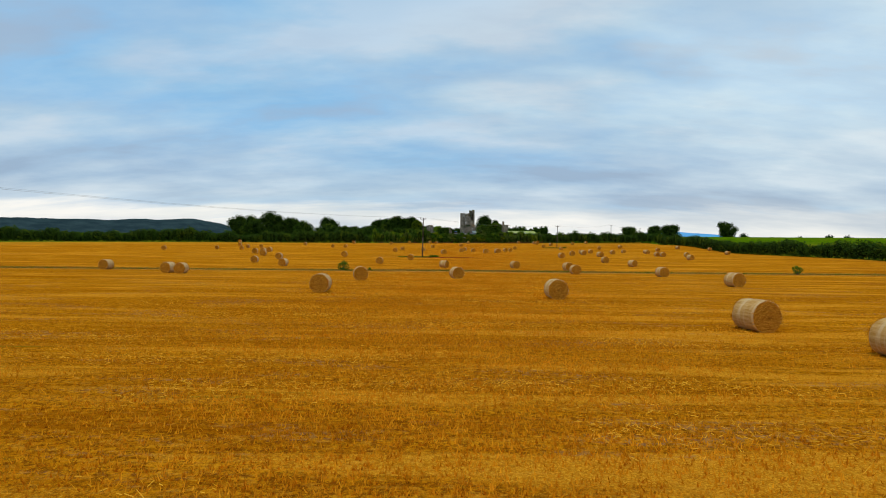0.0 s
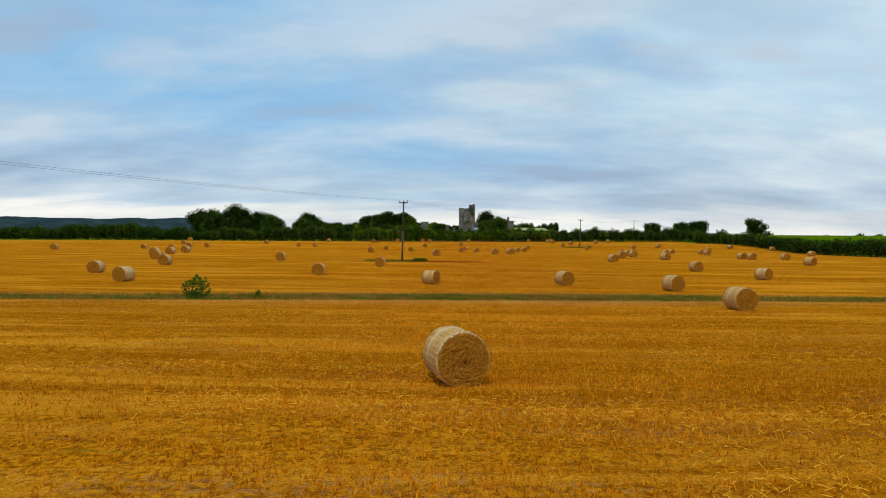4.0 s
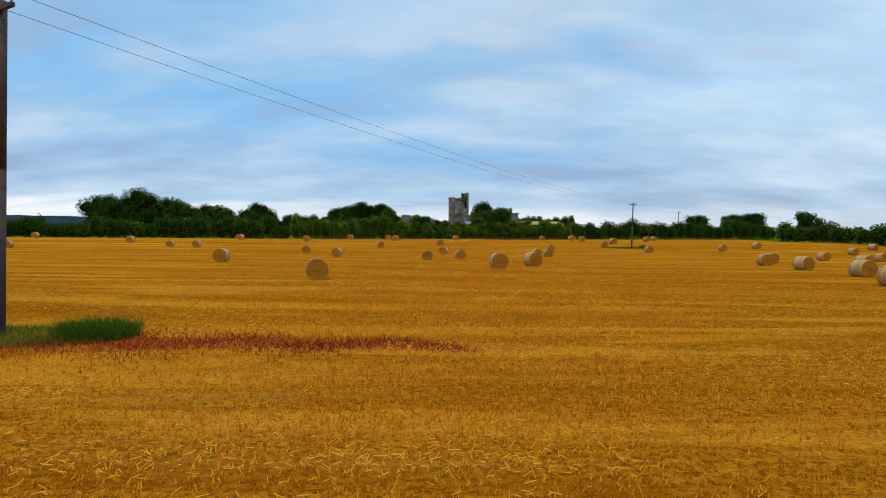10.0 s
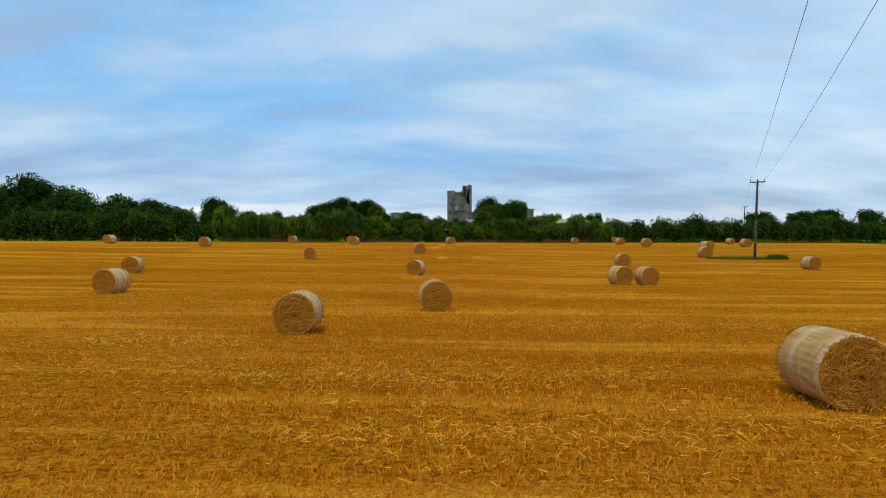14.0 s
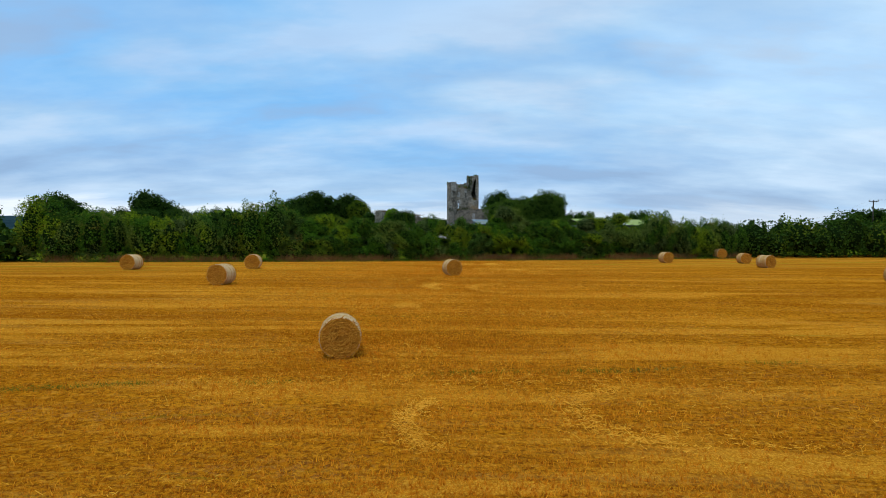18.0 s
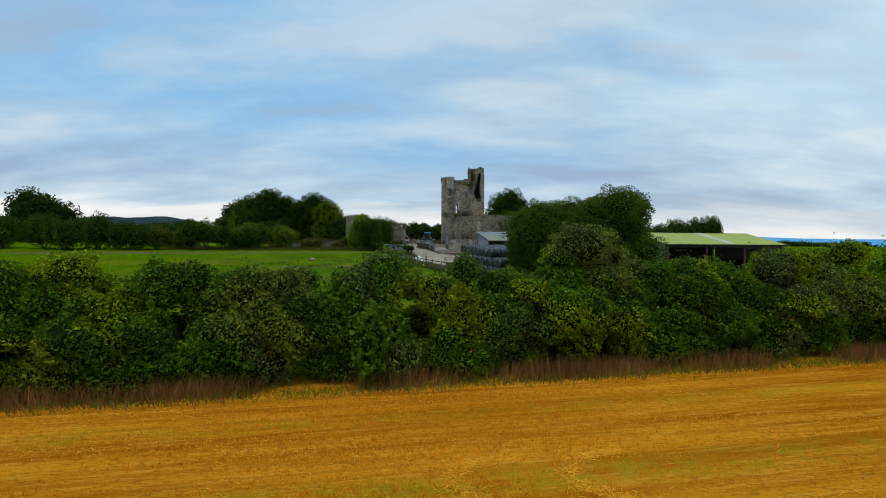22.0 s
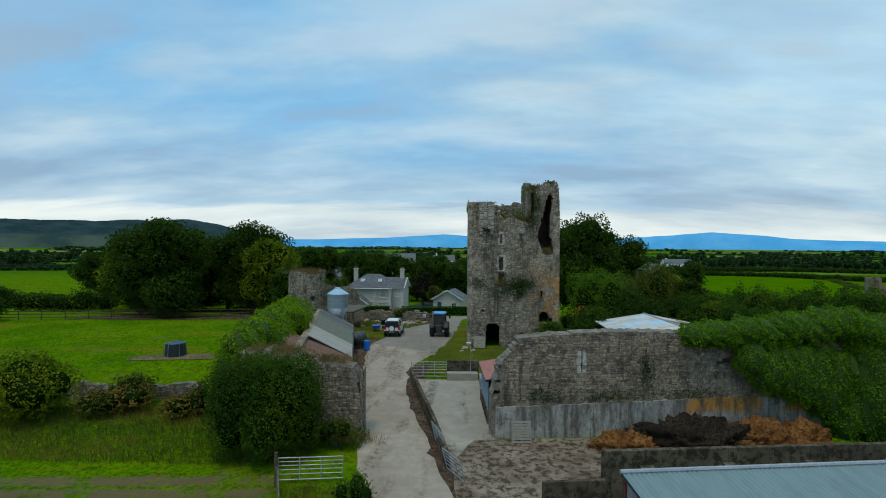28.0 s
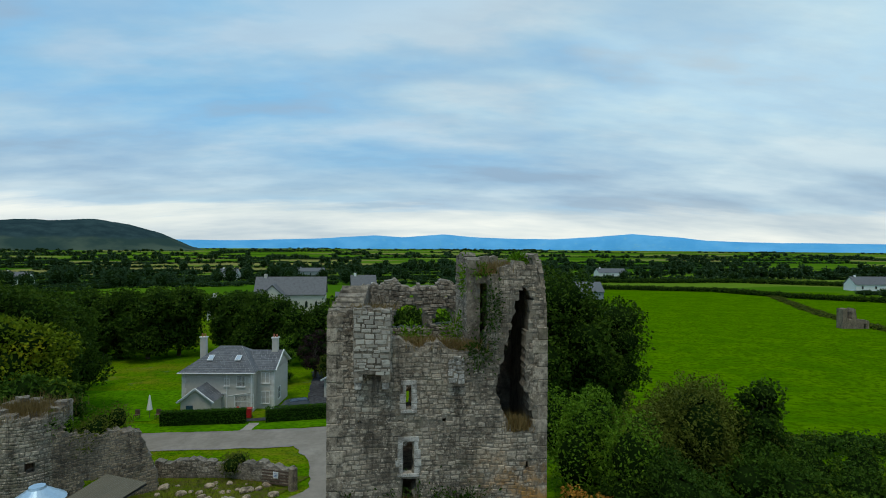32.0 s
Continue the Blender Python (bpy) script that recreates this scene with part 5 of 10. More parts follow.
def stone_faces(rows, p0, p1, seed, joint=0.011, proud=0.038):
    o, d, nrm, L = frame_of(p0, p1)
    g = random.Random(seed)
    vs, fs = [], []
    for a, b, z0, z1 in rows:
        k = len(vs)
        pr = g.uniform(0.015, proud)
        j = joint * g.uniform(0.6, 1.6)
        c = [(a + j, z0 + j), (b - j, z0 + j), (b - j, z1 - j), (a + j, z1 - j)]
        cut = min(0.05, (b - a) * 0.16, (z1 - z0) * 0.2)
        for (u, z), (su, sz) in zip(c, ((1, 1), (-1, 1), (-1, -1), (1, -1))):
            u += g.uniform(-0.012, 0.012)
            z += g.uniform(-0.012, 0.012)
            p = o + d * u
            vs.append((p.x - nrm.x * 0.03, p.y - nrm.y * 0.03, z))
            p = o + d * (u + su * cut * g.uniform(0.3, 1.0)) + nrm * (pr * g.uniform(0.75, 1.15))
            vs.append((p.x, p.y, z + sz * cut * g.uniform(0.3, 1.0)))
        fs.append((k + 1, k + 3, k + 5, k + 7))
        for i in range(4):
            n = (i + 1) % 4
            fs.append((k + 2 * i, k + 2 * n, k + 2 * n + 1, k + 2 * i + 1))
    return np.array(vs), np.array(fs)


def wall_face(parent, p0, p1, base, top, solid, mats, seed, near=None, limit=300, proud=0.038, **kw):
    """The stones of one face: those inside 'near' as parts, the rest joined."""
    rows = stone_rows(p0, p1, base, top, solid, seed=seed, **kw)
    single = [r for r in rows if near and near(*r)][:limit]
    chosen = set(single)
    rest = [r for r in rows if r not in chosen]
    for i, r in enumerate(single):
        v, f = stone_faces([r], p0, p1, seed * 1000 + i, proud=proud)
        part("stone", mesh_np("stone", v, f, mats[1]), None, parent)
    if rest:
        v, f = stone_faces(rest, p0, p1, seed, proud=proud)
        ob = part("stonework", mesh_np("stonework", v, f, mats[0]), None, parent)
        ob["kind"] = "stuff"


def inside(poly, u, z):
    """Whether a point lies inside an outline."""
    c = False
    for (x0, y0), (x1, y1) in zip(poly, poly[1:] + poly[:1]):
        if (y0 > z) != (y1 > z) and u < (x1 - x0) * (z - y0) / (y1 - y0) + x0:
            c = not c
    return c


def profile(pts, rough=0.12, seed=0):
    xs, zs = [p[0] for p in pts], [p[1] for p in pts]
    return lambda u: float(np.interp(u, xs, zs)) + rough * math.sin(u * 7.3 + seed) * math.sin(u * 2.9 + 2 * seed)


# ---- the tower house ----
TX0, TX1, TY0, TY1 = 11.45, 20.45, 358.5, 367.6
tower = thing("ruined_tower", (0, 0, 0), "tall ruined grey rubble-stone tower house with a split corner", "tower")
CRACK = [(7.85, 24.75), (7.55, 23.6), (7.32, 22.6), (7.12, 21.7), (6.86, 20.9), (7.0, 20.1), (7.3, 19.3), (7.6, 18.8), (8.2, 18.8), (8.42, 19.2), (8.22, 20.3), (8.02, 21.2), (8.1, 22.3), (8.22, 23.5), (8.35, 24.4), (8.1, 24.85)]
HOLES = [
    [(1.86, 9.0), (3.16, 9.0), (3.16, 11.75), (2.9, 11.95), (2.1, 11.95), (1.86, 11.7)],          # door
    [(5.0, 9.2), (5.95, 9.2), (5.95, 10.6), (5.6, 11.05), (5.2, 11.0), (5.0, 10.6)],              # arched hole
    [(7.0, 12.1), (8.05, 12.1), (8.05, 12.85), (7.8, 13.1), (7.2, 13.1), (7.0, 12.8)],            # upper opening
    [(8.15, 11.6), (8.5, 11.6), (8.5, 12.55), (8.15, 12.55)],
    [(3.04, 17.25), (3.50, 17.25), (3.50, 18.4), (3.27, 18.6), (3.04, 18.4)],                     # window
    [(2.98, 16.2), (3.5, 16.2), (3.55, 17.0), (3.0, 17.0)],
    [(3.16, 19.85), (3.38, 19.85), (3.38, 20.75), (3.27, 20.9), (3.16, 20.75)],                   # loop window
    [(7.24, 14.5), (7.38, 14.5), (7.38, 15.2), (7.24, 15.2)],
    [(5.50, 13.15), (5.62, 13.15), (5.62, 13.75), (5.50, 13.75)],
    [(1.42, 13.05), (1.66, 13.05), (1.66, 13.25), (1.42, 13.25)],
] + [[(u, 19.25), (u + 0.10, 19.25), (u + 0.10, 19.48), (u, 19.48)] for u in (1.18, 1.86, 2.86, 3.86, 4.66, 5.82)]
HOLES.append([(8.15, 17.3), (8.25, 17.3), (8.25, 17.6), (8.15, 17.6)])
front_top = profile([(0, 23.85), (2.6, 24.0), (2.62, 22.75), (3.6, 22.35), (4.4, 22.55), (5.4, 22.1), (6.3, 22.25), (6.55, 23.4), (6.6, 25.3), (7.2, 25.65), (7.9, 26.0), (8.35, 25.6), (8.4, 26.2), (8.62, 26.2), (8.64, 25.2), (8.85, 24.4), (9.0, 23.8)], 0.09)


def front_solid(u, z):
    return not inside(CRACK, u, z) and not any(inside(h, u, z) for h in HOLES)


fp = ((TX0, TY0), (TX1, TY0))
v, f = ruin_slab(*fp, 8.6, front_top, 0.8, front_solid, 0.15, 0.03, 1)
part("front_wall", mesh_np("front_wall", v, f, M["mortar"]), None, tower)
wall_face(tower, *fp, 8.7, front_top, front_solid, (M["rubble"], M["rubble_piece"]), 1, near=lambda a, b, z0, z1: 17.6 < z0 < 21.8 and a > 0.4, limit=300)
left_top = profile([(0, 24.0), (3, 24.3), (6, 24.0), (9.1, 23.8)], 0.16, 1)
lp = ((TX0, TY1), (TX0, TY0 + 0.12))
v, f = ruin_slab(*lp, 8.6, left_top, 1.3, lambda u, z: True, 0.22, 0.03, 2)
part("side_wall", mesh_np("side_wall", v, f, M["mortar"]), None, tower)
wall_face(tower, *lp, 8.8, left_top, lambda u, z: True, (M["rubble"], M["rubble_piece"]), 2)
rp = ((TX1, TY0 + 0.12), (TX1, TY1))
right_top = profile([(0, 24.2), (0.5, 25.4), (1.2, 26.1), (2.6, 26.2), (4.2, 25.8), (5.2, 25.0), (7, 24.5), (9.1, 24.2)], 0.14, 2)
v, f = ruin_slab(*rp, 8.6, right_top, 0.55, lambda u, z: True, 0.22, 0.03, 3)
part("side_wall", mesh_np("side_wall", v, f, M["mortar"]), None, tower)
wall_face(tower, *rp, 8.8, right_top, lambda u, z: True, (M["rubble"], M["rubble_piece"]), 3)
back_top = profile([(0, 24.4), (1.5, 24.6), (2.6, 24.35), (3.4, 24.6), (4.4, 24.3), (5.4, 24.2), (6.4, 24.6), (9, 24.0)], 0.14, 3)
bp = ((TX1 - 0.08, TY1 + 0.05), (TX0 + 0.08, TY1 + 0.05))
back_holes = [[(4.6, 22.0), (6.3, 22.0), (6.2, 22.9), (5.9, 23.15), (5.0, 23.15), (4.7, 22.9)], [(3.0, 22.1), (4.1, 22.1), (4.0, 22.9), (3.5, 23.1), (3.1, 22.9)], [(5.5, 16.3), (6.0, 16.3), (6.0, 18.6), (5.5, 18.6)], [(5.6, 19.8), (5.95, 19.8), (5.95, 20.9), (5.6, 20.9)], [(3.2, 23.55), (3.36, 23.55), (3.36, 23.7), (3.2, 23.7)], [(5.2, 23.6), (5.36, 23.6), (5.36, 23.75), (5.2, 23.75)]]


def back_solid(u, z):
    return not any(inside(h, u, z) for h in back_holes)


v, f = ruin_slab(*bp, 8.6, back_top, 1.2, back_solid, 0.18, 0.03, 4)
part("back_wall", mesh_np("back_wall", v, f, M["mortar"]), None, tower)
ip = ((TX0 + 1.3, TY1 - 1.2), (TX1 - 0.55, TY1 - 1.2))
wall_face(tower, *ip, 18.0, lambda u: back_top(7.7 - min(u, 7.6)), lambda u, z: back_solid(7.7 - min(u, 7.6), z), (M["rubble"], M["rubble_piece"]), 5)


def stair_turret():
    """The stair shaft behind the split corner, capped to keep light out."""
    x0, x1, y0, y1 = TX0 + 5.75, TX1 - 0.02, TY0 + 0.78, TY0 + 5.2
    tops = {"w": profile([(0, 25.7), (2, 26.25), (3.9, 25.9)], 0.12, 6), "n": profile([(0, 25.9), (3, 26.0)], 0.1, 7)}
    for nm, q0, q1, tp, th in (("turret_wall", (x0, y1), (x0, y0), tops["w"], 0.55), ("turret_wall", (x1, y1), (x0, y1), tops["n"], 0.6)):
        v, f = ruin_slab(q0, q1, 8.6, tp, th, lambda u, z: True, 0.2, 0.04, 8)
        part(nm, mesh_np(nm, v, f, M["mortar"]), None, tower)
    wall_face(tower, (x0, y1), (x0, y0), 20.0, tops["w"], lambda u, z: True, (M["rubble"], M["rubble_piece"]), 9)
    bm = bmesh.new()
    # slab added over the shaft to block light from above
    box(bm, x0 + 0.3, x1 - 0.1, y0 - 0.2, y1 - 0.1, 24.95, 25.25)
    part("turret_cap", bm, M["mortar"], tower)


stair_turret()
# slabs added inside to block light, so that the openings stay dark
part("vault", boxes((TX0 + 1.2, TX1 - 0.5, TY0 + 0.75, TY1 - 1.1, 14.9, 15.4)), M["mortar"], tower)
part("vault", boxes((TX0 + 1.2, TX0 + 5.8, TY0 + 0.75, TY1 - 3.0, 21.3, 21.75)), M["mortar"], tower)


def corbelled_boxes():
    # the machicolation over the door, on two corbels
    q0, q1 = (TX0 + 1.06, TY0 - 0.42), (TX0 + 2.53, TY0 - 0.42)
    tp = profile([(0, 24.0), (1.47, 23.9)], 0.05)
    sol = lambda u, z: not (0.35 < u < 1.12 and z < 21.35) and not (0.55 < u < 0.7 and 22.05 < z < 22.15)
    v, f = ruin_slab(q0, q1, 21.05, tp, 0.40, sol, 0.12, 0.015, 11)
    m = part("machicolation", mesh_np("machicolation", v, f, M["mortar"]), None, tower, "projecting pale dressed-stone box above the door")
    wall_face(m, q0, q1, 21.08, tp, sol, (M["box_stone"], M["box_stone"]), 12, proud=0.02, hmin=0.12, hmax=0.26, wmin=0.18, wmax=0.5)
    for q0, q1 in (((TX0 + 1.06, TY0), (TX0 + 1.06, TY0 - 0.42)), ((TX0 + 2.53, TY0 - 0.42), (TX0 + 2.53, TY0))):
        wall_face(m, q0, q1, 21.3, tp, lambda u, z: True, (M["box_stone"], M["box_stone"]), 13)
    for u in (1.1, 2.2):
        part("corbel", boxes((TX0 + u, TX0 + u + 0.26, TY0 - 0.40, TY0 + 0.1, 20.78, 21.06), bevel=0.03), M["ashlar"], tower)
    q0, q1 = (TX0 + 4.85, TY0 - 0.14), (TX0 + 5.55, TY0 - 0.14)
    v, f = ruin_slab(q0, q1, 20.8, lambda u: 22.0, 0.14, lambda u, z: True, 0.14, 0.012, 14)
    b = part("buttress_block", mesh_np("buttress_block", v, f, M["mortar"]), None, tower)
    wall_face(b, q0, q1, 20.82, lambda u: 22.0, lambda u, z: True, (M["ashlar"], M["ashlar"]), 15)


corbelled_boxes()


def dressed(u0, u1, z0, z1, sill=True):
    """Pale cut stones round a window."""
    z = z0
    g = random.Random(int(u0 * 100 + z0))
    while z < z1 - 0.05:
        h = min(g.uniform(0.22, 0.42), z1 - z)
        for s, (a, b) in ((0, (u0 - g.uniform(0.14, 0.3), u0)), (1, (u1, u1 + g.uniform(0.14, 0.3)))):
            part("jamb_stone", boxes((TX0 + a, TX0 + b, TY0 - 0.055, TY0 + 0.3, z + 0.01, z + h - 0.01), bevel=0.012), M["ashlar"], tower)
        z += h
    part("lintel", boxes((TX0 + u0 - 0.2, TX0 + u1 + 0.2, TY0 - 0.06, TY0 + 0.3, z1, z1 + 0.2), bevel=0.015), M["ashlar"], tower)
    if sill:
        part("sill", boxes((TX0 + u0 - 0.22, TX0 + u1 + 0.22, TY0 - 0.09, TY0 + 0.3, z0 - 0.13, z0), bevel=0.015), M["ashlar"], tower)


dressed(3.04, 3.50, 17.25, 18.55)
dressed(3.16, 3.38, 19.85, 20.85)
for i in range(27):
    # long and short quoins at the corners
    for x0, s in ((TX0, 1), (TX1, -1)):
        if x0 == TX1 and i > 25:
            continue
        w = (0.62, 0.38)[i % 2]
        a, b = sorted((x0 - s * 0.035, x0 + s * w))
        part("quoin", boxes((a, b, TY0 - 0.05, TY0 + (0.38, 0.62)[i % 2], 8.9 + i * 0.55, 8.9 + i * 0.55 + 0.53), bevel=0.025), M["rubble_piece"], tower)


def plant_mat(cent, spread, n, size, leaf, seed, droop=0.0):
    g = np.random.default_rng(seed)
    p = np.array(cent) + g.normal(size=(n, 3)) * np.array(spread)
    p[:, 2] -= droop * np.abs(g.normal(size=n))
    return leaves_np(p, size, 0.3, 0.5, seed)


def tufts(name, label, rows, leaf, size=0.16, category="plant"):
    """Ivy and weeds rooted in the masonry: (centre, spread, number)."""
    for i, (c, s, n) in enumerate(rows):
        v, q = plant_mat(c, s, n, size, leaf, 300 + i + len(name))
        tagged(new(name, mesh_np(name, v, q, leaf)), label, category, group=name)


tufts("wall_ivy", "green ivy clump growing on the broken tower top", (
    ((17.7, 359.7, 25.45), (0.22, 0.4, 0.16), 800), ((17.3, 360.5, 25.0), (0.12, 0.6, 0.4), 600), ((19.5, 359.8, 25.95), (0.24, 0.35, 0.12), 420), ((11.45, 359.8, 23.4), (0.07, 0.5, 0.3), 420),
    ((14.9, 360.6, 22.4), (0.35, 0.5, 0.35), 480), ((16.9, 361.0, 22.6), (0.4, 0.5, 0.5), 520)), M["leaf_ivy"])
def reed_tufts(name, label, rows, mat):
    for i, (x, y, z, sx, sy, n, h) in enumerate(rows):
        g = np.random.default_rng(400 + i)
        px, py = x + g.normal(0, sx, n), y + g.normal(0, sy, n)
        v, q = blades(px, py, np.full(n, z) + g.normal(0, 0.06, n), h * g.uniform(0.4, 1.1, n), 0.12, 0.012, 401 + i)
        tagged(new(name, mesh_np(name, v, q, mat)), label, "grass", group=name)


reed_tufts("wall_top_grass", "dry straw-coloured grass growing along a broken wall top", (
    (18.7, 359.3, 25.35, 0.45, 0.3, 1500, 0.6), (15.2, 359.2, 22.35, 0.8, 0.35, 1300, 0.45), (16.9, 359.2, 22.2, 0.55, 0.3, 900, 0.5), (19.2, 358.65, 18.95, 0.35, 0.15, 700, 0.7), (13.3, 359.2, 23.9, 0.6, 0.3, 300, 0.25), (14.7, 358.4, 15.9, 0.25, 0.12, 420, 0.5)), M["wall_grass"])
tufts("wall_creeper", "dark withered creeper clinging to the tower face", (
    ((15.2, 358.38, 15.6), (0.75, 0.05, 0.6), 900), ((16.9, 358.38, 15.9), (0.6, 0.05, 0.35), 800), ((16.6, 358.38, 15.1), (0.3, 0.05, 0.45), 360), ((17.6, 358.4, 22.2), (0.3, 0.10, 0.4), 420), ((18.1, 358.4, 24.0), (0.25, 0.08, 0.6), 420), ((12.4, 358.4, 16.0), (0.5, 0.05, 0.25), 260)), M["leaf_ivy_shaded"], 0.13)

# ---- the bawn wall with its cement band, round flanker and ivy ----
bawn = thing("bawn_wall", (0, 0, 0), "long weathered brown rubble-stone wall with a cement band at its foot", "wall")
BW = ((12.7, 335.0), (33.5, 337.2))
bawn_top = profile([(0, 11.2), (0.35, 13.0), (0.9, 13.4), (1.5, 14.4), (4, 14.62), (7, 14.78), (11.5, 14.65), (14, 14.7), (21, 14.7)], 0.035, 4)


def bawn_solid(u, z):
    return not (5.12 < u < 5.2 and 12.55 < z < 13.3) and not (4.98 < u < 5.34 and 12.9 < z < 12.98) and not (13.2 < u < 14.0 and 12.9 < z < 13.15 + 0.1 * math.sin(u * 6)) and not (u < 0.5 and z > 11 and math.sin(z * 9) > 0.6)


v, f = ruin_slab(*BW, 8.4, bawn_top, 1.25, bawn_solid, 0.16, 0.03, 21)
part("wall_core", mesh_np("wall_core", v, f, M["bawn_core"]), None, bawn)
wall_face(bawn, *BW, 10.5, bawn_top, bawn_solid, (M["bawn"], M["bawn_piece"]), 22, near=lambda a, b, z0, z1: 0.6 < a < 9.5 and 12.4 < z0, limit=300, hmin=0.10, hmax=0.26, wmin=0.14, wmax=0.5)
wall_face(bawn, (33.5, 338.45), (12.7, 336.25), 9.0, lambda u: bawn_top(20.9 - u), lambda u, z: True, (M["bawn"], M["bawn_piece"]), 23)
for z, w in ((12.4, 0.52), (12.85, 0.62), (13.25, 0.5)):
    for s in (-1, 1):
        o, d, nrm, L = frame_of(*BW)
        c = o + d * (5.16 + s * w * 0.29)
        part("loop_stone", boxes((c.x - w * 0.22, c.x + w * 0.22, c.y - 0.07, c.y + 0.2, z, z + 0.4), bevel=0.015), M["ashlar"], bawn)
k = Mat("cement_band")
x, y, z = k.xyz()
c = k.mix(k.ramp(k.noise(0.7, 5, 0.65), (0.35, 0), (0.65, 1)), (0.20, 0.185, 0.16), (0.42, 0.40, 0.36))
c = k.mix(k.ramp(k.noise(1.5, 5, 0.7, k.scaled(k.pos, (1, 1, 0.35))), (0.5, 0), (0.68, 0.8)), c, (0.09, 0.085, 0.075))
st = k.math("MULTIPLY", k.ramp(k.math("MULTIPLY", k.math("SUBTRACT", k.math("ADD", z, k.math("MULTIPLY", k.noise(0.9, 4), 0.9)), 10.35), 2.0), (0.0, 0), (0.6, 1)), k.ramp(k.noise(0.35, 3, 0.5, k.scaled(k.pos, (1, 1, 1), (3.3, 0, 0))), (0.46, 0), (0.56, 1)))
c = k.mix(k.math("MULTIPLY", st, k.ramp(k.math("MULTIPLY", k.math("SUBTRACT", x, 18.5), 0.5), (0.0, 0), (1.0, 0.9))), c, (0.46, 0.20, 0.025))
c = k.mix(k.ramp(k.noise(1.0, 6, 0.7, k.scaled(k.pos, (2.6, 2.6, 0.5), (3, 7, 2))), (0.46, 0), (0.60, 0.8)), c, (0.085, 0.070, 0.050))
c = k.mix(k.ramp(k.noise(6, 5, 0.7), (0.54, 0), (0.64, 0.6)), c, (0.060, 0.052, 0.036))
M["cement_band"] = k.done(c, 0.9, k.noise(5, 5, 0.7), 0.03)
v, f = ruin_slab((12.9, 334.86), (32.3, 336.9), 8.4, profile([(0, 10.5), (6, 10.65), (12, 10.85), (17, 10.95), (19.5, 10.7)], 0.05, 5), 0.16, lambda u, z: True, 0.3, 0.012, 24)
part("cement_band", mesh_np("cement_band", v, f, M["cement_band"]), None, bawn, "stained grey cement band with orange streaks")

flanker = thing("round_flanker", (37.0, 334.2, 8.3), "squat round ruined stone corner tower with small windows", "tower")


def round_wall(parent, r, base, top, thick, holes, mats, seed, n=72, dz=0.22):
    """A hollow round wall of jittered cells faced with stones; holes: (angle, half-width, z0, z1)."""
    g = np.random.default_rng(seed)
    nz = int((max(top(a) for a in np.linspace(0, math.tau, 40)) - base) / dz) + 1
    ok = lambda a, z: z < top(a) and not any(abs((a - h[0] + math.pi) % math.tau - math.pi) < h[1] and h[2] < z < h[3] for h in holes)
    vs, idx, fs = [], {}, []

    def vert(j, i, s):
        key = (j, i % n, s)
        if key not in idx:
            idx[key] = len(vs)
            a = (i % n) * math.tau / n
            rr = (r if s == 0 else r - thick) * (1 + 0.03 * (1 - j / nz)) + g.normal(0, 0.025)
            vs.append((rr * math.cos(a), rr * math.sin(a), base + j * dz + g.normal(0, 0.02)))
        return idx[key]

    cell = lambda j, i: 0 <= j < nz and ok(((i % n) + 0.5) * math.tau / n, base + (j + 0.5) * dz)
    for j in range(nz):
        for i in range(n):
            if not cell(j, i):
                continue
            a, b, c, e = (j, i), (j, i + 1), (j + 1, i + 1), (j + 1, i)
            fs.append([vert(*q, 0) for q in (a, b, c, e)])
            fs.append([vert(*q, 1) for q in (e, c, b, a)])
            for p, q, o in ((a, b, (j - 1, i)), (b, c, (j, i + 1)), (c, e, (j + 1, i)), (e, a, (j, i - 1))):
                if not cell(*o):
                    fs.append([vert(*q, 0), vert(*p, 0), vert(*p, 1), vert(*q, 1)])
    part("round_wall", mesh_np("round_wall", np.array(vs), np.array(fs), mats[0]), None, parent)
    rnd = random.Random(seed)
    sv, sf = [], []
    z = base
    while z < base + nz * dz:
        h = rnd.uniform(0.15, 0.32)
        a = rnd.uniform(0, 0.1)
        while a < math.tau:
            w = rnd.uniform(0.22, 0.6) / r
            if ok(a, z + h) and ok(a + w, z) and ok(a + w / 2, z + h / 2):
                k0 = len(sv)
                pr = rnd.uniform(0.02, 0.06)
                rr = r * (1 + 0.03 * (1 - (z - base) / (nz * dz)))
                for aa, zz, s, t in ((a, z, 1, 1), (a + w, z, -1, 1), (a + w, z + h, -1, -1), (a, z + h, 1, -1)):
                    sv.append((rr * math.cos(aa + s * 0.008), rr * math.sin(aa + s * 0.008), zz + t * 0.015))
                    a2 = aa + s * 0.05 / r * rnd.uniform(0.4, 1.2)
                    sv.append(((rr + pr) * math.cos(a2), (rr + pr) * math.sin(a2), zz + t * 0.05))
                sf.append((k0 + 1, k0 + 3, k0 + 5, k0 + 7))
                for i in range(4):
                    m = (i + 1) % 4
                    sf.append((k0 + 2 * i, k0 + 2 * m, k0 + 2 * m + 1, k0 + 2 * i + 1))
            a += w
        z += h
    ob = part("stonework", mesh_np("stonework", np.array(sv), np.array(sf), mats[1]), None, parent)
    ob["kind"] = "stuff"


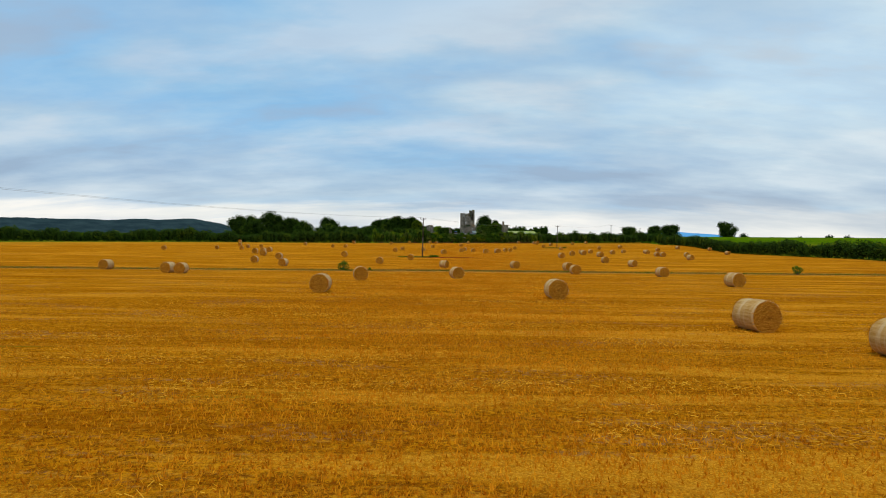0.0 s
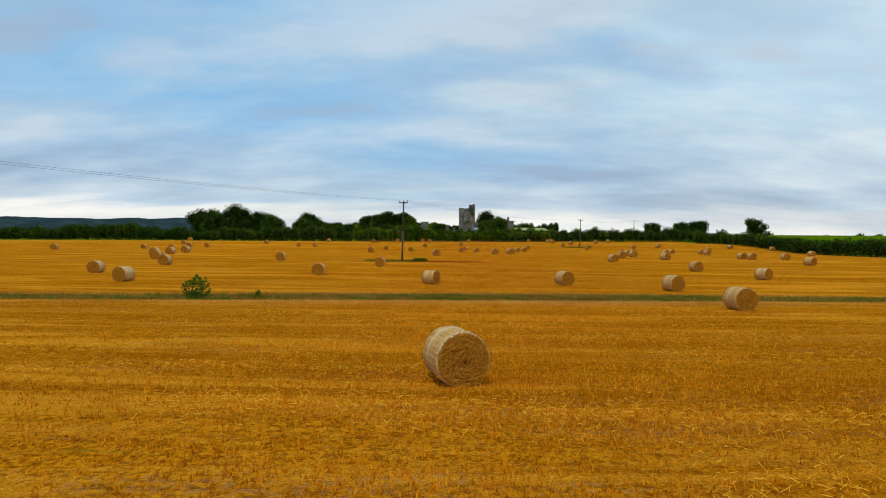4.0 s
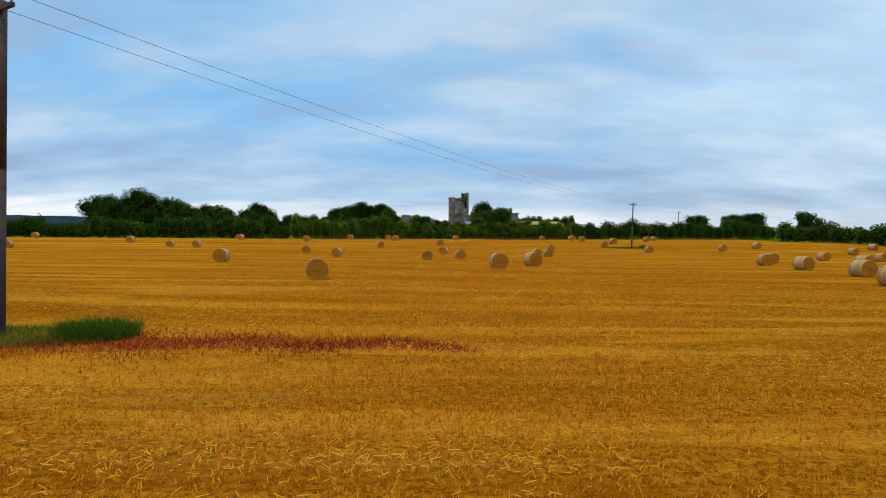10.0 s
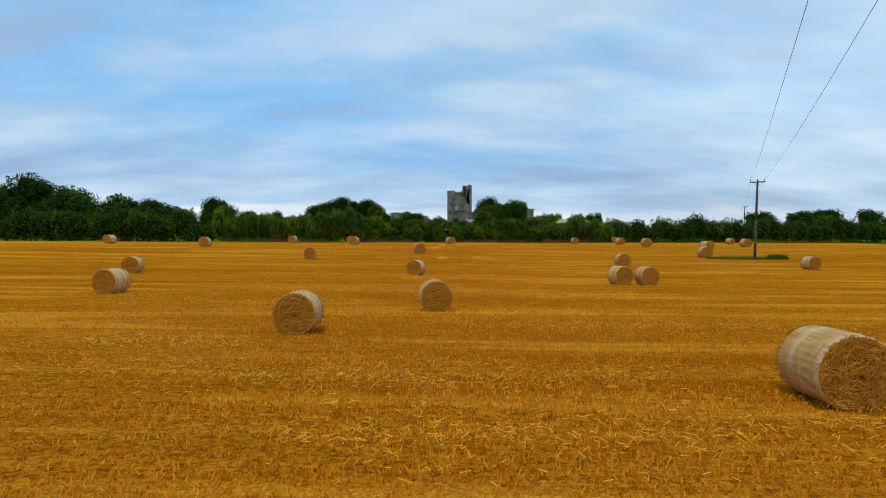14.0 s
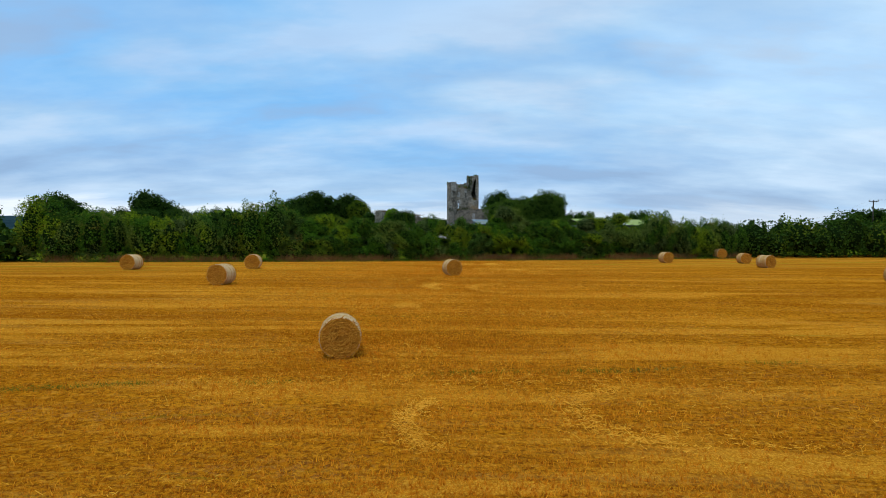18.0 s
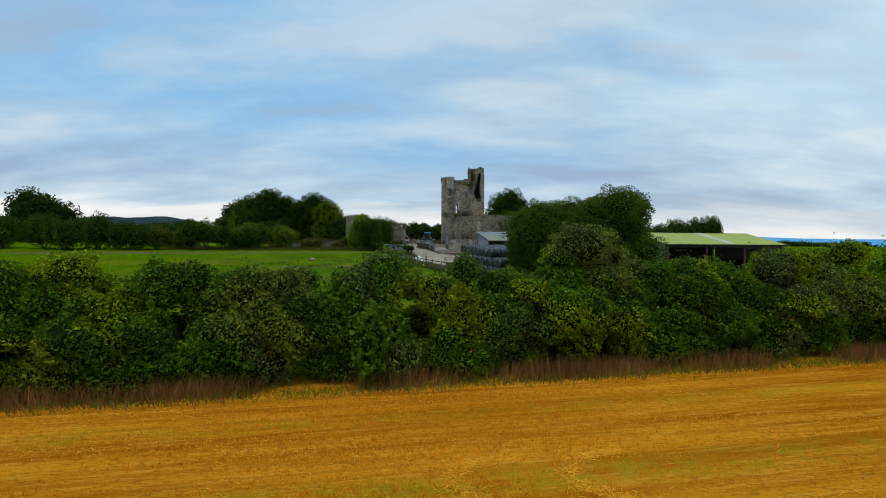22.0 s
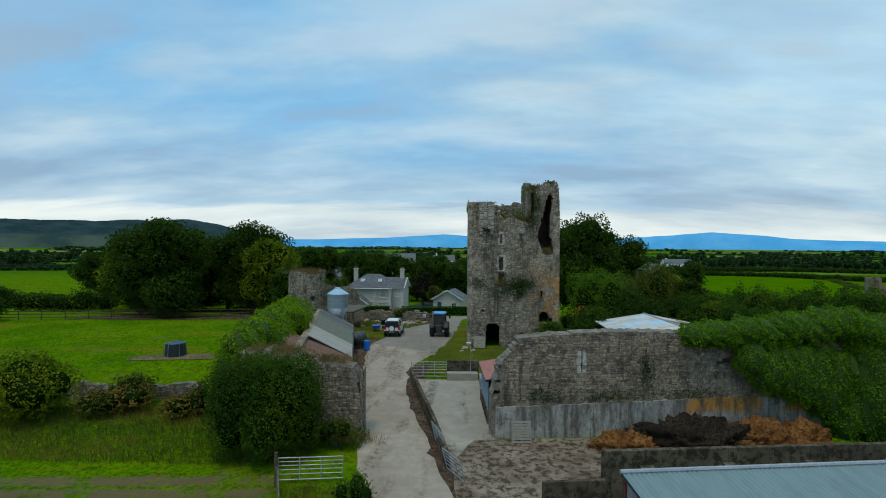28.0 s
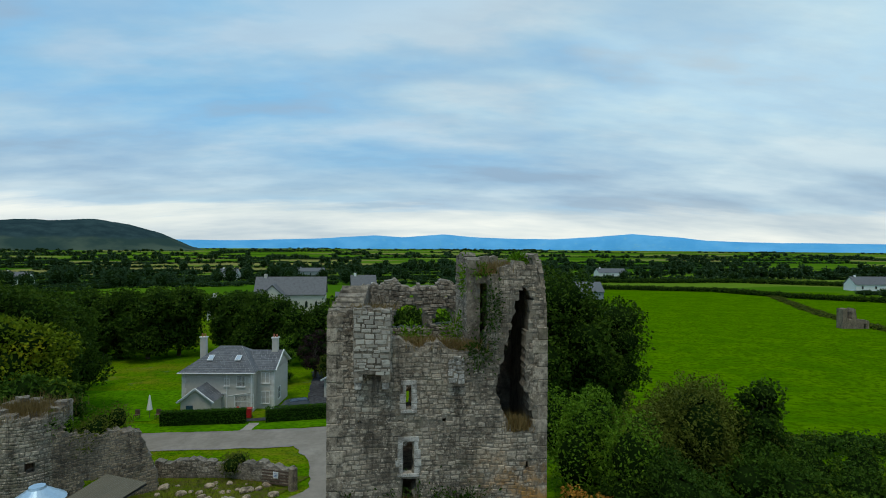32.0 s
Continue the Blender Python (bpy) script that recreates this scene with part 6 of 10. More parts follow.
round_wall(flanker, 2.5, 0, lambda a: 7.1 + 0.15 * math.sin(5 * a), 0.8, ((radians(238), 0.10, 5.2, 5.9), (radians(236), 0.11, 2.6, 4.1), (radians(290), 0.12, 4.2, 4.6), (radians(222), 0.14, 1.5, 2.1)), (M["bawn_core"], M["bawn"]), 25)
part("floor_slab", boxes((-1.5, 1.5, -1.5, 1.5, 6.2, 6.4)), M["bawn_core"], flanker)
stub = thing("chimney_stub", (36.7, 335.4, 14.4), "ivy-clad stub of stone chimney on the round tower", "chimney")
v, f = ruin_slab((-0.55, -0.5), (0.55, -0.5), 0, profile([(0, 3.3), (0.5, 3.6), (1.1, 3.0)], 0.1), 1.0, lambda u, z: True, 0.16, 0.03, 26)
part("shaft", mesh_np("shaft", v, f, M["bawn"]), None, stub)
v, q = leaves_np(blob_points([(0, 0, 1.2, 0.72, 0.72, 1.3)], 60, 27), 0.16, 0.3, 0.7, 27)
part("ivy", mesh_np("ivy", v, q, M["leaf_ivy"]), None, stub)


def ivy_mass(name, blobs, label, seed, leaf="leaf_ivy", density=220, size=0.098):
    """A heavy coat of ivy, its leaves lying outward."""
    e = thing(name, (0, 0, 0), label, "ivy")
    pts = blob_points(blobs, density, seed, 0.2)
    b = np.asarray(blobs)
    out = (pts - b[:, :3][np.argmin(((pts[:, None] - b[None, :, :3]) ** 2).sum(2), 1)])
    out /= np.linalg.norm(out, axis=1, keepdims=True)
    v, q = leaves_np(pts, size, 0.25, 0.85, seed, out)
    part("foliage", mesh_np("foliage", v, q, M[leaf]), None, e)
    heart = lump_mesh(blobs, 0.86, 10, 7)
    heart.materials[0] = M["ivy_fill"]
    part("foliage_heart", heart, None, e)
    return e


g = random.Random(3)
bl = [(24.6 + i * 0.95, 336.3 + 0.1 * i + g.uniform(-0.2, 0.2), 14.55 + 0.055 * i + g.uniform(-0.1, 0.15), 1.1, 1.15 + 0.02 * i, 0.75 + 0.04 * i) for i in range(11)]
bl += [(27.6 + i * 0.95, 335.8 + 0.11 * i + g.uniform(-0.15, 0.15), 13.3 - 0.36 * i + g.uniform(-0.2, 0.2), 1.1, 0.75, 1.2 + 0.22 * i) for i in range(7)]
bl += [(34.5, 335.9, 11.2, 1.3, 1.4, 3.4), (34.9, 336.6, 14.9, 1.4, 1.5, 1.0), (33.2, 336.2, 9.8, 1.1, 0.8, 1.6)]
ivy_mass("ivy_mantle", bl, "thick bright green ivy mantle over the stone wall", 28)
reed_tufts("flanker_top_grass", "dry grass along the top of the round tower", ((37.2, 332.6, 15.3, 1.2, 0.35, 900, 0.5), (39.0, 333.4, 15.3, 0.5, 0.6, 500, 0.5)), M["wall_grass"])
tufts("bawn_creeper", "dark creeper and moss clinging to the long wall", (((21.6, 335.85, 12.6), (0.18, 0.06, 0.55), 300), ((15.2, 335.2, 11.2), (0.9, 0.05, 0.28), 500), ((19.0, 335.55, 11.1), (1.4, 0.05, 0.2), 500), ((24, 336.1, 11.2), (1.4, 0.05, 0.2), 420)), M["leaf_ivy_shaded"], 0.12)

# ---- ruined gatehouse wall on the other side of the lane ----
lruin = thing("ruined_gate_wall", (0, 0, 0), "broken end of a thick rubble-stone wall beside the lane", "wall")
LW = ((-1.6, 334.4), (5.3, 334.4))
l_top = profile([(0, 13.5), (1.5, 13.6), (3.2, 13.25), (5.2, 12.9), (6.6, 12.6), (6.9, 11.0)], 0.12, 7)
v, f = ruin_slab(*LW, 8.3, l_top, 1.6, lambda u, z: True, 0.2, 0.06, 31)
part("wall_core", mesh_np("wall_core", v, f, M["bawn_core"]), None, lruin)
wall_face(lruin, *LW, 8.5, l_top, lambda u, z: True, (M["bawn"], M["bawn_piece"]), 32, near=lambda a, b, z0, z1: a > 3.4 and z0 > 9.6, limit=120, hmin=0.12, hmax=0.26, wmin=0.18, wmax=0.45)
wall_face(lruin, (5.3, 334.4), (5.3, 336.0), 8.5, lambda u: 12.6, lambda u, z: True, (M["bawn"], M["bawn_piece"]), 33, hmin=0.12, hmax=0.26, wmin=0.18, wmax=0.45)
g = random.Random(8)
bl = [(-2.2 - 0.30 * i + g.uniform(-0.3, 0.3), 336.6 + i * 2.0, 13.6 + 0.35 * math.sin(i * 1.7), 1.25, 1.35, 1.05) for i in range(9)]
bl += [(-2.6 - 0.10 * i + g.uniform(-0.3, 0.3), 337.5 + i * 1.55, 13.2 + 0.5 * math.sin(i * 1.2), 1.3, 1.3, 1.15) for i in range(8)]
bl += [(-3.4, 338 + 2.2 * i, 11.0, 1.5, 1.6, 2.3) for i in range(6)]
bl += [(-3.5, 348.6, 13.3, 1.8, 2.1, 1.5), (-4.4, 352.4, 13.2, 1.9, 2.3, 1.6), (-3.2, 345.4, 13.1, 1.3, 1.6, 1.2), (-2.0, 340.6, 13.1, 0.9, 1.0, 0.8)]
ivy_mass("ivy_bank", bl, "bright green ivy and shrubs along the old wall", 34, leaf="leaf_ivy_bright", density=130, size=0.13)
reed_tufts("gate_wall_grass", "dry brown grass growing on top of the broken wall", ((0.2, 335.2, 13.45, 1.0, 0.45, 1800, 0.5), (2.8, 335.1, 13.0, 1.1, 0.4, 1500, 0.45), (5.2, 333.9, 8.9, 0.6, 0.4, 500, 0.6)), M["wall_grass"])
bush("wall_bush", 0.7, 332.8, 5.6, 2.4, M["leaf_hedge"], "large dense dark green bush against the broken wall", 35, 20, 110, 0.13)
bush("wall_foot_shrub", 4.3, 333.2, 1.9, 1.0, M["leaf_olive"], "brownish green shrub at the foot of the broken wall", 135, 6, 90, 0.11)
bush("wall_foot_shrub", 5.4, 333.4, 1.2, 0.6, M["leaf_hedge"], "brownish green shrub at the foot of the broken wall", 136, 4, 90, 0.1)

# ---- round ruin and rubble walls at the far side of the yard ----
rr = thing("round_ruin", (-8.9, 373.0, 9.4), "stump of a round stone tower topped with dry grass", "tower")
round_wall(rr, 2.25, 0, lambda a: 6.7 + 0.25 * math.sin(3 * a + 1), 0.8, ((radians(300), 0.10, 3.2, 3.9), (radians(318), 0.14, 1.2, 2.2)), (M["bawn_core"], M["rubble"]), 36, 56)
reed_tufts("ruin_top_grass", "dry straw-coloured grass on the round ruin", ((-8.9, 372.6, 16.0, 1.1, 0.9, 2000, 0.8),), M["wall_grass"])
rw = thing("ruin_wall", (0, 0, 0), "overgrown broken rubble wall beside the round ruin", "wall")
RW = ((-7.0, 371.8), (-2.0, 375.2))
r_top = profile([(0, 15.2), (1.2, 14.6), (3, 14.2), (4.6, 14.1), (5.2, 13.4), (6.05, 11.0)], 0.2, 9)
v, f = ruin_slab(*RW, 9.2, r_top, 1.1, lambda u, z: not inside([(1.4, 9), (3.2, 9), (3.0, 11.3), (1.8, 11.3)], u, z), 0.2, 0.06, 37)
part("wall_core", mesh_np("wall_core", v, f, M["bawn_core"]), None, rw)
wall_face(rw, *RW, 9.6, r_top, lambda u, z: not inside([(1.4, 9), (3.2, 9), (3.0, 11.3), (1.8, 11.3)], u, z), (M["bawn"], M["bawn_piece"]), 38)
bush("ruin_shrub", -5.0, 374.2, 3.0, 1.7, M["leaf_olive"], "brownish green shrub growing on the ruin wall", 39, 5, 40, 0.16, z=12.8)
bush("ruin_shrub", -6.6, 372.6, 2.6, 1.1, M["leaf_bright"], "brownish green shrub growing on the ruin wall", 40, 4, 40, 0.16, z=13.6)


def dry_stone_wall(name, pts, h, thick, label, seed, mats=("bawn_core", "rubble", "rubble_piece"), near=None):
    e = thing(name, (0, 0, 0), label, "wall")
    for i, (a, b) in enumerate(zip(pts[:-1], pts[1:])):
        o, d, nrm, L = frame_of(a, b)
        tp = lambda u: gz(*(o + d * u).xy) + h * (1 + 0.12 * math.sin(u * 1.7 + seed) + 0.06 * math.sin(u * 5))
        base = min(gz(*a), gz(*b)) - 0.3
        v, f = ruin_slab(a, b, base, tp, thick, lambda u, z: True, 0.2, 0.045, seed + i)
        part("wall_core", mesh_np("wall_core", v, f, M[mats[0]]), None, e)
        wall_face(e, a, b, base + 0.1, tp, lambda u, z: True, (M[mats[1]], M[mats[2]]), seed + i, near=near, limit=90, hmin=0.12, hmax=0.25, wmin=0.16, wmax=0.42)
    return e


dry_stone_wall("yard_rubble_wall", ((-3.2, 377.6), (2.0, 377.2), (6.9, 375.4)), 1.25, 0.6, "low tumbled dry-stone wall behind the yard", 41)
dry_stone_wall("paddock_wall", ((-19.5, 340.6), (-5.0, 341.2)), 0.95, 0.5, "low dry-stone wall round the paddock", 45)
bush("wall_shrub", 2.4, 377.3, 2.2, 1.6, M["leaf_olive"], "ivy-covered heap of rubble in the yard wall", 46, 4, 50, 0.14)

# ---- lane, yard and apron ----
def worn_concrete(name, base, light, dark, turn=0.0, mud=0.6):
    """Floated concrete: broad pale patches, hairline cracks, mud trodden and driven along it."""
    k = Mat(name)
    big, mid, fine = k.noise(0.22, 5, 0.6), k.noise(1.6, 6, 0.65), k.noise(34, 3, 0.7)
    c = k.mix(k.ramp(big, (0.36, 0), (0.64, 1)), base, light)
    c = k.mix(k.ramp(mid, (0.40, 0.35), (0.60, 0)), c, tuple(0.72 * v for v in base))
    c = k.mix(k.ramp(fine, (0.5, 0), (0.75, 0.2)), c, light)
    trod = k.noise(1.0, 6, 0.62, k.scaled(k.pos, (0.62, 0.14, 1), (5, 1, 0), turn))
    spots = k.noise(2.6, 6, 0.75)
    c = k.mix(k.math("MULTIPLY", k.ramp(trod, (0.50, 0), (0.62, 1)), k.ramp(spots, (0.42, 0.15), (0.60, mud))), c, dark)
    return k.done(c, 0.95, k.math("ADD", mid, k.math("MULTIPLY", fine, 0.5)), 0.008, 0.4, spec=0.1)


def ground_cover(name, base, light, dark, scale=1.0, grass=0.0):
    k = Mat(name)
    a, b, c3 = k.noise(0.35 * scale, 5, 0.65), k.noise(2.2 * scale, 5, 0.7), k.noise(30 * scale, 3, 0.7)
    c = k.mix(k.ramp(a, (0.38, 0), (0.62, 1)), base, light)
    c = k.mix(k.ramp(b, (0.46, 0), (0.59, 0.88)), c, dark)
    c = k.mix(k.ramp(c3, (0.5, 0), (0.75, 0.45)), c, light)
    if grass:
        c = k.mix(k.ramp(k.noise(0.9, 5, 0.7, k.scaled(k.pos, (1, 1, 1), (7, 3, 0))), (0.56, 0), (0.66, grass)), c, (0.07, 0.13, 0.012))
    return k.done(c, 1.0, k.math("ADD", b, c3), 0.02, 0.6, spec=0.0)


M["lane"] = worn_concrete("lane_concrete", (0.27, 0.226, 0.176), (0.39, 0.338, 0.272), (0.120, 0.088, 0.058), 11, 0.85)
M["yard"] = worn_concrete("yard_concrete", (0.26, 0.232, 0.195), (0.37, 0.335, 0.285), (0.060, 0.045, 0.033), 8, 0.9)
M["gravel"] = worn_concrete("gravel", (0.205, 0.180, 0.150), (0.265, 0.236, 0.200), (0.140, 0.120, 0.095), 30, 0.5)
M["muddy_concrete"] = ground_cover("muddy_concrete", (0.125, 0.090, 0.064), (0.26, 0.215, 0.165), (0.030, 0.022, 0.016), 1.3)
M["mud"] = ground_cover("yard_mud", (0.065, 0.044, 0.030), (0.125, 0.09, 0.066), (0.028, 0.020, 0.015), 1.6)
M["dirt_track"] = ground_cover("dirt_track", (0.12, 0.085, 0.052), (0.20, 0.15, 0.10), (0.055, 0.075, 0.010), 1.5, 0.8)
M["tarmac"] = ground_cover("tarmac", (0.045, 0.047, 0.052), (0.07, 0.072, 0.078), (0.03, 0.03, 0.032), 1.0)
M["lawn"] = ground_cover("lawn", (0.050, 0.150, 0.002), (0.09, 0.21, 0.003), (0.030, 0.09, 0.002), 0.8)
M["field_green"] = ground_cover("field_grass", (0.046, 0.122, 0.0006), (0.080, 0.168, 0.0008), (0.030, 0.075, 0.0006), 0.5)


def resample(pts, n):
    pts = np.array(pts, float)
    s = np.concatenate([[0], np.cumsum(np.hypot(*np.diff(pts, axis=0).T))])
    t = np.linspace(0, s[-1], n)
    return np.stack([np.interp(t, s, pts[:, 0]), np.interp(t, s, pts[:, 1])], -1)


def strip(name, left, right, mat, lift, label, across=8, step=0.8, ragged=0.18, category="road"):
    """A sheet laid on the land between two edges."""
    n = max(3, int(np.hypot(*np.diff(np.array(left), axis=0).T).sum() / step))
    a, b = resample(left, n), resample(right, n)
    g = np.random.default_rng(len(name) + n)
    a += np.cumsum(g.normal(0, 0.05, a.shape), 0) * 0.15 + g.normal(0, ragged * 0.5, a.shape)
    b += g.normal(0, ragged * 0.5, b.shape)
    t = np.linspace(0, 1, across + 1)[None, :, None]
    P = a[:, None] * (1 - t) + b[:, None] * t
    Z = ground_z(P[..., 0], P[..., 1]) + lift
    v = np.concatenate([P, Z[..., None]], -1).reshape(-1, 3)
    i = np.arange(n * (across + 1)).reshape(n, across + 1)
    q = np.stack([i[:-1, :-1], i[:-1, 1:], i[1:, 1:], i[1:, :-1]], -1).reshape(-1, 4)
    return tagged(new(name, mesh_np(name, v, q, mat, True)), label, category, kind="structure")


strip("lane", [(12.2, 314.6), (9.6, 320), (7.2, 327), (5.7, 331.5), (4.4, 337.4), (3.3, 343.9), (2.2, 352.2), (1.7, 359)], [(18, 318), (16.0, 324), (10.6, 328.5), (9.3, 333), (8.0, 338.1), (6.8, 344.1), (6.5, 350), (8.5, 355.6)], M["lane"], 0.07, "pale worn concrete farm lane stained with mud")
strip("lane_verge", [(15.4, 323.5), (10.2, 328.5), (8.9, 333), (7.6, 338), (6.4, 344.1), (6.2, 351)], [(17.4, 325.0), (12.0, 329.3), (10.6, 333.4), (9.4, 338.4), (7.9, 346.0), (8.2, 352)], M["mud"], 0.055, "muddy verge between lane and yard wall", 4, ragged=0.1)
strip("barn_verge", [(3.3, 337.5), (3.0, 344), (0.4, 356), (-0.9, 362.6)], [(5.4, 337.6), (4.0, 344), (3.0, 352), (2.6, 361)], M["mud"], 0.052, "dirt and litter along the foot of the barn", 6, ragged=0.1)
M["yard_grass"] = ground_cover("yard_grass", (0.050, 0.085, 0.004), (0.115, 0.135, 0.010), (0.085, 0.070, 0.028), 1.3)
strip("tower_green", [(7.2, 348.2), (7.9, 353), (9.0, 358.3)], [(20.5, 347.9), (20.5, 353), (20.5, 358.3)], M["yard_grass"], 0.045, "worn yellowing grass at the foot of the tower", 12, category="grass")
strip("tower_verge", [(9.2, 358.0), (9.9, 366), (10.3, 374)], [(11.6, 358.0), (11.6, 366), (11.6, 374)], M["yard_grass"], 0.047, "worn grass between the tower and the yard", 4, category="grass")
strip("rubble_green", [(-7.5, 363.2), (-7.0, 370), (-6, 378)], [(2.6, 361.5), (4.0, 368.2), (8.0, 377)], M["yard_grass"], 0.045, "rough grass and rubble beside the yard", 12, category="grass")
strip("yard_slab", [(10.6, 330.5), (9.4, 335.4), (7.2, 346.6)], [(13.2, 331), (12.8, 335.2), (12.4, 346.6)], M["yard"], 0.085, "pale cracked concrete yard slab stained by cattle", ragged=0.05)
strip("mud_patch", [(10.9, 327.3), (10.5, 331.2), (11.6, 334.4)], [(30, 330.6), (31, 334), (31.5, 336.4)], M["muddy_concrete"], 0.11, "churned brown mud and dung at the wall foot", 14)
strip("apron", [(17.5, 323.5), (14.2, 328.1)], [(17.6, 324.2), (17.1, 328.2)], M["yard"], 0.10, "concrete apron beside the open shed", 4)
strip("shed_floor", [(12.4, 313.8), (15, 319), (17, 323.6)], [(31, 316.0), (30.5, 320), (29.5, 325)], M["lane"], 0.10, "dusty concrete floor of the open shed", 12)
strip("gravel_yard", [(1.7, 358.6), (2.6, 362), (3.9, 368), (6.0, 371.5), (8.2, 374.5), (7.6, 380), (5.0, 386)], [(8.4, 355.4), (9.6, 361), (10.2, 367), (10.4, 371), (10.6, 376), (11.0, 381), (13.5, 388)], M["gravel"], 0.06, "grey gravel yard between tower and wall")
strip("gravel_lane", [(-26, 389.8), (-8, 391.0), (4, 391.6), (16, 393.4), (40, 399)], [(-26, 385.2), (-8, 384.6), (4, 384.6), (16, 388.5), (40, 394)], M["gravel"], 0.05, "grey gravel lane past the house")
strip("trough_scrape", [(-19.0, 351.2), (-18, 353.6)], [(-11.5, 351.8), (-12, 354.2)], M["dirt_track"], 0.05, "bare trampled earth round the cattle trough", 8, ragged=0.5)
# mud-coloured sheet that stands for the dark shade under the paddock trees
strip("bare_earth", [(-41, 373.5), (-32, 374), (-20, 376), (-13, 378)], [(-41, 381), (-34, 382), (-24, 386), (-16, 387)], M["mud"], 0.05, "dark earth sheet for the shade beneath the paddock trees", 8, ragged=0.5)
strip("hill_pasture", [(36, 378), (60, 374), (92, 372), (130, 378)], [(60, 640), (120, 640), (180, 620), (240, 600)], M["field_green"], 0.05, "bright green grazing field beyond the farm", 30, 6, 0.8, "pasture")
strip("shed_lane", [(36, 306), (44, 305.5), (60, 306)], [(38, 311.5), (46, 313), (62, 316)], M["lane"], 0.07, "muddy concrete in front of the cattle shed", 8)

# ---- sheet-roofed farm buildings ----


def sheet_mat(name, colours, rust=0.3, rough=0.55, metal=0.0, horizontal=False):
    """Corrugated sheets: ridges, single sheets of differing age, streaks and rust."""
    k = Mat(name)
    o = k.obj()
    r = k.island()
    st = k.noise(1.0, 5, 0.65, k.scaled(o, (0.5, 3.0, 3.0) if horizontal else (3.0, 0.5, 0.5)))
    n = k.noise(0.9, 5, 0.7, o)
    c = k.ramp(r, *[(i / max(1, len(colours) - 1), col) for i, col in enumerate(colours)])
    c = k.mix(k.ramp(st, (0.44, 0), (0.70, 0.35)), c, tuple(x * 0.6 for x in colours[0]))
    c = k.mix(k.ramp(n, (0.58, 0), (0.72, rust)), c, (0.16, 0.075, 0.035))
    return k.done(c, rough, st, 0.01, 0.4, metal)


def sheets(u0, u1, point, normal, cols, rows, pitch=0.19, amp=0.024, gap=0.0, seed=1):
    """Corrugated sheets laid in rows over a plane: point(u, v) for u along the eaves and v up the slope, 0 to 1."""
    vs, fs = [], []
    g = random.Random(seed)
    for r in range(rows):
        for c in range(cols):
            a, b = u0 + (u1 - u0) * c / cols, u0 + (u1 - u0) * (c + 1) / cols
            v0, v1 = r / rows - (0.02 if r else 0), (r + 1) / rows
            n = max(4, int((b - a) / pitch * 4))
            lift = 0.012 * ((c + r) % 2) + g.uniform(0, 0.01) + 0.012 * (rows - r)
            k0 = len(vs)
            for i in range(n + 1):
                u = a + (b - a) * i / n
                h = lift + amp * math.sin(u / pitch * math.tau)
                for v in (v0, v1):
                    p = point(u, v) + normal * h
                    vs.append(tuple(p))
            for i in range(n):
                j = k0 + 2 * i
                fs.append((j, j + 2, j + 3, j + 1))
    return mesh_np("sheets", np.array(vs), np.array(fs))


def slope(p00, p10, p01, p11):
    """A roof plane from its four corners: eave start, eave end, top start, top end."""
    p00, p10, p01, p11 = map(Vector, (p00, p10, p01, p11))
    L = (p10 - p00).length
    nrm = (p10 - p00).cross(p01 - p00).normalized()
    if nrm.z < 0:
        nrm = -nrm
    return L, (lambda u, v: p00.lerp(p10, u / L).lerp(p01.lerp(p11, u / L), v)), nrm


def sheet_roof(parent, corners, mat, cols, rows, label="", name="roof_sheet", seed=1, pitch=0.19):
    """Each sheet is a part of the roof."""
    L, pt, nrm = slope(*corners)
    for r in range(rows):
        for c in range(cols):
            me = sheets(L * c / cols, L * (c + 1) / cols + 0.05, lambda u, v, r=r: pt(min(u, L), (r + v * 1.03) / rows), nrm, 1, 1, pitch, 0.022, seed=seed + 13 * r + c)
            part(name, me, mat[(c * 7 + r * 3 + seed) % len(mat)] if isinstance(mat, list) else mat, parent, label)
    bm = bmesh.new()
    q = [pt(0, 0), pt(L, 0), pt(L, 1), pt(0, 1)]
    lo = [bm.verts.new(p - nrm * 0.11) for p in q]
    hi = [bm.verts.new(p - nrm * 0.05) for p in q]
    bm.faces.new(hi)
    bm.faces.new(lo[::-1])
    for i in range(4):
        bm.faces.new((lo[i], lo[(i + 1) % 4], hi[(i + 1) % 4], hi[i]))
    part("roof_deck", bm, M["dark_steel"], parent)


M["dark_steel"] = plain("dark_steel", (0.05, 0.05, 0.052), 0.6, 0.3)
M["steel_red"] = plain("red_oxide_steel", (0.13, 0.035, 0.028), 0.6, 0.2)
M["galv"] = plain("galvanised_steel", (0.42, 0.43, 0.44), 0.42, 0.7, 0.2)
M["galv_rust"] = plain("rusty_galvanised_steel", (0.27, 0.24, 0.21), 0.6, 0.4, 0.35)
M["grey_clad"] = sheet_mat("grey_cladding", ((0.22, 0.24, 0.26), (0.26, 0.28, 0.30)), 0.12)
M["concrete_wall"] = ground_cover("wall_concrete", (0.078, 0.066, 0.046), (0.150, 0.128, 0.094), (0.026, 0.023, 0.017), 1.2)
M["timber"] = plain("weathered_timber", (0.155, 0.125, 0.095), 0.9, vary=0.45, scale=4, spec=0.15)
M["timber_dark"] = plain("dark_timber", (0.10, 0.065, 0.045), 0.85, vary=0.4, scale=4)
MOSSY = [sheet_mat("mossy_sheet_%s" % n, c, 0.1) for n, c in (("a", ((0.19, 0.22, 0.16), (0.25, 0.27, 0.21))), ("b", ((0.16, 0.19, 0.12), (0.22, 0.25, 0.17))), ("c", ((0.23, 0.25, 0.21), (0.29, 0.30, 0.26))))]
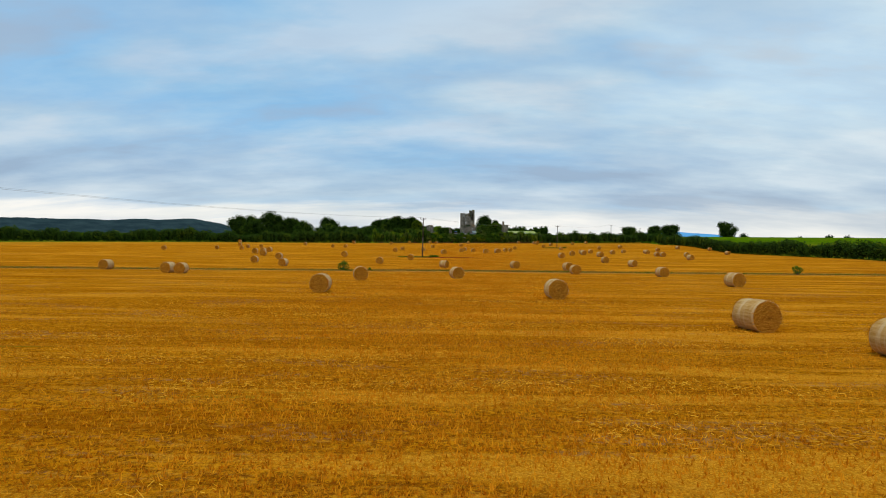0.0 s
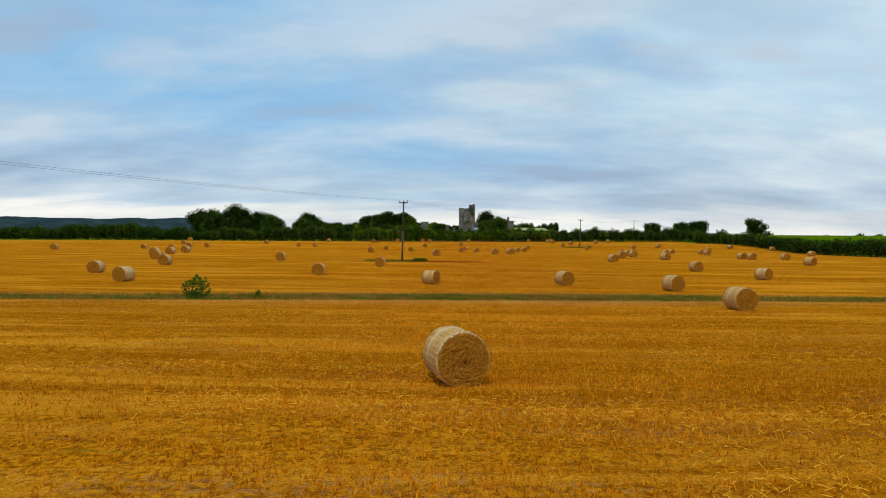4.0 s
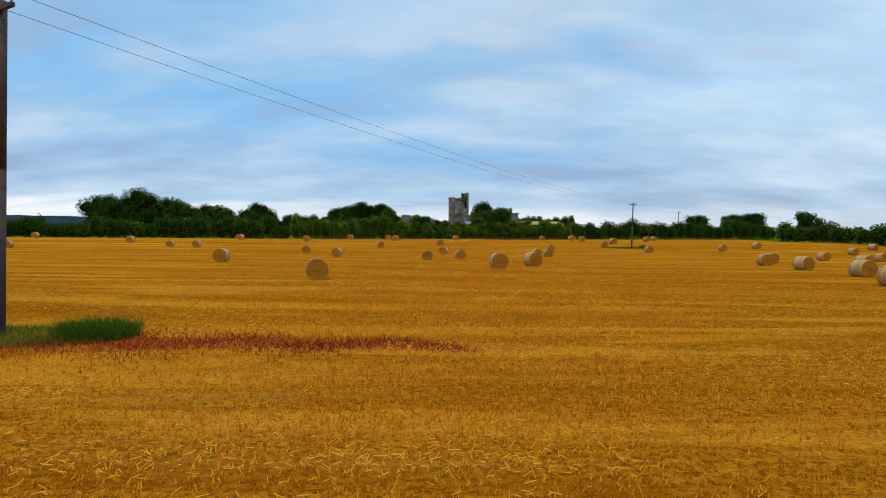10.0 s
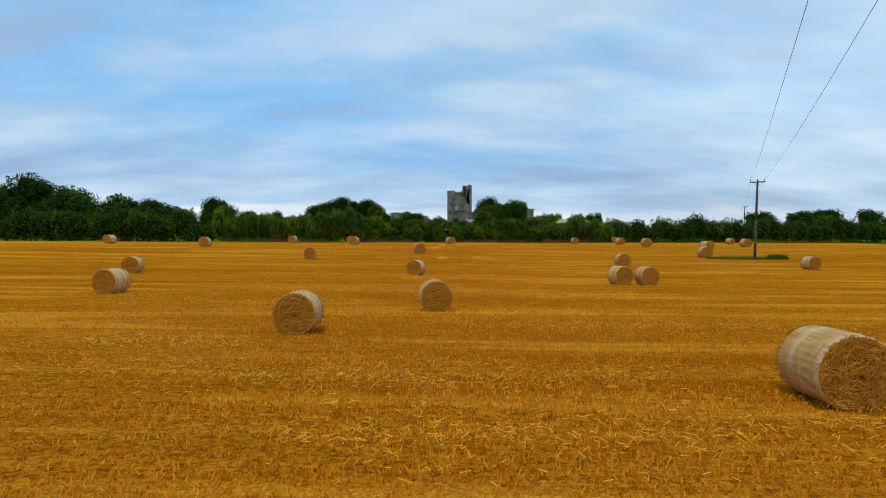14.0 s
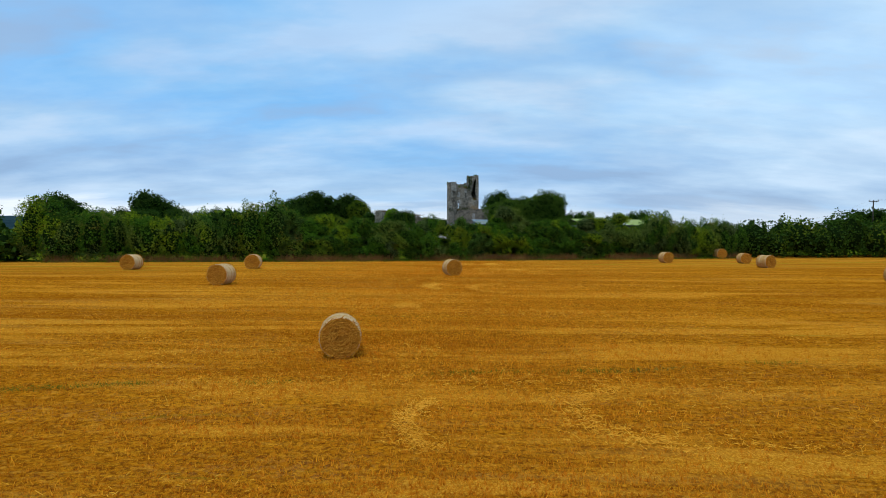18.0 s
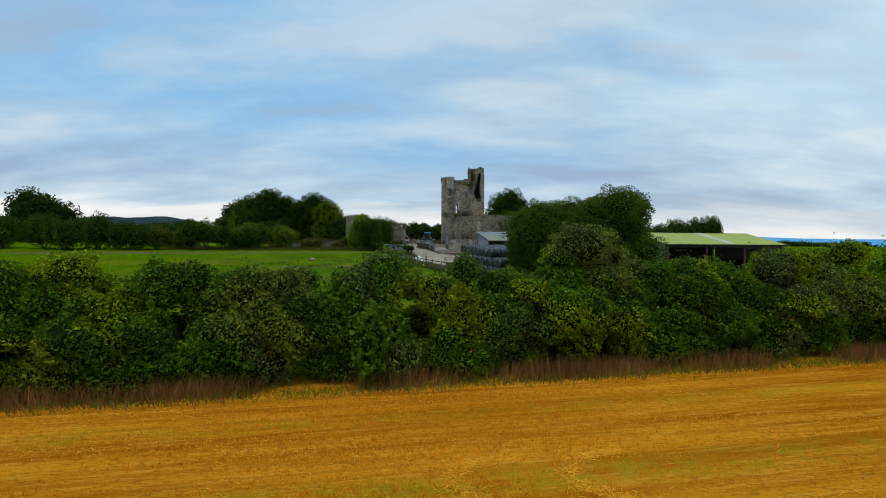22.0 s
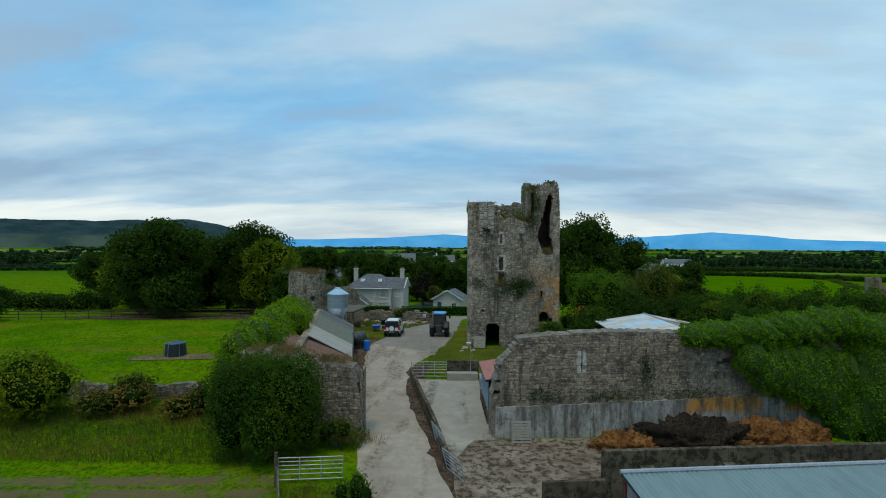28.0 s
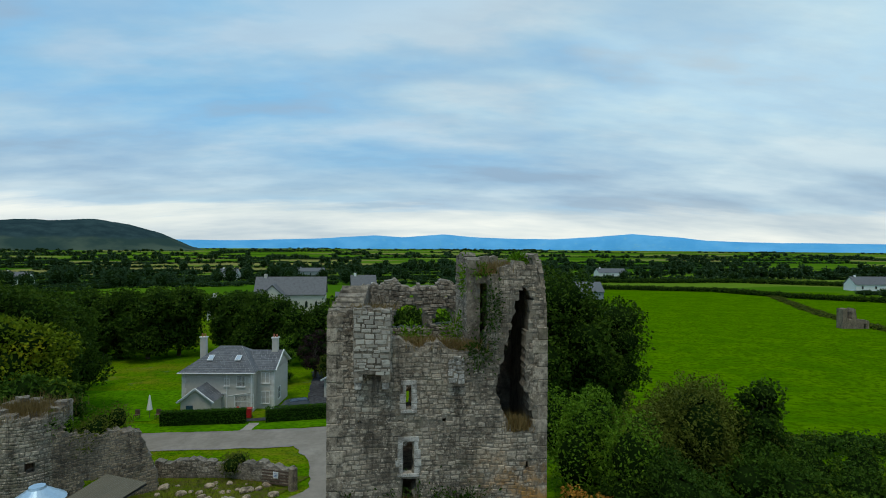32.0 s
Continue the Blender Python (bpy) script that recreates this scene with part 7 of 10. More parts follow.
BLUEISH = sheet_mat("blue_worn_sheet", ((0.12, 0.20, 0.22), (0.20, 0.26, 0.26)), 0.15)


def open_shed():
    """A mono-pitch shed, open in front, with steel posts and a lofty back."""
    e = thing("open_shed", (17.95, 316.7, 6.9), "open-fronted steel shed with a mossy corrugated roof", "shed", rz=8)
    W, D, zf, zb = 11.6, 7.1, 3.4, 4.6
    top = zf + (zb - zf) * 0.72
    sheet_roof(e, ((-0.15, -0.4, zf), (W + 0.15, -0.4, zf), (-0.15, D * 0.68, top), (W + 0.15, D * 0.68, top)), MOSSY, 8, 2, seed=3)
    sheet_roof(e, ((-0.15, D * 0.68, top), (W + 0.15, D * 0.68, top), (-0.15, D + 0.1, zb), (W + 0.15, D + 0.1, zb)), BLUEISH, 8, 1, seed=4)
    bm = bmesh.new()
    tube(bm, (-0.2, D + 0.1, zb + 0.06), (W + 0.2, D + 0.1, zb + 0.06), 0.09, n=8)
    part("ridge_flashing", bm, M["galv"], e)
    for i in range(4):
        x = W * i / 3
        part("post", boxes((x - 0.09, x + 0.09, -0.09, 0.09, -0.4, zf - 0.1)), M["steel_red"], e)
        part("post", boxes((x - 0.09, x + 0.09, D - 0.09, D + 0.09, -0.4, zb - 0.1)), M["steel_red"], e)
    for nm, q0, q1, h0, h1 in (("end_cladding", (0, D), (0, 0), zb, zf), ("end_cladding", (W, 0), (W, D), zf, zb), ("back_cladding", (W, D), (0, D), zb, zb)):
        a, b = Vector((*q0, 0)), Vector((*q1, 0))
        L = (b - a).length
        d = (b - a).normalized()
        nr = Vector((d.y, -d.x, 0))
        pt = lambda u, v, a=a, d=d, h0=h0, h1=h1, L=L: a + d * u + Vector((0, 0, 1.2 + v * (h0 + (h1 - h0) * u / L - 1.3)))
        for i in range(max(2, int(L / 1.1))):
            n = max(2, int(L / 1.1))
            part(nm, sheets(L * i / n, L * (i + 1) / n, pt, nr, 1, 1, 0.2, 0.018, seed=i), M["grey_clad"], e)
        bm = bmesh.new()
        m = Matrix.Translation(a) @ Matrix(((d.x, nr.x, 0, 0), (d.y, nr.y, 0, 0), (0, 0, 1, 0), (0, 0, 0, 1)))
        box(bm, 0, L, -0.2, 0.0, -0.6, 1.25, m)
        part("block_wall", bm, M["concrete_wall"], e)
    part("front_beam", boxes((0, W, -0.06, 0.06, zf - 0.35, zf - 0.12)), M["dark_steel"], e)
    part("gutter", tubes(((-0.2, -0.48, zf - 0.05), (W + 0.2, -0.48, zf - 0.05), 0.06)), M["dark_steel"], e)
    return e


shed = open_shed()


def local(e, x, y, z=0.0):
    return e.matrix_basis @ Vector((x, y, z))


# hay bales, sacks and a trailer in the shed
k = Mat("yellow_hay")
o = k.obj()
M["hay"] = k.done(k.mix(k.ramp(k.noise(6, 5, 0.7, o), (0.35, 0), (0.65, 1)), (0.42, 0.20, 0.03), (0.62, 0.36, 0.07)), 0.9, k.noise(30, 3, 0.7, o), 0.03, 0.8)
for lx, ly, lz in ((0.9, 1.6, 0), (2.3, 1.2, 0), (0.9, 3.0, 0), (2.1, 2.9, 0), (1.7, 2.2, 1.22), (0.7, 3.3, 1.22)):
    p = local(shed, lx, ly)
    e = thing("hay_bale", (p.x, p.y, 7.28 + lz), "upright round yellow hay bale stored in the shed", "hay bale", "hay bales in the shed")
    bm = bmesh.new()
    bmesh.ops.create_cone(bm, cap_ends=True, segments=28, radius1=0.64, radius2=0.63, depth=1.2)
    bmesh.ops.bevel(bm, geom=[x for x in bm.edges if abs(x.verts[0].co.z - x.verts[1].co.z) < 1e-4], offset=0.08, segments=2, affect="EDGES")
    for vv in bm.verts:
        vv.co *= 1 + 0.02 * math.sin(vv.co.x * 13 + vv.co.z * 9)
        vv.co.z += 0.6
    part("hay_roll", bm, M["hay"], e, smooth=True)
M["white_bag"] = plain("white_woven_bag", (0.62, 0.62, 0.60), 0.6, vary=0.2)
g = random.Random(9)
for lx, ly, lz, s in ((5.4, 1.8, 0, 0.9), (6.2, 2.1, 0, 1.0), (7.0, 1.7, 0, 1.0), (7.7, 2.2, 0, 0.95), (6.0, 2.9, 0.7, 0.9), (6.9, 2.9, 0.7, 1.0)):
    p = local(shed, lx, ly)
    bm = bmesh.new()
    bmesh.ops.create_icosphere(bm, subdivisions=3, radius=0.55 * s)
    for vv in bm.verts:
        c = vv.co
        c.z = max(-0.4 * s, c.z * 0.85) + 0.4 * s
        c.x *= 1.1
        c += Vector((0.05 * math.sin(9 * c.z + lx), 0.05 * math.sin(8 * c.x), 0.03 * math.sin(11 * c.y)))
    ob = part("feed_bag", bm, M["white_bag"], None, smooth=True)
    ob.matrix_basis = pose(p.x, p.y, 7.25 + lz, 0, 0, g.uniform(0, 90))
    tagged(ob, "slumped white woven feed bag stored in the shed", "bag", "feed bags in the shed")


def farm_frame():
    p = local(shed, 5.2, 0.6)
    e = thing("feed_barrier", (p.x, p.y, 7.25), "rusty dark steel cattle barrier leaning in the shed", "barrier", rz=12)
    for i in range(5):
        part("rail", tubes(((-1.1, 0, 0.25 + 0.22 * i), (1.1, 0.05, 0.25 + 0.22 * i), 0.025)), M["dark_steel"], e)
    for x in (-1.1, 0, 1.1):
        part("upright", tubes(((x, 0, 0), (x, 0.05, 1.25), 0.035)), M["steel_red"], e)


farm_frame()

# silage bales wrapped in black plastic, stacked beside the lane
k = Mat("black_wrap")
o = k.obj()
cr = k.noise(1.0, 5, 0.7, k.scaled(o, (2.5, 9, 9)))
c = k.mix(k.ramp(cr, (0.4, 0), (0.7, 1)), (0.010, 0.011, 0.013), (0.030, 0.032, 0.036))
c = k.mix(k.ramp(k.noise(1.6, 4, 0.6, o), (0.52, 0), (0.75, 0.35)), c, (0.10, 0.105, 0.11))
M["black_wrap"] = k.done(c, 0.34, cr, 0.03, 0.8, spec=0.5)


def silage_mesh(seed):
    g = np.random.default_rng(seed)
    n, R, H = 28, 0.62, 0.62
    prof = [(-1, 0.0), (-1, 0.55), (-0.98, 0.82), (-0.88, 0.97), (-0.6, 1.02), (0, 1.04), (0.6, 1.02), (0.88, 0.97), (0.98, 0.82), (1, 0.55), (1, 0.0)]
    th = np.linspace(0, math.tau, n, endpoint=False)
    vs = []
    for t, s in prof:
        w = R * s * (1 + 0.025 * np.sin(4 * th + 3 * t + seed) + g.normal(0, 0.008, n))
        z = w * np.cos(th)
        z = np.where(z < -0.5, -0.5 + (z + 0.5) * 0.35, z)
        vs.append(np.stack([w * np.sin(th), np.full(n, t * H) + g.normal(0, 0.012, n), z + 0.54], -1))
    k = len(prof)
    i = np.arange(k * n).reshape(k, n)
    q = np.stack([i[:-1], np.roll(i[:-1], -1, 1), np.roll(i[1:], -1, 1), i[1:]], -1).reshape(-1, 4)
    return mesh_np("silage_bale", np.concatenate(vs), q, M["black_wrap"], True)


def silage_stack():
    """Bales lie with their flat ends to the fence, three high where the stack is fullest."""
    meshes = [silage_mesh(s) for s in (1, 2, 3, 4, 5)]
    g = random.Random(14)
    a, b = Vector((-0.365, 0.931)), Vector((0.931, 0.365))
    o = Vector((18.4, 302.2))
    n = 0
    for lev, (a0, a1, b0, b1) in enumerate(((0, 9.1, 0, 6.1), (0.5, 8.6, 0.1, 5.2), (2.6, 8.1, 0.3, 4.4))):
        s = a0
        while s <= a1:
            r = b0
            while r <= b1:
                p = o + a * (s * 1.28) + b * (r * 1.24)
                if not (s > 6.4 and r > 3.6 and lev < 2) and not (lev == 2 and r > 3.2 and s < 4):
                    ob = new("silage_bale", meshes[n % 5])
                    ob.matrix_basis = pose(p.x + g.uniform(-0.07, 0.07), p.y + g.uniform(-0.07, 0.07), gz(p.x, p.y) - 0.02 + lev * 0.96, 0, 0, -68.6 + g.uniform(-5, 5))
                    tagged(ob, "round silage bale wrapped in shiny black plastic", "silage bale", "silage bales in the stack")
                    n += 1
                r += 1
            s += 1


silage_stack()

# ---- concrete walls of the yard ----


def concrete_run(name, pts, h, t, label, mat="concrete_wall", kind="", posts=False):
    e = thing(name, (0, 0, 0), label, "wall")
    for (x0, y0, z0), (x1, y1, z1) in zip(pts[:-1], pts[1:]):
        a, b = Vector((x0, y0, 0)), Vector((x1, y1, 0))
        d = (b - a).normalized()
        nr = Vector((-d.y, d.x, 0)) * t
        n = max(2, int((b - a).length / 1.8))
        for i in range(n):
            p, q = a.lerp(b, i / n), a.lerp(b, (i + 0.994) / n)
            zt0, zt1 = z0 + (z1 - z0) * i / n, z0 + (z1 - z0) * (i + 1) / n
            bm = bmesh.new()
            vs = [bm.verts.new(w) for w in ((p.x, p.y, zt0 - h - 0.5), (q.x, q.y, zt1 - h - 0.5), (q.x + nr.x, q.y + nr.y, zt1 - h - 0.5), (p.x + nr.x, p.y + nr.y, zt0 - h - 0.5),
                                            (p.x, p.y, zt0), (q.x, q.y, zt1), (q.x + nr.x, q.y + nr.y, zt1), (p.x + nr.x, p.y + nr.y, zt0))]
            for f in ((3, 2, 1, 0), (4, 5, 6, 7), (0, 1, 5, 4), (1, 2, 6, 5), (2, 3, 7, 6), (3, 0, 4, 7)):
                bm.faces.new([vs[j] for j in f])
            bmesh.ops.bevel(bm, geom=bm.edges[:], offset=0.015, segments=1, affect="EDGES")
            part("wall_panel", bm, M[mat], e)
            if posts and i % 2:
                bm = bmesh.new()
                box(bm, p.x - 0.3, p.x + 0.3, p.y - 0.45, p.y, zt0 - h - 0.4, zt0 - 0.65)
                part("buttress", bm, M[mat], e)
    return e


concrete_run("silage_wall", ((17.3, 328.4, 10.58), (32.8, 330.3, 10.6)), 1.9, 0.28, "long dark stained concrete wall with stub buttresses", posts=True)
concrete_run("low_yard_wall", ((14.5, 327.3, 9.6), (17.25, 327.7, 9.6)), 1.1, 0.2, "low dark concrete wall beside the shed")
concrete_run("lane_wall", ((6.9, 346.4, 10.0), (9.25, 335.6, 9.75), (10.2, 330.9, 9.45)), 0.95, 0.22, "low dirty concrete wall along the lane")
concrete_run("yard_end_wall", ((9.75, 347.2, 10.55), (12.3, 347.3, 10.55)), 1.2, 0.2, "dark stained panel wall at the yard's end")
concrete_run("yard_plinth", ((9.8, 346.3, 9.75), (12.2, 346.4, 9.75)), 0.6, 0.75, "pale concrete plinth in front of the panel wall", "yard")
concrete_run("yard_plinth", ((12.25, 345.9, 9.9), (12.75, 336.5, 9.5)), 0.6, 0.5, "pale concrete plinth along the yard side", "yard")


def lean_to():
    e = thing("lean_to", (12.6, 337.0, 9.0), "blue-grey sheeted lean-to with a red tin roof behind the wall", "shed", rz=3)
    bl = sheet_mat("blue_grey_tin", ((0.17, 0.24, 0.32), (0.26, 0.33, 0.40)), 0.35)
    for i in range(5):
        part("side_sheet", sheets(i * 1.0, i * 1.0 + 1.0, lambda u, v: Vector((0, u, 0.6 + v * 1.9)), Vector((-1, 0, 0)), 1, 1, 0.19, 0.02, seed=i), bl, e)
    sheet_roof(e, ((-0.2, 0, 2.55), (-0.2, 5.2, 2.55), (2.6, 0, 3.0), (2.6, 5.2, 3.0)), sheet_mat("red_tin", ((0.26, 0.10, 0.085), (0.34, 0.16, 0.13)), 0.3), 6, 1, seed=2)
    part("block_wall", boxes((-0.1, 0.12, 0, 5.0, -0.5, 0.7)), M["concrete_wall"], e)
    part("back_wall", boxes((2.4, 2.6, 0, 5.1, -0.5, 2.9)), M["concrete_wall"], e)
    part("end_wall", boxes((0, 2.5, 4.9, 5.1, -0.5, 2.5)), M["concrete_wall"], e)


lean_to()


def yard_heaps():
    # The black mound is a heap of plastic wrap and wood rubbish.
    M["dung"] = ground_cover("black_rubbish", (0.022, 0.017, 0.013), (0.055, 0.042, 0.03), (0.010, 0.008, 0.007), 3)
    M["old_straw"] = ground_cover("rotting_straw", (0.13, 0.055, 0.018), (0.26, 0.125, 0.04), (0.05, 0.025, 0.012), 3)
    for nm, x, y, rx, ry, h, mt, label in (("straw_mound", 19.6, 333.6, 1.6, 0.9, 0.95, "old_straw", "heap of orange-brown rotting straw"), ("dung_mound", 23.6, 334.6, 3.2, 1.2, 1.5, "dung", "black heap of wrap and wood rubbish against the wall"),
                                           ("straw_mound", 27.6, 334.9, 2.4, 1.0, 1.25, "old_straw", "heap of orange-brown rotting straw"), ("straw_mound", 30.0, 335.2, 1.4, 0.8, 1.1, "old_straw", "heap of orange-brown rotting straw")):
        bm = bmesh.new()
        bmesh.ops.create_icosphere(bm, subdivisions=5, radius=1)
        for vv in bm.verts:
            n = vv.co.normalized()
            b = 1 + 0.35 * noise.noise(n * 2.2 + Vector((x, y, 0))) + 0.22 * noise.noise(n * 6 + Vector((y, x, 0))) + 0.22 * noise.noise(n * 15) + 0.14 * noise.noise(n * 34)
            vv.co = Vector((n.x * rx * b, n.y * ry * b, max(-0.2, n.z * h * b)))
        ob = part(nm, bm, M[mt], None, smooth=True)
        ob.matrix_basis = pose(x, y, gz(x, y))
        tagged(ob, label, "mound")


yard_heaps()

# ---- gates and fences ----


def field_gate(x, y, length, rz, label, lean=0.0, bars=6, h=1.15, mat="galv", z=None):
    zz = gz(x, y) if z is None else z
    e = thing("field_gate", (x, y, zz + 0.08), label, "gate", rz=rz)
    if lean:
        e.matrix_basis = e.matrix_basis @ pose(0, 0, 0, lean, 0, 0)
    for i in range(bars):
        zb = 0.12 + (h - 0.12) * (i / (bars - 1)) ** 0.85
        part("bar", tubes(((0, 0, zb), (length, 0, zb), 0.021 if 0 < i < bars - 1 else 0.026), n=7), M[mat], e)
    for u in (0, length * 0.33, length * 0.66, length):
        part("stile", tubes(((u, 0, 0.1), (u, 0, h), 0.024), n=7), M[mat], e)
    return e


def fence_post(x, y, h, parent=None, mat="timber", r=0.065, rz=0.0):
    bm = bmesh.new()
    tube(bm, (x, y, gz(x, y) - 0.3), (x + 0.02, y, gz(x, y) + h), r, r * 0.9, 8)
    return part("post", bm, M[mat], parent)


GL = "galvanised tubular field gate standing between posts"
field_gate(3.2, 317.3, 3.8, 6, GL)
field_gate(2.4, 329.2, 3.0, 8, GL)
field_gate(22.1, 284.4, 3.9, -52, GL)
field_gate(6.95, 347.0, 2.8, 2, GL, h=1.25)
field_gate(9.55, 334.2, 2.2, -72, "white-painted gate leaning on the lane wall", 12)
field_gate(10.3, 330.8, 1.9, -62, "white-painted gate leaning on the lane wall", 14)
field_gate(12.2, 314.6, 1.6, 100, "rusty steel sheep gate beside the silage stack", mat="galv_rust")
field_gate(12.2, 313.6, 3.0, 12, "rusty steel sheep gate beside the silage stack", mat="galv_rust")


def rail_fence(name, pts, label, rails=3, h=1.15, gap=2.2, mat="timber", seed=1):
    e = thing(name, (0, 0, 0), label, "fence")
    g = random.Random(seed)
    P = resample(pts, max(2, int(np.hypot(*np.diff(np.array(pts), axis=0).T).sum() / gap) + 1))
    ends = []
    for x, y in P:
        lean = g.uniform(-0.06, 0.06)
        z = gz(x, y)
        bm = bmesh.new()
        tube(bm, (x, y, z - 0.4), (x + lean, y + g.uniform(-0.05, 0.05), z + h * g.uniform(0.98, 1.12)), 0.06, 0.055, 8)
        part("post", bm, M[mat], e)
        ends.append((x, y, z))
    for (x0, y0, z0), (x1, y1, z1) in zip(ends[:-1], ends[1:]):
        d = Vector((x1 - x0, y1 - y0, z1 - z0))
        for r in range(rails):
            f = 0.28 + 0.68 * r / max(1, rails - 1)
            bm = bmesh.new()
            a, b = Vector((x0, y0 - 0.07, z0 + h * f + g.uniform(-0.03, 0.03))), Vector((x1, y1 - 0.07, z1 + h * f + g.uniform(-0.03, 0.03)))
            dd = (b - a).normalized()
            m = Matrix.Translation(a) @ dd.to_track_quat("X", "Z").to_matrix().to_4x4()
            box(bm, -0.05, (b - a).length + 0.05, -0.018, 0.018, -0.05, 0.05, m)
            part("rail", bm, M[mat], e)
    return e


rail_fence("pasture_fence", ((22.0, 284.6), (21.5, 286.2), (20.6, 288.9), (19.1, 294.2), (17.3, 298.0), (15.6, 302.2), (12.9, 307.1), (8.9, 314.0), (7.4, 317.5)), "weathered grey post-and-rail fence along the pasture")
rail_fence("lane_fence", ((6.9, 318.2), (4.3, 324), (2.6, 328.6)), "old post-and-rail fence beside the lane", 3, 1.1, 1.6, "timber", 2)
rail_fence("paddock_fence", ((-70, 371.0), (-45, 371.8), (-28, 377), (-19, 381.5), (-10.5, 379)), "dark post-and-rail fence beneath the trees", 3, 1.2, 2.6, "timber_dark", 3)
e = rail_fence("ruin_fence", ((-15.5, 368.5), (-10.5, 369.5)), "dark post-and-rail fence by the round ruin", 3, 1.1, 1.7, "timber_dark", 4)
for x, y, h in ((2.35, 329.0, 1.6), (3.1, 317.2, 1.4), (7.05, 317.9, 1.4), (7.9, 316.0, 1.5), (9.5, 313.5, 1.5)):
    ob = fence_post(x, y, h, r=0.09, mat="timber_dark")
    tagged(ob, "stout dark timber gate post", "post", "gate posts")
    ob.name = "gate_post"
g = np.random.default_rng(77)
t = g.random(9000)
P = resample(((24.4, 278.6), (22.4, 282.9), (20.1, 288.6), (18.5, 293.6), (16.75, 297.4), (15.1, 301.8), (12.5, 306.6), (8.6, 313.6), (6.5, 319), (2.6, 328.6)), 200)
pp = P[(t * 199).astype(int)] + g.normal(0, 0.45, (9000, 2)) + np.array([0.5, 0.3])
M["leaf_rough"] = leaf_mat("rough_weeds", (0.030, 0.060, 0.006), (0.12, 0.115, 0.025), (0.26, 0.15, 0.035), 0.09, spec=0.03)
weeds("fence_weeds", pp, 0.6, M["leaf_rough"], "long rough grass and docks along the fence", 0.014, 0.2, 78)
pp = np.stack([g.uniform(18, 46, 26000), g.uniform(280, 299, 26000)], -1)
pp = pp[(pp[:, 1] > hedge_line(pp[:, 0]) + 4) & (pp[:, 1] < 301 - 0.1 * (pp[:, 0] - 20)) & (pp[:, 0] > 23.5 - (pp[:, 1] - 284) * 0.42)]
weeds("rough_ground_weeds", pp, 0.7, M["leaf_rough"], "rough weedy ground between hedge and shed", 0.016, 0.24, 79)

# ---- cattle shed with a lime-green roof ----
M["lime"] = sheet_mat("lime_mossy_sheet", ((0.30, 0.36, 0.07), (0.38, 0.44, 0.10)), 0.05)


def cattle_shed():
    e = thing("cattle_shed", (38.0, 306.5, 6.4), "open cattle shed with a lime-green mossy roof", "shed", rz=9)
    W, D = 15.0, 13.0
    sheet_roof(e, ((-0.5, -0.5, 3.55), (W + 0.4, -0.5, 3.55), (-0.5, D * 0.5, 5.0), (W + 0.4, D * 0.5, 5.0)), M["lime"], 11, 2, seed=5)
    sheet_roof(e, ((-0.5, D + 0.5, 3.55), (W + 0.4, D + 0.5, 3.55), (-0.5, D * 0.5, 5.0), (W + 0.4, D * 0.5, 5.0)), M["lime"], 11, 2, seed=6)
    part("roof_light", sheets(7.6, 8.7, lambda u, v: Vector((u, -0.45 + v * (D * 0.5 + 0.4), 3.60 + v * 1.42)), Vector((0, 0, 1)), 1, 1, 0.19, 0.02), sheet_mat("pale_roof_light", ((0.44, 0.47, 0.36), (0.5, 0.52, 0.42)), 0), e)
    for x in (0, 5, 10, W):
        for y in (0, D):
            part("post", boxes((x - 0.11, x + 0.11, y - 0.11, y + 0.11, -0.5, 3.5)), M["steel_red"], e)
    part("front_beam", boxes((-0.3, W + 0.3, -0.08, 0.08, 3.2, 3.45)), M["dark_steel"], e)
    part("back_wall", boxes((0, W, D - 0.15, D + 0.05, -0.5, 3.5)), M["concrete_wall"], e)
    part("end_wall", boxes((W - 0.05, W + 0.15, 0.5, D, -0.5, 1.6)), M["concrete_wall"], e)
    for i in range(11):
        part("end_cladding", sheets(0.4 + i * 1.1, 1.5 + i * 1.1, lambda u, v: Vector((W + 0.05, u, 1.6 + v * 2.0)), Vector((1, 0, 0)), 1, 1, 0.19, 0.02, seed=i), M["grey_clad"], e)
    for i in range(11):
        part("end_cladding", sheets(0.4 + i * 1.1, 1.5 + i * 1.1, lambda u, v: Vector((-0.05, u, 1.0 + v * 2.6)), Vector((-1, 0, 0)), 1, 1, 0.19, 0.02, seed=i), M["grey_clad"], e)
    for i in range(10):
        x = 5.6 + i * 0.42
        part("feed_bar", tubes(((x, 3.2, 0.3), (x + 0.35, 3.25, 1.35), 0.03), n=6), M["galv"], e)
    part("feed_rail", tubes(((5.4, 3.2, 1.4), (10.0, 3.2, 1.4), 0.035), n=6), M["galv"], e)
    part("inner_wall", boxes((10.2, 12.0, -0.1, 0.1, -0.4, 1.35)), M["concrete_wall"], e)
    part("red_door", boxes((3.0, 5.0, -0.35, -0.25, -0.2, 1.5)), M["red_tin"], e, "faded red sheeted door")
    part("red_door", boxes((0.6, 2.9, -0.35, -0.25, -0.2, 1.6)), M["red_tin"], e, "faded red sheeted door")
    return e


M["red_tin"] = sheet_mat("faded_red_sheet", ((0.26, 0.06, 0.05), (0.33, 0.10, 0.08)), 0.2)
cattle_shed()


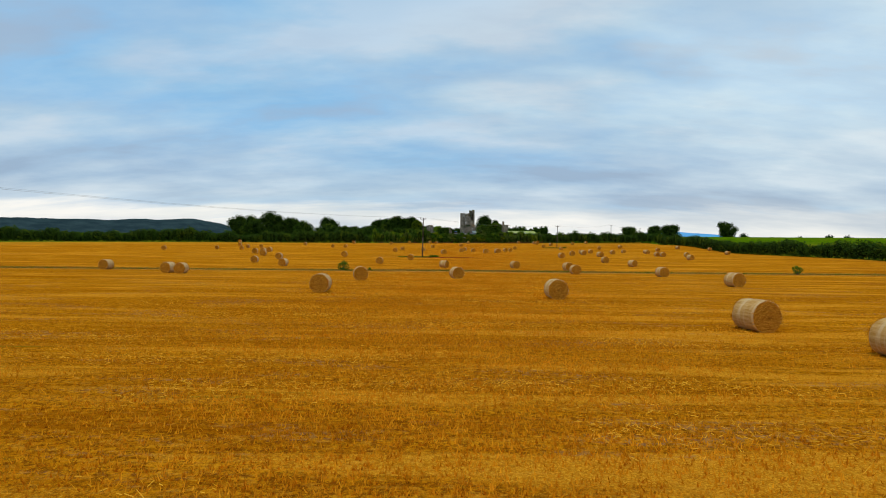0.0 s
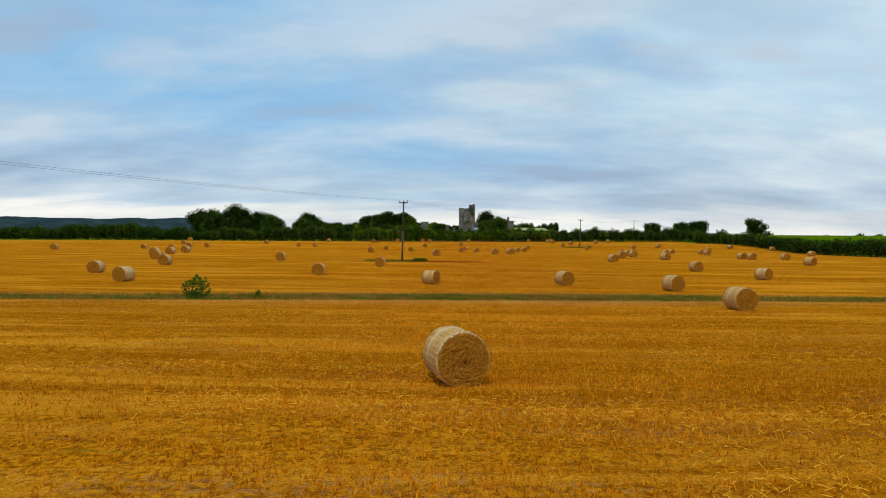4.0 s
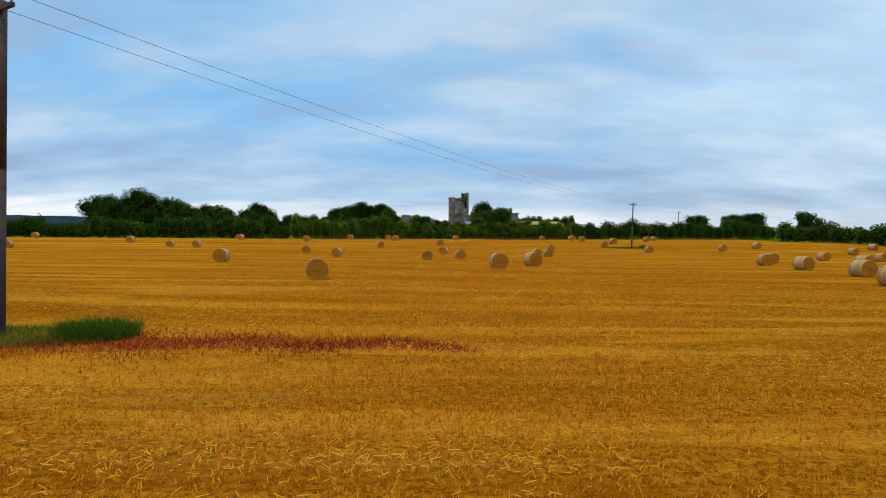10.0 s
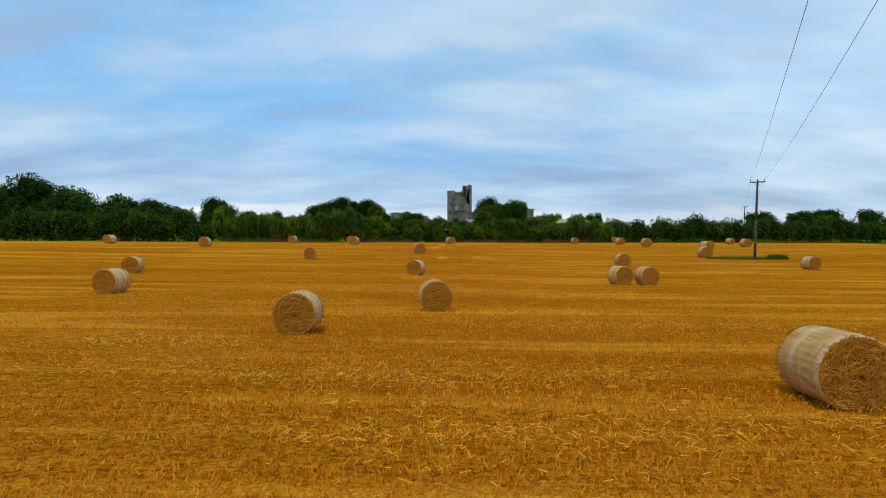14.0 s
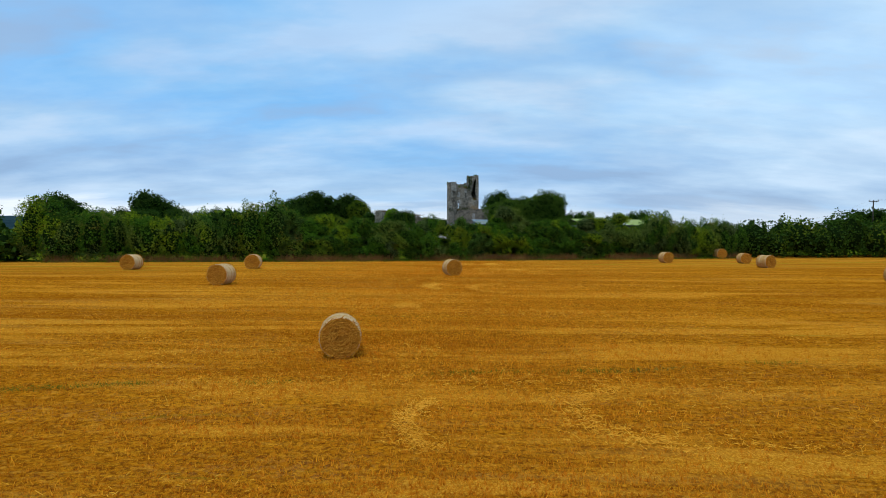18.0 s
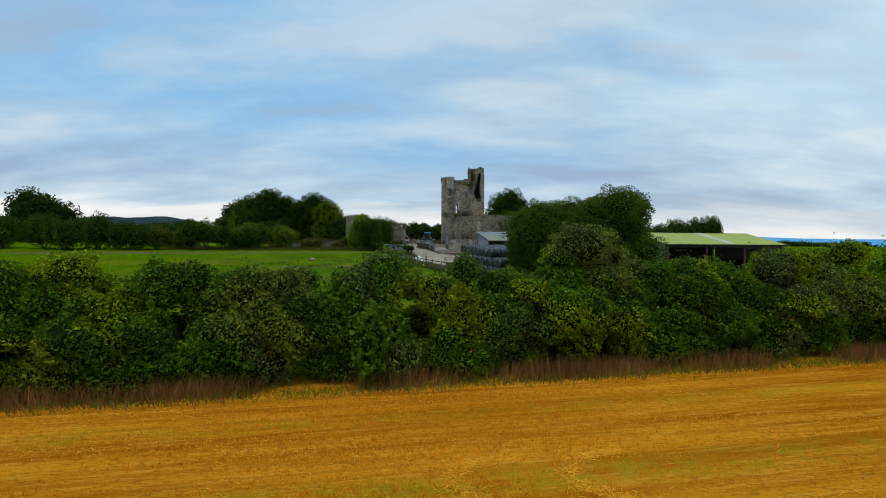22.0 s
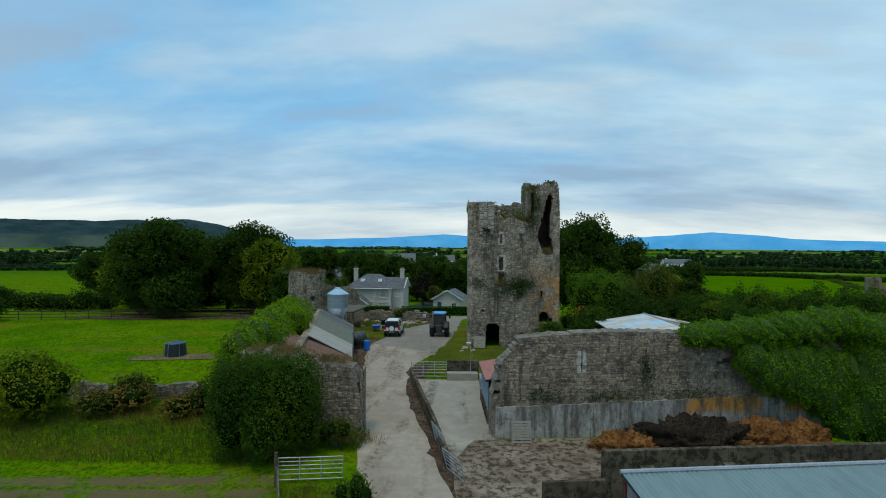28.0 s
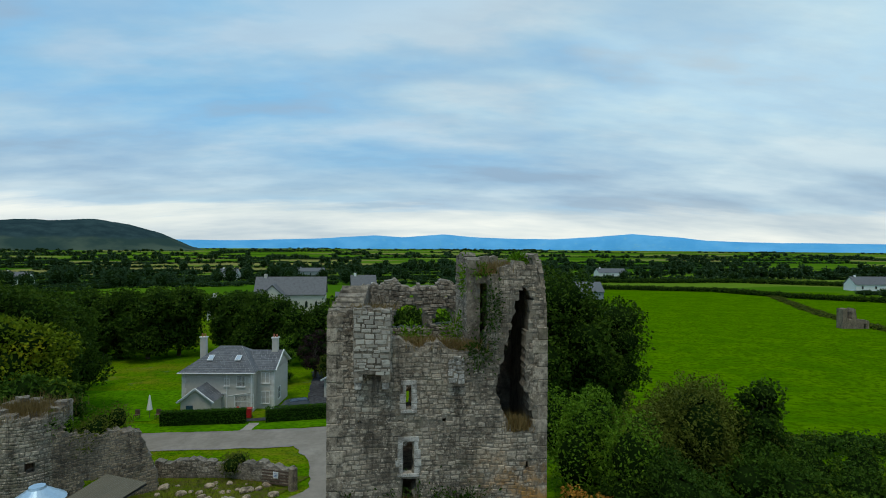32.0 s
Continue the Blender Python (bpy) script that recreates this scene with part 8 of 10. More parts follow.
def slurry_tank():
    e = thing("slurry_tank", (34.0, 287.0, gz(34, 287) + 0.2), "red cylindrical slurry tank parked among the weeds", "tanker", rz=-3)
    bm = bmesh.new()
    prof = [(-1.75, 0.05), (-1.72, 0.35), (-1.6, 0.56), (-1.4, 0.62), (1.4, 0.62), (1.6, 0.56), (1.72, 0.35), (1.75, 0.05)]
    for (x0, r0), (x1, r1) in zip(prof[:-1], prof[1:]):
        tube(bm, (x0, 0, 0.75), (x1, 0, 0.75), r0, r1, 24, False)
    bmesh.ops.remove_doubles(bm, verts=bm.verts, dist=0.001)
    part("tank", bm, plain("red_tank_paint", (0.55, 0.035, 0.02), 0.45, vary=0.3), e, smooth=True)
    for x in (-0.9, 0.3):
        bm = bmesh.new()
        tube(bm, (x - 0.05, 0, 0.75), (x + 0.05, 0, 0.75), 0.64, n=24)
        part("hoop", bm, M["galv_rust"], e)
    part("hatch", tubes(((-1.2, 0, 1.3), (-1.2, 0, 1.52), 0.16)), M["galv"], e)
    part("hose", tubes(((-1.2, 0, 1.5), (-1.65, -0.1, 1.55), 0.05), ((-1.65, -0.1, 1.55), (-1.9, -0.1, 0.9), 0.05)), M["dark_steel"], e)
    part("skid", boxes((-1.3, 1.3, -0.4, -0.3, -0.3, 0.25), (-1.3, 1.3, 0.3, 0.4, -0.3, 0.25)), M["steel_red"], e)


slurry_tank()

# ---- barn beside the lane, feed silo, and the white-roofed barn ----


def lane_barn():
    e = thing("lane_barn", (0, 0, 0), "long low stone barn with patched grey sheet roof", "barn")
    ey0, ey1, z0, z1 = Vector((3.1, 341.2, 11.05)), Vector((-1.2, 363.0, 11.05)), 11.05, 12.7
    up = Vector((-3.0, -0.6, 0))
    lerp = lambda t: ey0.lerp(ey1, t)
    secs = ((0.0, 0.22, sheet_mat("rust_brown_sheet", ((0.13, 0.065, 0.045), (0.18, 0.09, 0.06)), 0.5), 4), (0.22, 0.46, sheet_mat("whitish_fibre_sheet", ((0.27, 0.26, 0.235), (0.34, 0.33, 0.295)), 0.3), 5),
            (0.46, 0.80, sheet_mat("greenish_fibre_sheet", ((0.115, 0.125, 0.095), (0.155, 0.165, 0.125)), 0.15), 7), (0.80, 1.0, sheet_mat("dark_fibre_sheet", ((0.09, 0.095, 0.09), (0.12, 0.125, 0.12)), 0.1), 4))
    for a, b, mt, n in secs:
        p, q = lerp(a), lerp(b)
        wide = Vector((-4.4, -0.9, 0)) if a == 0 else up
        dz = Vector((0, 0, 2.0 if a == 0 else z1 - z0))
        sheet_roof(e, (tuple(p + Vector((0.25, 0.05, -0.1))), tuple(q + Vector((0.25, 0.05, -0.1))), tuple(p + wide + dz), tuple(q + wide + dz)), mt, n, 1, seed=n)
        bm = bmesh.new()
        d = (q - p)
        vs = [bm.verts.new(w) for w in (p + Vector((0, 0, -2.3)), q + Vector((0, 0, -2.3)), q + Vector((0, 0, -0.1)), p + Vector((0, 0, -0.1)))]
        vs += [bm.verts.new(v.co + Vector((-0.4, -0.08, 0))) for v in vs]
        for f in ((0, 1, 2, 3), (7, 6, 5, 4), (0, 4, 5, 1), (1, 5, 6, 2), (2, 6, 7, 3), (3, 7, 4, 0)):
            bm.faces.new([vs[i] for i in f])
        part("side_wall", bm, M["barn_wall"], e)
    p, q = lerp(0.0) + up, lerp(1.0) + up
    bm = bmesh.new()
    vs = [bm.verts.new(w) for w in (p + Vector((0, 0, -2.3)), q + Vector((0, 0, -2.3)), q + Vector((0, 0, z1 - z0 + 0.05)), p + Vector((0, 0, z1 - z0 + 0.05)))]
    vs += [bm.verts.new(v.co + Vector((-0.5, -0.1, 0))) for v in vs]
    for f in ((0, 1, 2, 3), (7, 6, 5, 4), (0, 4, 5, 1), (1, 5, 6, 2), (2, 6, 7, 3), (3, 7, 4, 0)):
        bm.faces.new([vs[i] for i in f])
    part("back_wall", bm, M["bawn"], e)
    for t, s in ((0.0, 1), (1.0, -1)):
        p = lerp(t)
        bm = bmesh.new()
        pts = [p + Vector((0, 0, -2.3)), p + Vector((0, 0, -0.12)), p + up + Vector((0, 0, z1 - z0 - 0.12)), p + up + Vector((0, 0, -2.3))]
        off = Vector((0.02 * s, 0.35 * s, 0))
        a = [bm.verts.new(w) for w in pts]
        b = [bm.verts.new(w + off) for w in pts]
        bm.faces.new(a)
        bm.faces.new(b[::-1])
        for i in range(4):
            bm.faces.new((a[i], b[i], b[(i + 1) % 4], a[(i + 1) % 4]))
        bmesh.ops.recalc_face_normals(bm, faces=bm.faces)
        part("gable_wall", bm, M["barn_wall"], e)
    for t in (0.30, 0.55, 0.66, 0.88):
        p, q = lerp(t), lerp(t + 0.055)
        d = (q - p).normalized()
        m = Matrix.Translation(p + Vector((0.03, 0, -2.2))) @ Matrix.Rotation(math.atan2(d.y, d.x), 4, "Z")
        bm = bmesh.new()
        box(bm, 0, (q - p).length, -0.05, 0.05, 0.1, 1.95, m)
        part("door", bm, M["timber_dark"], e)
    part("gutter", tubes((tuple(ey0 + Vector((0.3, 0, -0.16))), tuple(ey1 + Vector((0.3, 0, -0.16))), 0.06)), M["dark_steel"], e)


M["barn_wall"] = ground_cover("barn_render", (0.27, 0.255, 0.225), (0.36, 0.345, 0.31), (0.14, 0.13, 0.11), 1.0)
lane_barn()


def feed_silo():
    e = thing("feed_silo", (-2.86, 363.9, 9.6), "galvanised steel feed silo on legs beside the barn", "silo")
    bm = bmesh.new()
    n = 24
    for a, b, r0, r1 in ((3.15, 4.65, 1.12, 1.12), (1.3, 3.15, 0.32, 1.12)):
        tube(bm, (0, 0, a), (0, 0, b), r0, r1, n, a < 2)
    part("hopper", bm, M["silo"], e, smooth=True)
    for z in (3.15, 3.65, 4.15, 4.62):
        bm = bmesh.new()
        tube(bm, (0, 0, z - 0.025), (0, 0, z + 0.025), 1.135, n=n)
        part("band", bm, M["galv"], e)
    bm = bmesh.new()
    tube(bm, (0, 0, 4.65), (0, 0, 5.2), 1.2, 0.38, n)
    tube(bm, (0, 0, 5.2), (0, 0, 5.32), 0.38, 0.34, n)
    part("roof_cone", bm, M["silo_roof"], e, "shallow cone roof with a pale blue sheen in its colour")
    for a in (45, 135, 225, 315):
        c, s = math.cos(radians(a)) * 1.1, math.sin(radians(a)) * 1.1
        part("leg", boxes((c - 0.05, c + 0.05, s - 0.05, s + 0.05, -0.3, 3.3)), M["galv"], e)
        c2, s2 = math.cos(radians(a + 90)) * 1.1, math.sin(radians(a + 90)) * 1.1
        part("brace", tubes(((c, s, 0.6), (c2, s2, 2.6), 0.03), n=6), M["galv"], e)


M["silo"] = plain("silo_steel", (0.30, 0.36, 0.40), 0.45, 0.5, 0.15)
# The cone roof's pale blue sheen is put into its base colour.
M["silo_roof"] = plain("silo_roof_steel", (0.42, 0.56, 0.68), 0.3, 0.5, 0.1)
feed_silo()


def patched_roof(parent, corners, grid, mats, seed, pitch=0.19):
    """Sheets laid in the pattern of a grid of letters: a row for each course, from the eave up."""
    L, pt, nrm = slope(*corners)
    rows = len(grid)
    for r, line in enumerate(grid):
        cols = len(line)
        for c, key in enumerate(line):
            me = sheets(L * c / cols, L * (c + 1) / cols + 0.05, lambda u, v, r=r: pt(min(u, L), (r + v * 1.03) / rows), nrm, 1, 1, pitch, 0.022, seed=seed + 13 * r + c)
            part("roof_sheet", me, mats[key], parent)
    bm = bmesh.new()
    q = [pt(0, 0), pt(L, 0), pt(L, 1), pt(0, 1)]
    lo = [bm.verts.new(p - nrm * 0.11) for p in q]
    hi = [bm.verts.new(p - nrm * 0.05) for p in q]
    bm.faces.new(hi)
    bm.faces.new(lo[::-1])
    for n in range(4):
        bm.faces.new((lo[n], lo[(n + 1) % 4], hi[(n + 1) % 4], hi[n]))
    part("roof_deck", bm, M["dark_steel"], parent)


def white_barn():
    e = thing("white_roofed_barn", (0, 0, 0), "wide barn with a patched white, blue and rusty sheet roof", "barn")
    kinds = {"w": ((0.46, 0.45, 0.42), (0.53, 0.52, 0.49), 0.0), "g": ((0.40, 0.39, 0.36), (0.47, 0.46, 0.43), 0.05), "b": ((0.34, 0.50, 0.66), (0.43, 0.57, 0.69), 0.0), "d": ((0.20, 0.40, 0.62), (0.24, 0.44, 0.64), 0.0),
             "r": ((0.24, 0.055, 0.03), (0.28, 0.08, 0.045), 0.2), "n": ((0.15, 0.095, 0.06), (0.20, 0.13, 0.085), 0.4), "o": ((0.12, 0.105, 0.065), (0.16, 0.14, 0.09), 0.3)}
    names = {"w": "white", "g": "pale_grey", "b": "light_blue", "d": "sky_blue", "r": "rust_red", "n": "brown", "o": "olive_brown"}
    mats = {c: sheet_mat(names[c] + "_roof_sheet", v[:2], v[2]) for c, v in kinds.items()}
    y0 = 343.75
    # near the tower the eave stands in; nearer the lane a lower lean-to runs out
    patched_roof(e, ((19.5, y0, 12.1), (19.1, 350.4, 12.1), (23.5, y0, 12.65), (23.4, 350.3, 12.65)), ("wgwwgww", "wrddrww"), mats, 5)
    patched_roof(e, ((23.5, y0, 12.67), (23.4, 350.3, 12.67), (28.6, y0, 13.3), (28.4, 350.3, 13.3)), ("bwbgwwg", "gggwgww", "wggwwgw"), mats, 7)
    patched_roof(e, ((23.4, 350.3, 12.6), (23.6, 356.9, 12.5), (28.4, 350.3, 13.3), (28.15, 356.7, 13.3)), ("bgwgbgw", "wbbggwg", "bbwgwbg"), mats, 2)
    patched_roof(e, ((35.3, 344.6, 12.0), (34.6, 356.9, 12.1), (28.6, y0, 13.3), (28.15, 356.7, 13.3)), ("oobononnnoow", "onbobonnnnow", "onbobnonowwg"), mats, 9)
    part("ridge_cap", tubes(((28.6, y0, 13.34), (28.15, 356.7, 13.34), 0.08)), M["galv"], e)
    part("fascia", boxes((19.4, 28.6, y0 - 0.06, y0 + 0.04, 11.86, 12.05)), M["galv_rust"], e)
    part("side_wall", boxes((19.6, 19.8, y0 + 0.3, 350.0, 8.8, 11.95)), M["green_clad"], e)
    part("side_wall", boxes((23.8, 24.0, 350.6, 356.6, 8.8, 12.4)), M["green_clad"], e)
    part("far_wall", boxes((24.0, 34.4, 356.4, 356.6, 8.8, 12.0)), M["green_clad"], e)
    part("end_wall", boxes((34.6, 34.8, 345.2, 356.4, 8.8, 11.8)), M["green_clad"], e)
    for n in range(8):
        part("front_panel", boxes((19.7 + n * 0.55, 20.22 + n * 0.55, y0 + 0.2, y0 + 0.26, 8.8, 11.85)), M["red_tin"], e)
    for n in range(46):
        x = 24.3 + n * 0.235
        if n not in (3, 4, 5, 9, 10, 12, 13):
            part("slat", boxes((x, x + 0.19, y0 + 0.55, y0 + 0.59, 8.8, 11.0 + 0.06 * math.sin(n * 2.1))), M["timber"], e)
    part("rail", boxes((24.1, 35.0, y0 + 0.6, y0 + 0.68, 10.75, 10.87)), M["timber_dark"], e)
    for n in range(6):
        x = 24.2 + n * 2.1
        part("post", boxes((x - 0.07, x + 0.07, y0 + 0.7, y0 + 0.84, 8.6, 12.0)), M["dark_steel"], e)
        if n < 5:
            part("truss_brace", tubes(((x, y0 + 0.4, 11.6), (x + 1.05, y0 + 0.4, 12.3), 0.035), ((x + 1.05, y0 + 0.4, 12.3), (x + 2.1, y0 + 0.4, 11.6), 0.035), n=6), M["galv_rust"], e)
    part("truss_tie", tubes(((24.0, y0 + 0.4, 11.6), (35.0, y0 + 0.4, 11.5), 0.04), n=6), M["galv_rust"], e)


M["green_clad"] = plain("dark_green_cladding", (0.035, 0.06, 0.04), 0.6)
white_barn()

# ---- house, garage and garden ----
M["render_wall"] = plain("cream_render", (0.50, 0.47, 0.42), 0.9, vary=0.10, scale=2.0)
M["quoin_stone"] = plain("pale_quoin", (0.60, 0.585, 0.55), 0.85, vary=0.12)
M["white_paint"] = plain("white_paint", (0.74, 0.74, 0.73), 0.5, vary=0.08)
M["door_blue"] = plain("dark_blue_door", (0.02, 0.06, 0.10), 0.4)
k = Mat("roof_slate")
o = k.obj()
c = k.mix(k.island(), (0.085, 0.09, 0.10), (0.145, 0.15, 0.16))
c = k.mix(k.ramp(k.noise(1.3, 5, 0.7), (0.45, 0), (0.7, 0.6)), c, (0.05, 0.052, 0.056))
M["slate"] = k.done(c, 0.65, k.noise(14, 3, 0.7), 0.01)
k = Mat("window_glass")
k.b.inputs["Base Color"].default_value = (0.02, 0.025, 0.03, 1)
k.b.inputs["Roughness"].default_value = 0.06
k.b.inputs["Specular IOR Level"].default_value = 0.8
M["glass"] = k.m


def slate_roof(parent, a, b, c, d, row=0.32, col=0.5, name="roof_slope"):
    """Overlapping slates on a plane of four corners (eave a to b, top d to c); a top of no length makes a hip."""
    a, b, c, d = map(Vector, (a, b, c, d))
    nrm = (b - a).cross(d - a).normalized()
    if nrm.z < 0:
        nrm = -nrm
    rows = max(2, int(((a + b) / 2 - (c + d) / 2).length / row))
    vs, fs = [], []
    for r in range(rows):
        v0, v1 = r / rows, min(1.0, (r + 1.12) / rows)
        l0, r0, l1, r1 = a.lerp(d, v0), b.lerp(c, v0), a.lerp(d, v1), b.lerp(c, v1)
        n = max(1, int((r0 - l0).length / col))
        for i in range(n):
            k0 = len(vs)
            p = [l0.lerp(r0, i / n), l0.lerp(r0, (i + 0.985) / n), l1.lerp(r1, (i + 0.985) / n), l1.lerp(r1, i / n)]
            for q, h in zip(p, (0.035, 0.035, 0.012, 0.012)):
                vs.append(tuple(q + nrm * h))
            vs += [tuple(p[0]), tuple(p[1])]
            fs += [(k0, k0 + 1, k0 + 2, k0 + 3), (k0 + 4, k0 + 5, k0 + 1, k0)]
    ob = part(name, mesh_np(name, np.array(vs), np.array(fs), M["slate"]), None, parent)
    bm = bmesh.new()
    q = [bm.verts.new(p + nrm * -0.01) for p in (a, b, c, d)]
    q2 = [bm.verts.new(p + nrm * -0.14) for p in (a, b, c, d)]
    bm.faces.new(q)
    bm.faces.new(q2[::-1])
    for i in range(4):
        if (q[i].co - q[(i + 1) % 4].co).length > 0.01:
            bm.faces.new((q2[i], q2[(i + 1) % 4], q[(i + 1) % 4], q[i]))
    part("roof_boards", bm, M["white_paint"], parent)


def window(parent, m, w, h, cols, rows, open_blue=False):
    """A window set in a wall: m has x along the wall, z up and -y outwards."""
    def put(name, rows_, mat, par, label=""):
        bm = bmesh.new()
        for r in rows_:
            box(bm, *r, m)
        return part(name, bm, M[mat], par, label)
    win = put("window", [(-0.05, w + 0.05, -0.05, 0.06, -0.05, 0), (-0.05, w + 0.05, -0.05, 0.06, h, h + 0.05), (-0.05, 0, -0.05, 0.06, 0, h), (w, w + 0.05, -0.05, 0.06, 0, h)], "white_paint", parent)
    put("sill", [(-0.12, w + 0.12, -0.13, 0.05, -0.12, -0.05)], "quoin_stone", win)
    for i in range(cols):
        for j in range(rows):
            put("pane", [(w * i / cols + 0.03, w * (i + 1) / cols - 0.03, 0.0, 0.02, h * j / rows + 0.03, h * (j + 1) / rows - 0.03)], "glass", win)
    put("glazing_bar", [(w * i / cols - 0.03, w * i / cols + 0.03, -0.035, 0.04, 0, h) for i in range(1, cols)] + [(0, w, -0.03, 0.035, h * j / rows - 0.025, h * j / rows + 0.025) for j in range(1, rows)] or [(0, 0.01, 0, 0.01, 0, 0.01)], "white_paint", win)
    return win


def gable_wall(parent, name, pts, y0, y1, mat, m=None):
    bm = bmesh.new()
    prism(bm, pts, y0, y1)
    if m is not None:
        bmesh.ops.transform(bm, matrix=m, verts=bm.verts)
    return part(name, bm, M[mat], parent)


def house():
    e = thing("farmhouse", (-10.1, 400.8, 7.25), "two-storey cream rendered farmhouse with a grey slate roof", "house", rz=-4)
    e.scale = (0.84, 0.92, 0.96)
    H = 5.0
    part("wall", boxes((0.2, 9.7, 0, 8.4, -0.6, H)), M["render_wall"], e)
    part("wall", boxes((9.7, 12.1, 1.6, 8.0, -0.6, H)), M["render_wall"], e)
    Z = 7.35
    slate_roof(e, (-0.2, -0.4, H - 0.1), (10.1, -0.4, H - 0.1), (6.6, 4.2, Z), (3.6, 4.2, Z))
    slate_roof(e, (10.1, 8.8, H - 0.1), (-0.2, 8.8, H - 0.1), (3.6, 4.2, Z), (6.6, 4.2, Z))
    slate_roof(e, (-0.2, 8.8, H - 0.1), (-0.2, -0.4, H - 0.1), (3.6, 4.2, Z), (3.6, 4.2, Z))
    slate_roof(e, (10.1, -0.4, H - 0.1), (10.1, 8.8, H - 0.1), (6.6, 4.2, Z), (6.6, 4.2, Z))
    # wing with a gable
    slate_roof(e, (8.4, 1.3, H - 0.1), (12.4, 1.3, H - 0.1), (12.4, 4.8, Z - 0.6), (6.9, 4.8, Z - 0.6))
    slate_roof(e, (12.4, 8.3, H - 0.1), (8.4, 8.3, H - 0.1), (6.9, 4.8, Z - 0.6), (12.4, 4.8, Z - 0.6))
    m = Matrix.Translation((12.1, 0, 0)) @ Matrix.Rotation(radians(90), 4, "Z")
    gable_wall(e, "gable", [(1.6, H - 0.2), (8.0, H - 0.2), (4.8, Z - 0.75)], 0.0, 0.25, "render_wall", m)
    part("bargeboard", tubes(((12.45, 1.2, H - 0.12), (12.45, 4.8, Z - 0.6), 0.09), ((12.45, 4.8, Z - 0.6), (12.45, 8.4, H - 0.12), 0.09), n=6), M["white_paint"], e)
    # gabled porch room
    part("annex_wall", boxes((1.5, 5.5, -3.0, 0.0, -0.6, 2.25)), M["render_wall"], e)
    slate_roof(e, (1.2, -3.3, 2.2), (1.2, 0.6, 2.2), (3.5, 0.6, 3.75), (3.5, -3.3, 3.75))
    slate_roof(e, (5.8, 0.6, 2.2), (5.8, -3.3, 2.2), (3.5, -3.3, 3.75), (3.5, 0.6, 3.75))
    gable_wall(e, "annex_gable", [(1.5, 2.2), (5.5, 2.2), (3.5, 3.55)], -3.0, -2.8, "render_wall")
    part("annex_bargeboard", tubes(((1.1, -3.32, 2.18), (3.5, -3.32, 3.8), 0.08), ((3.5, -3.32, 3.8), (5.9, -3.32, 2.18), 0.08), n=6), M["white_paint"], e)
    d = part("door", boxes((2.2, 3.1, -3.06, -2.98, -0.3, 1.8)), M["door_blue"], e, "dark blue side door")
    for x, y in ((0.9, 4.9), (11.3, 4.7)):
        c = part("chimney", boxes((x - 0.42, x + 0.42, y - 0.32, y + 0.32, 5.2, 8.25), bevel=0.02), M["render_wall"], e)
        part("chimney_cap", boxes((x - 0.5, x + 0.5, y - 0.4, y + 0.4, 8.25, 8.38)), M["quoin_stone"], c)
        for s in (-0.2, 0.2):
            part("chimney_pot", tubes(((x + s, y, 8.38), (x + s, y, 8.75), 0.11)), M["terracotta"], c)
    for x, w, z, h, cx, ry in ((5.9, 0.62, 3.35, 0.85, 1, 2), (7.6, 1.05, 3.25, 1.25, 2, 2), (7.3, 2.5, 0.75, 1.45, 3, 2)):
        window(e, Matrix.Translation((x, 0.0, z)), w, h, cx, ry)
    for z, h in ((3.3, 1.2), (0.85, 1.4)):
        window(e, Matrix.Translation((10.35, 1.6, z)), 1.1, h, 2, 2)
    m = Matrix.Translation((12.1, 3.2, 0.9)) @ Matrix.Rotation(radians(90), 4, "Z")
    window(e, m, 1.2, 1.4, 2, 2)
    for x in (2.9, 6.7):
        m = Matrix.Translation((x, 1.55, 5.85)) @ Matrix.Rotation(radians(27), 4, "X")
        bm = bmesh.new()
        box(bm, 0, 0.75, -0.05, 0.95, 0.20, 0.30, m)
        sk = part("skylight", bm, M["white_paint"], e)
        bm = bmesh.new()
        box(bm, 0.08, 0.67, 0.05, 0.87, 0.30, 0.32, m)
        part("skylight_pane", bm, M["sky_glass"], sk)
    for i in range(8):
        for x0, s in ((9.7, -1), (12.1, -1), (0.2, 1)):
            w = (0.55, 0.36)[i % 2]
            a, b = sorted((x0 + 0.03 * -s, x0 + s * w))
            y = 1.6 if x0 == 12.1 else 0.0
            part("quoin", boxes((a, b, y - 0.04, y + 0.3, 0.05 + i * 0.6, 0.6 + i * 0.6), bevel=0.015), M["quoin_stone"], e)
    part("gutter", tubes(((-0.25, -0.5, H - 0.12), (10.2, -0.5, H - 0.12), 0.06)), M["white_paint"], e)
    for x in (6.25, 9.55):
        part("downpipe", tubes(((x, -0.06, H - 0.2), (x, -0.06, 0), 0.045)), M["white_paint"], e)
    part("waste_pipe", tubes(((4.9, -0.06, 2.45), (6.25, -0.06, 2.45), 0.04), ((6.25, -0.06, 2.1), (9.3, -0.06, 2.5), 0.03)), M["white_paint"], e)


M["terracotta"] = plain("terracotta", (0.36, 0.13, 0.07), 0.8)
# Skylight panes: the sky's reflection put into a pale blue base colour.
k = Mat("sky_lit_pane")
k.b.inputs["Base Color"].default_value = (0.35, 0.42, 0.5, 1)
k.b.inputs["Roughness"].default_value = 0.08
M["sky_glass"] = k.m
house()


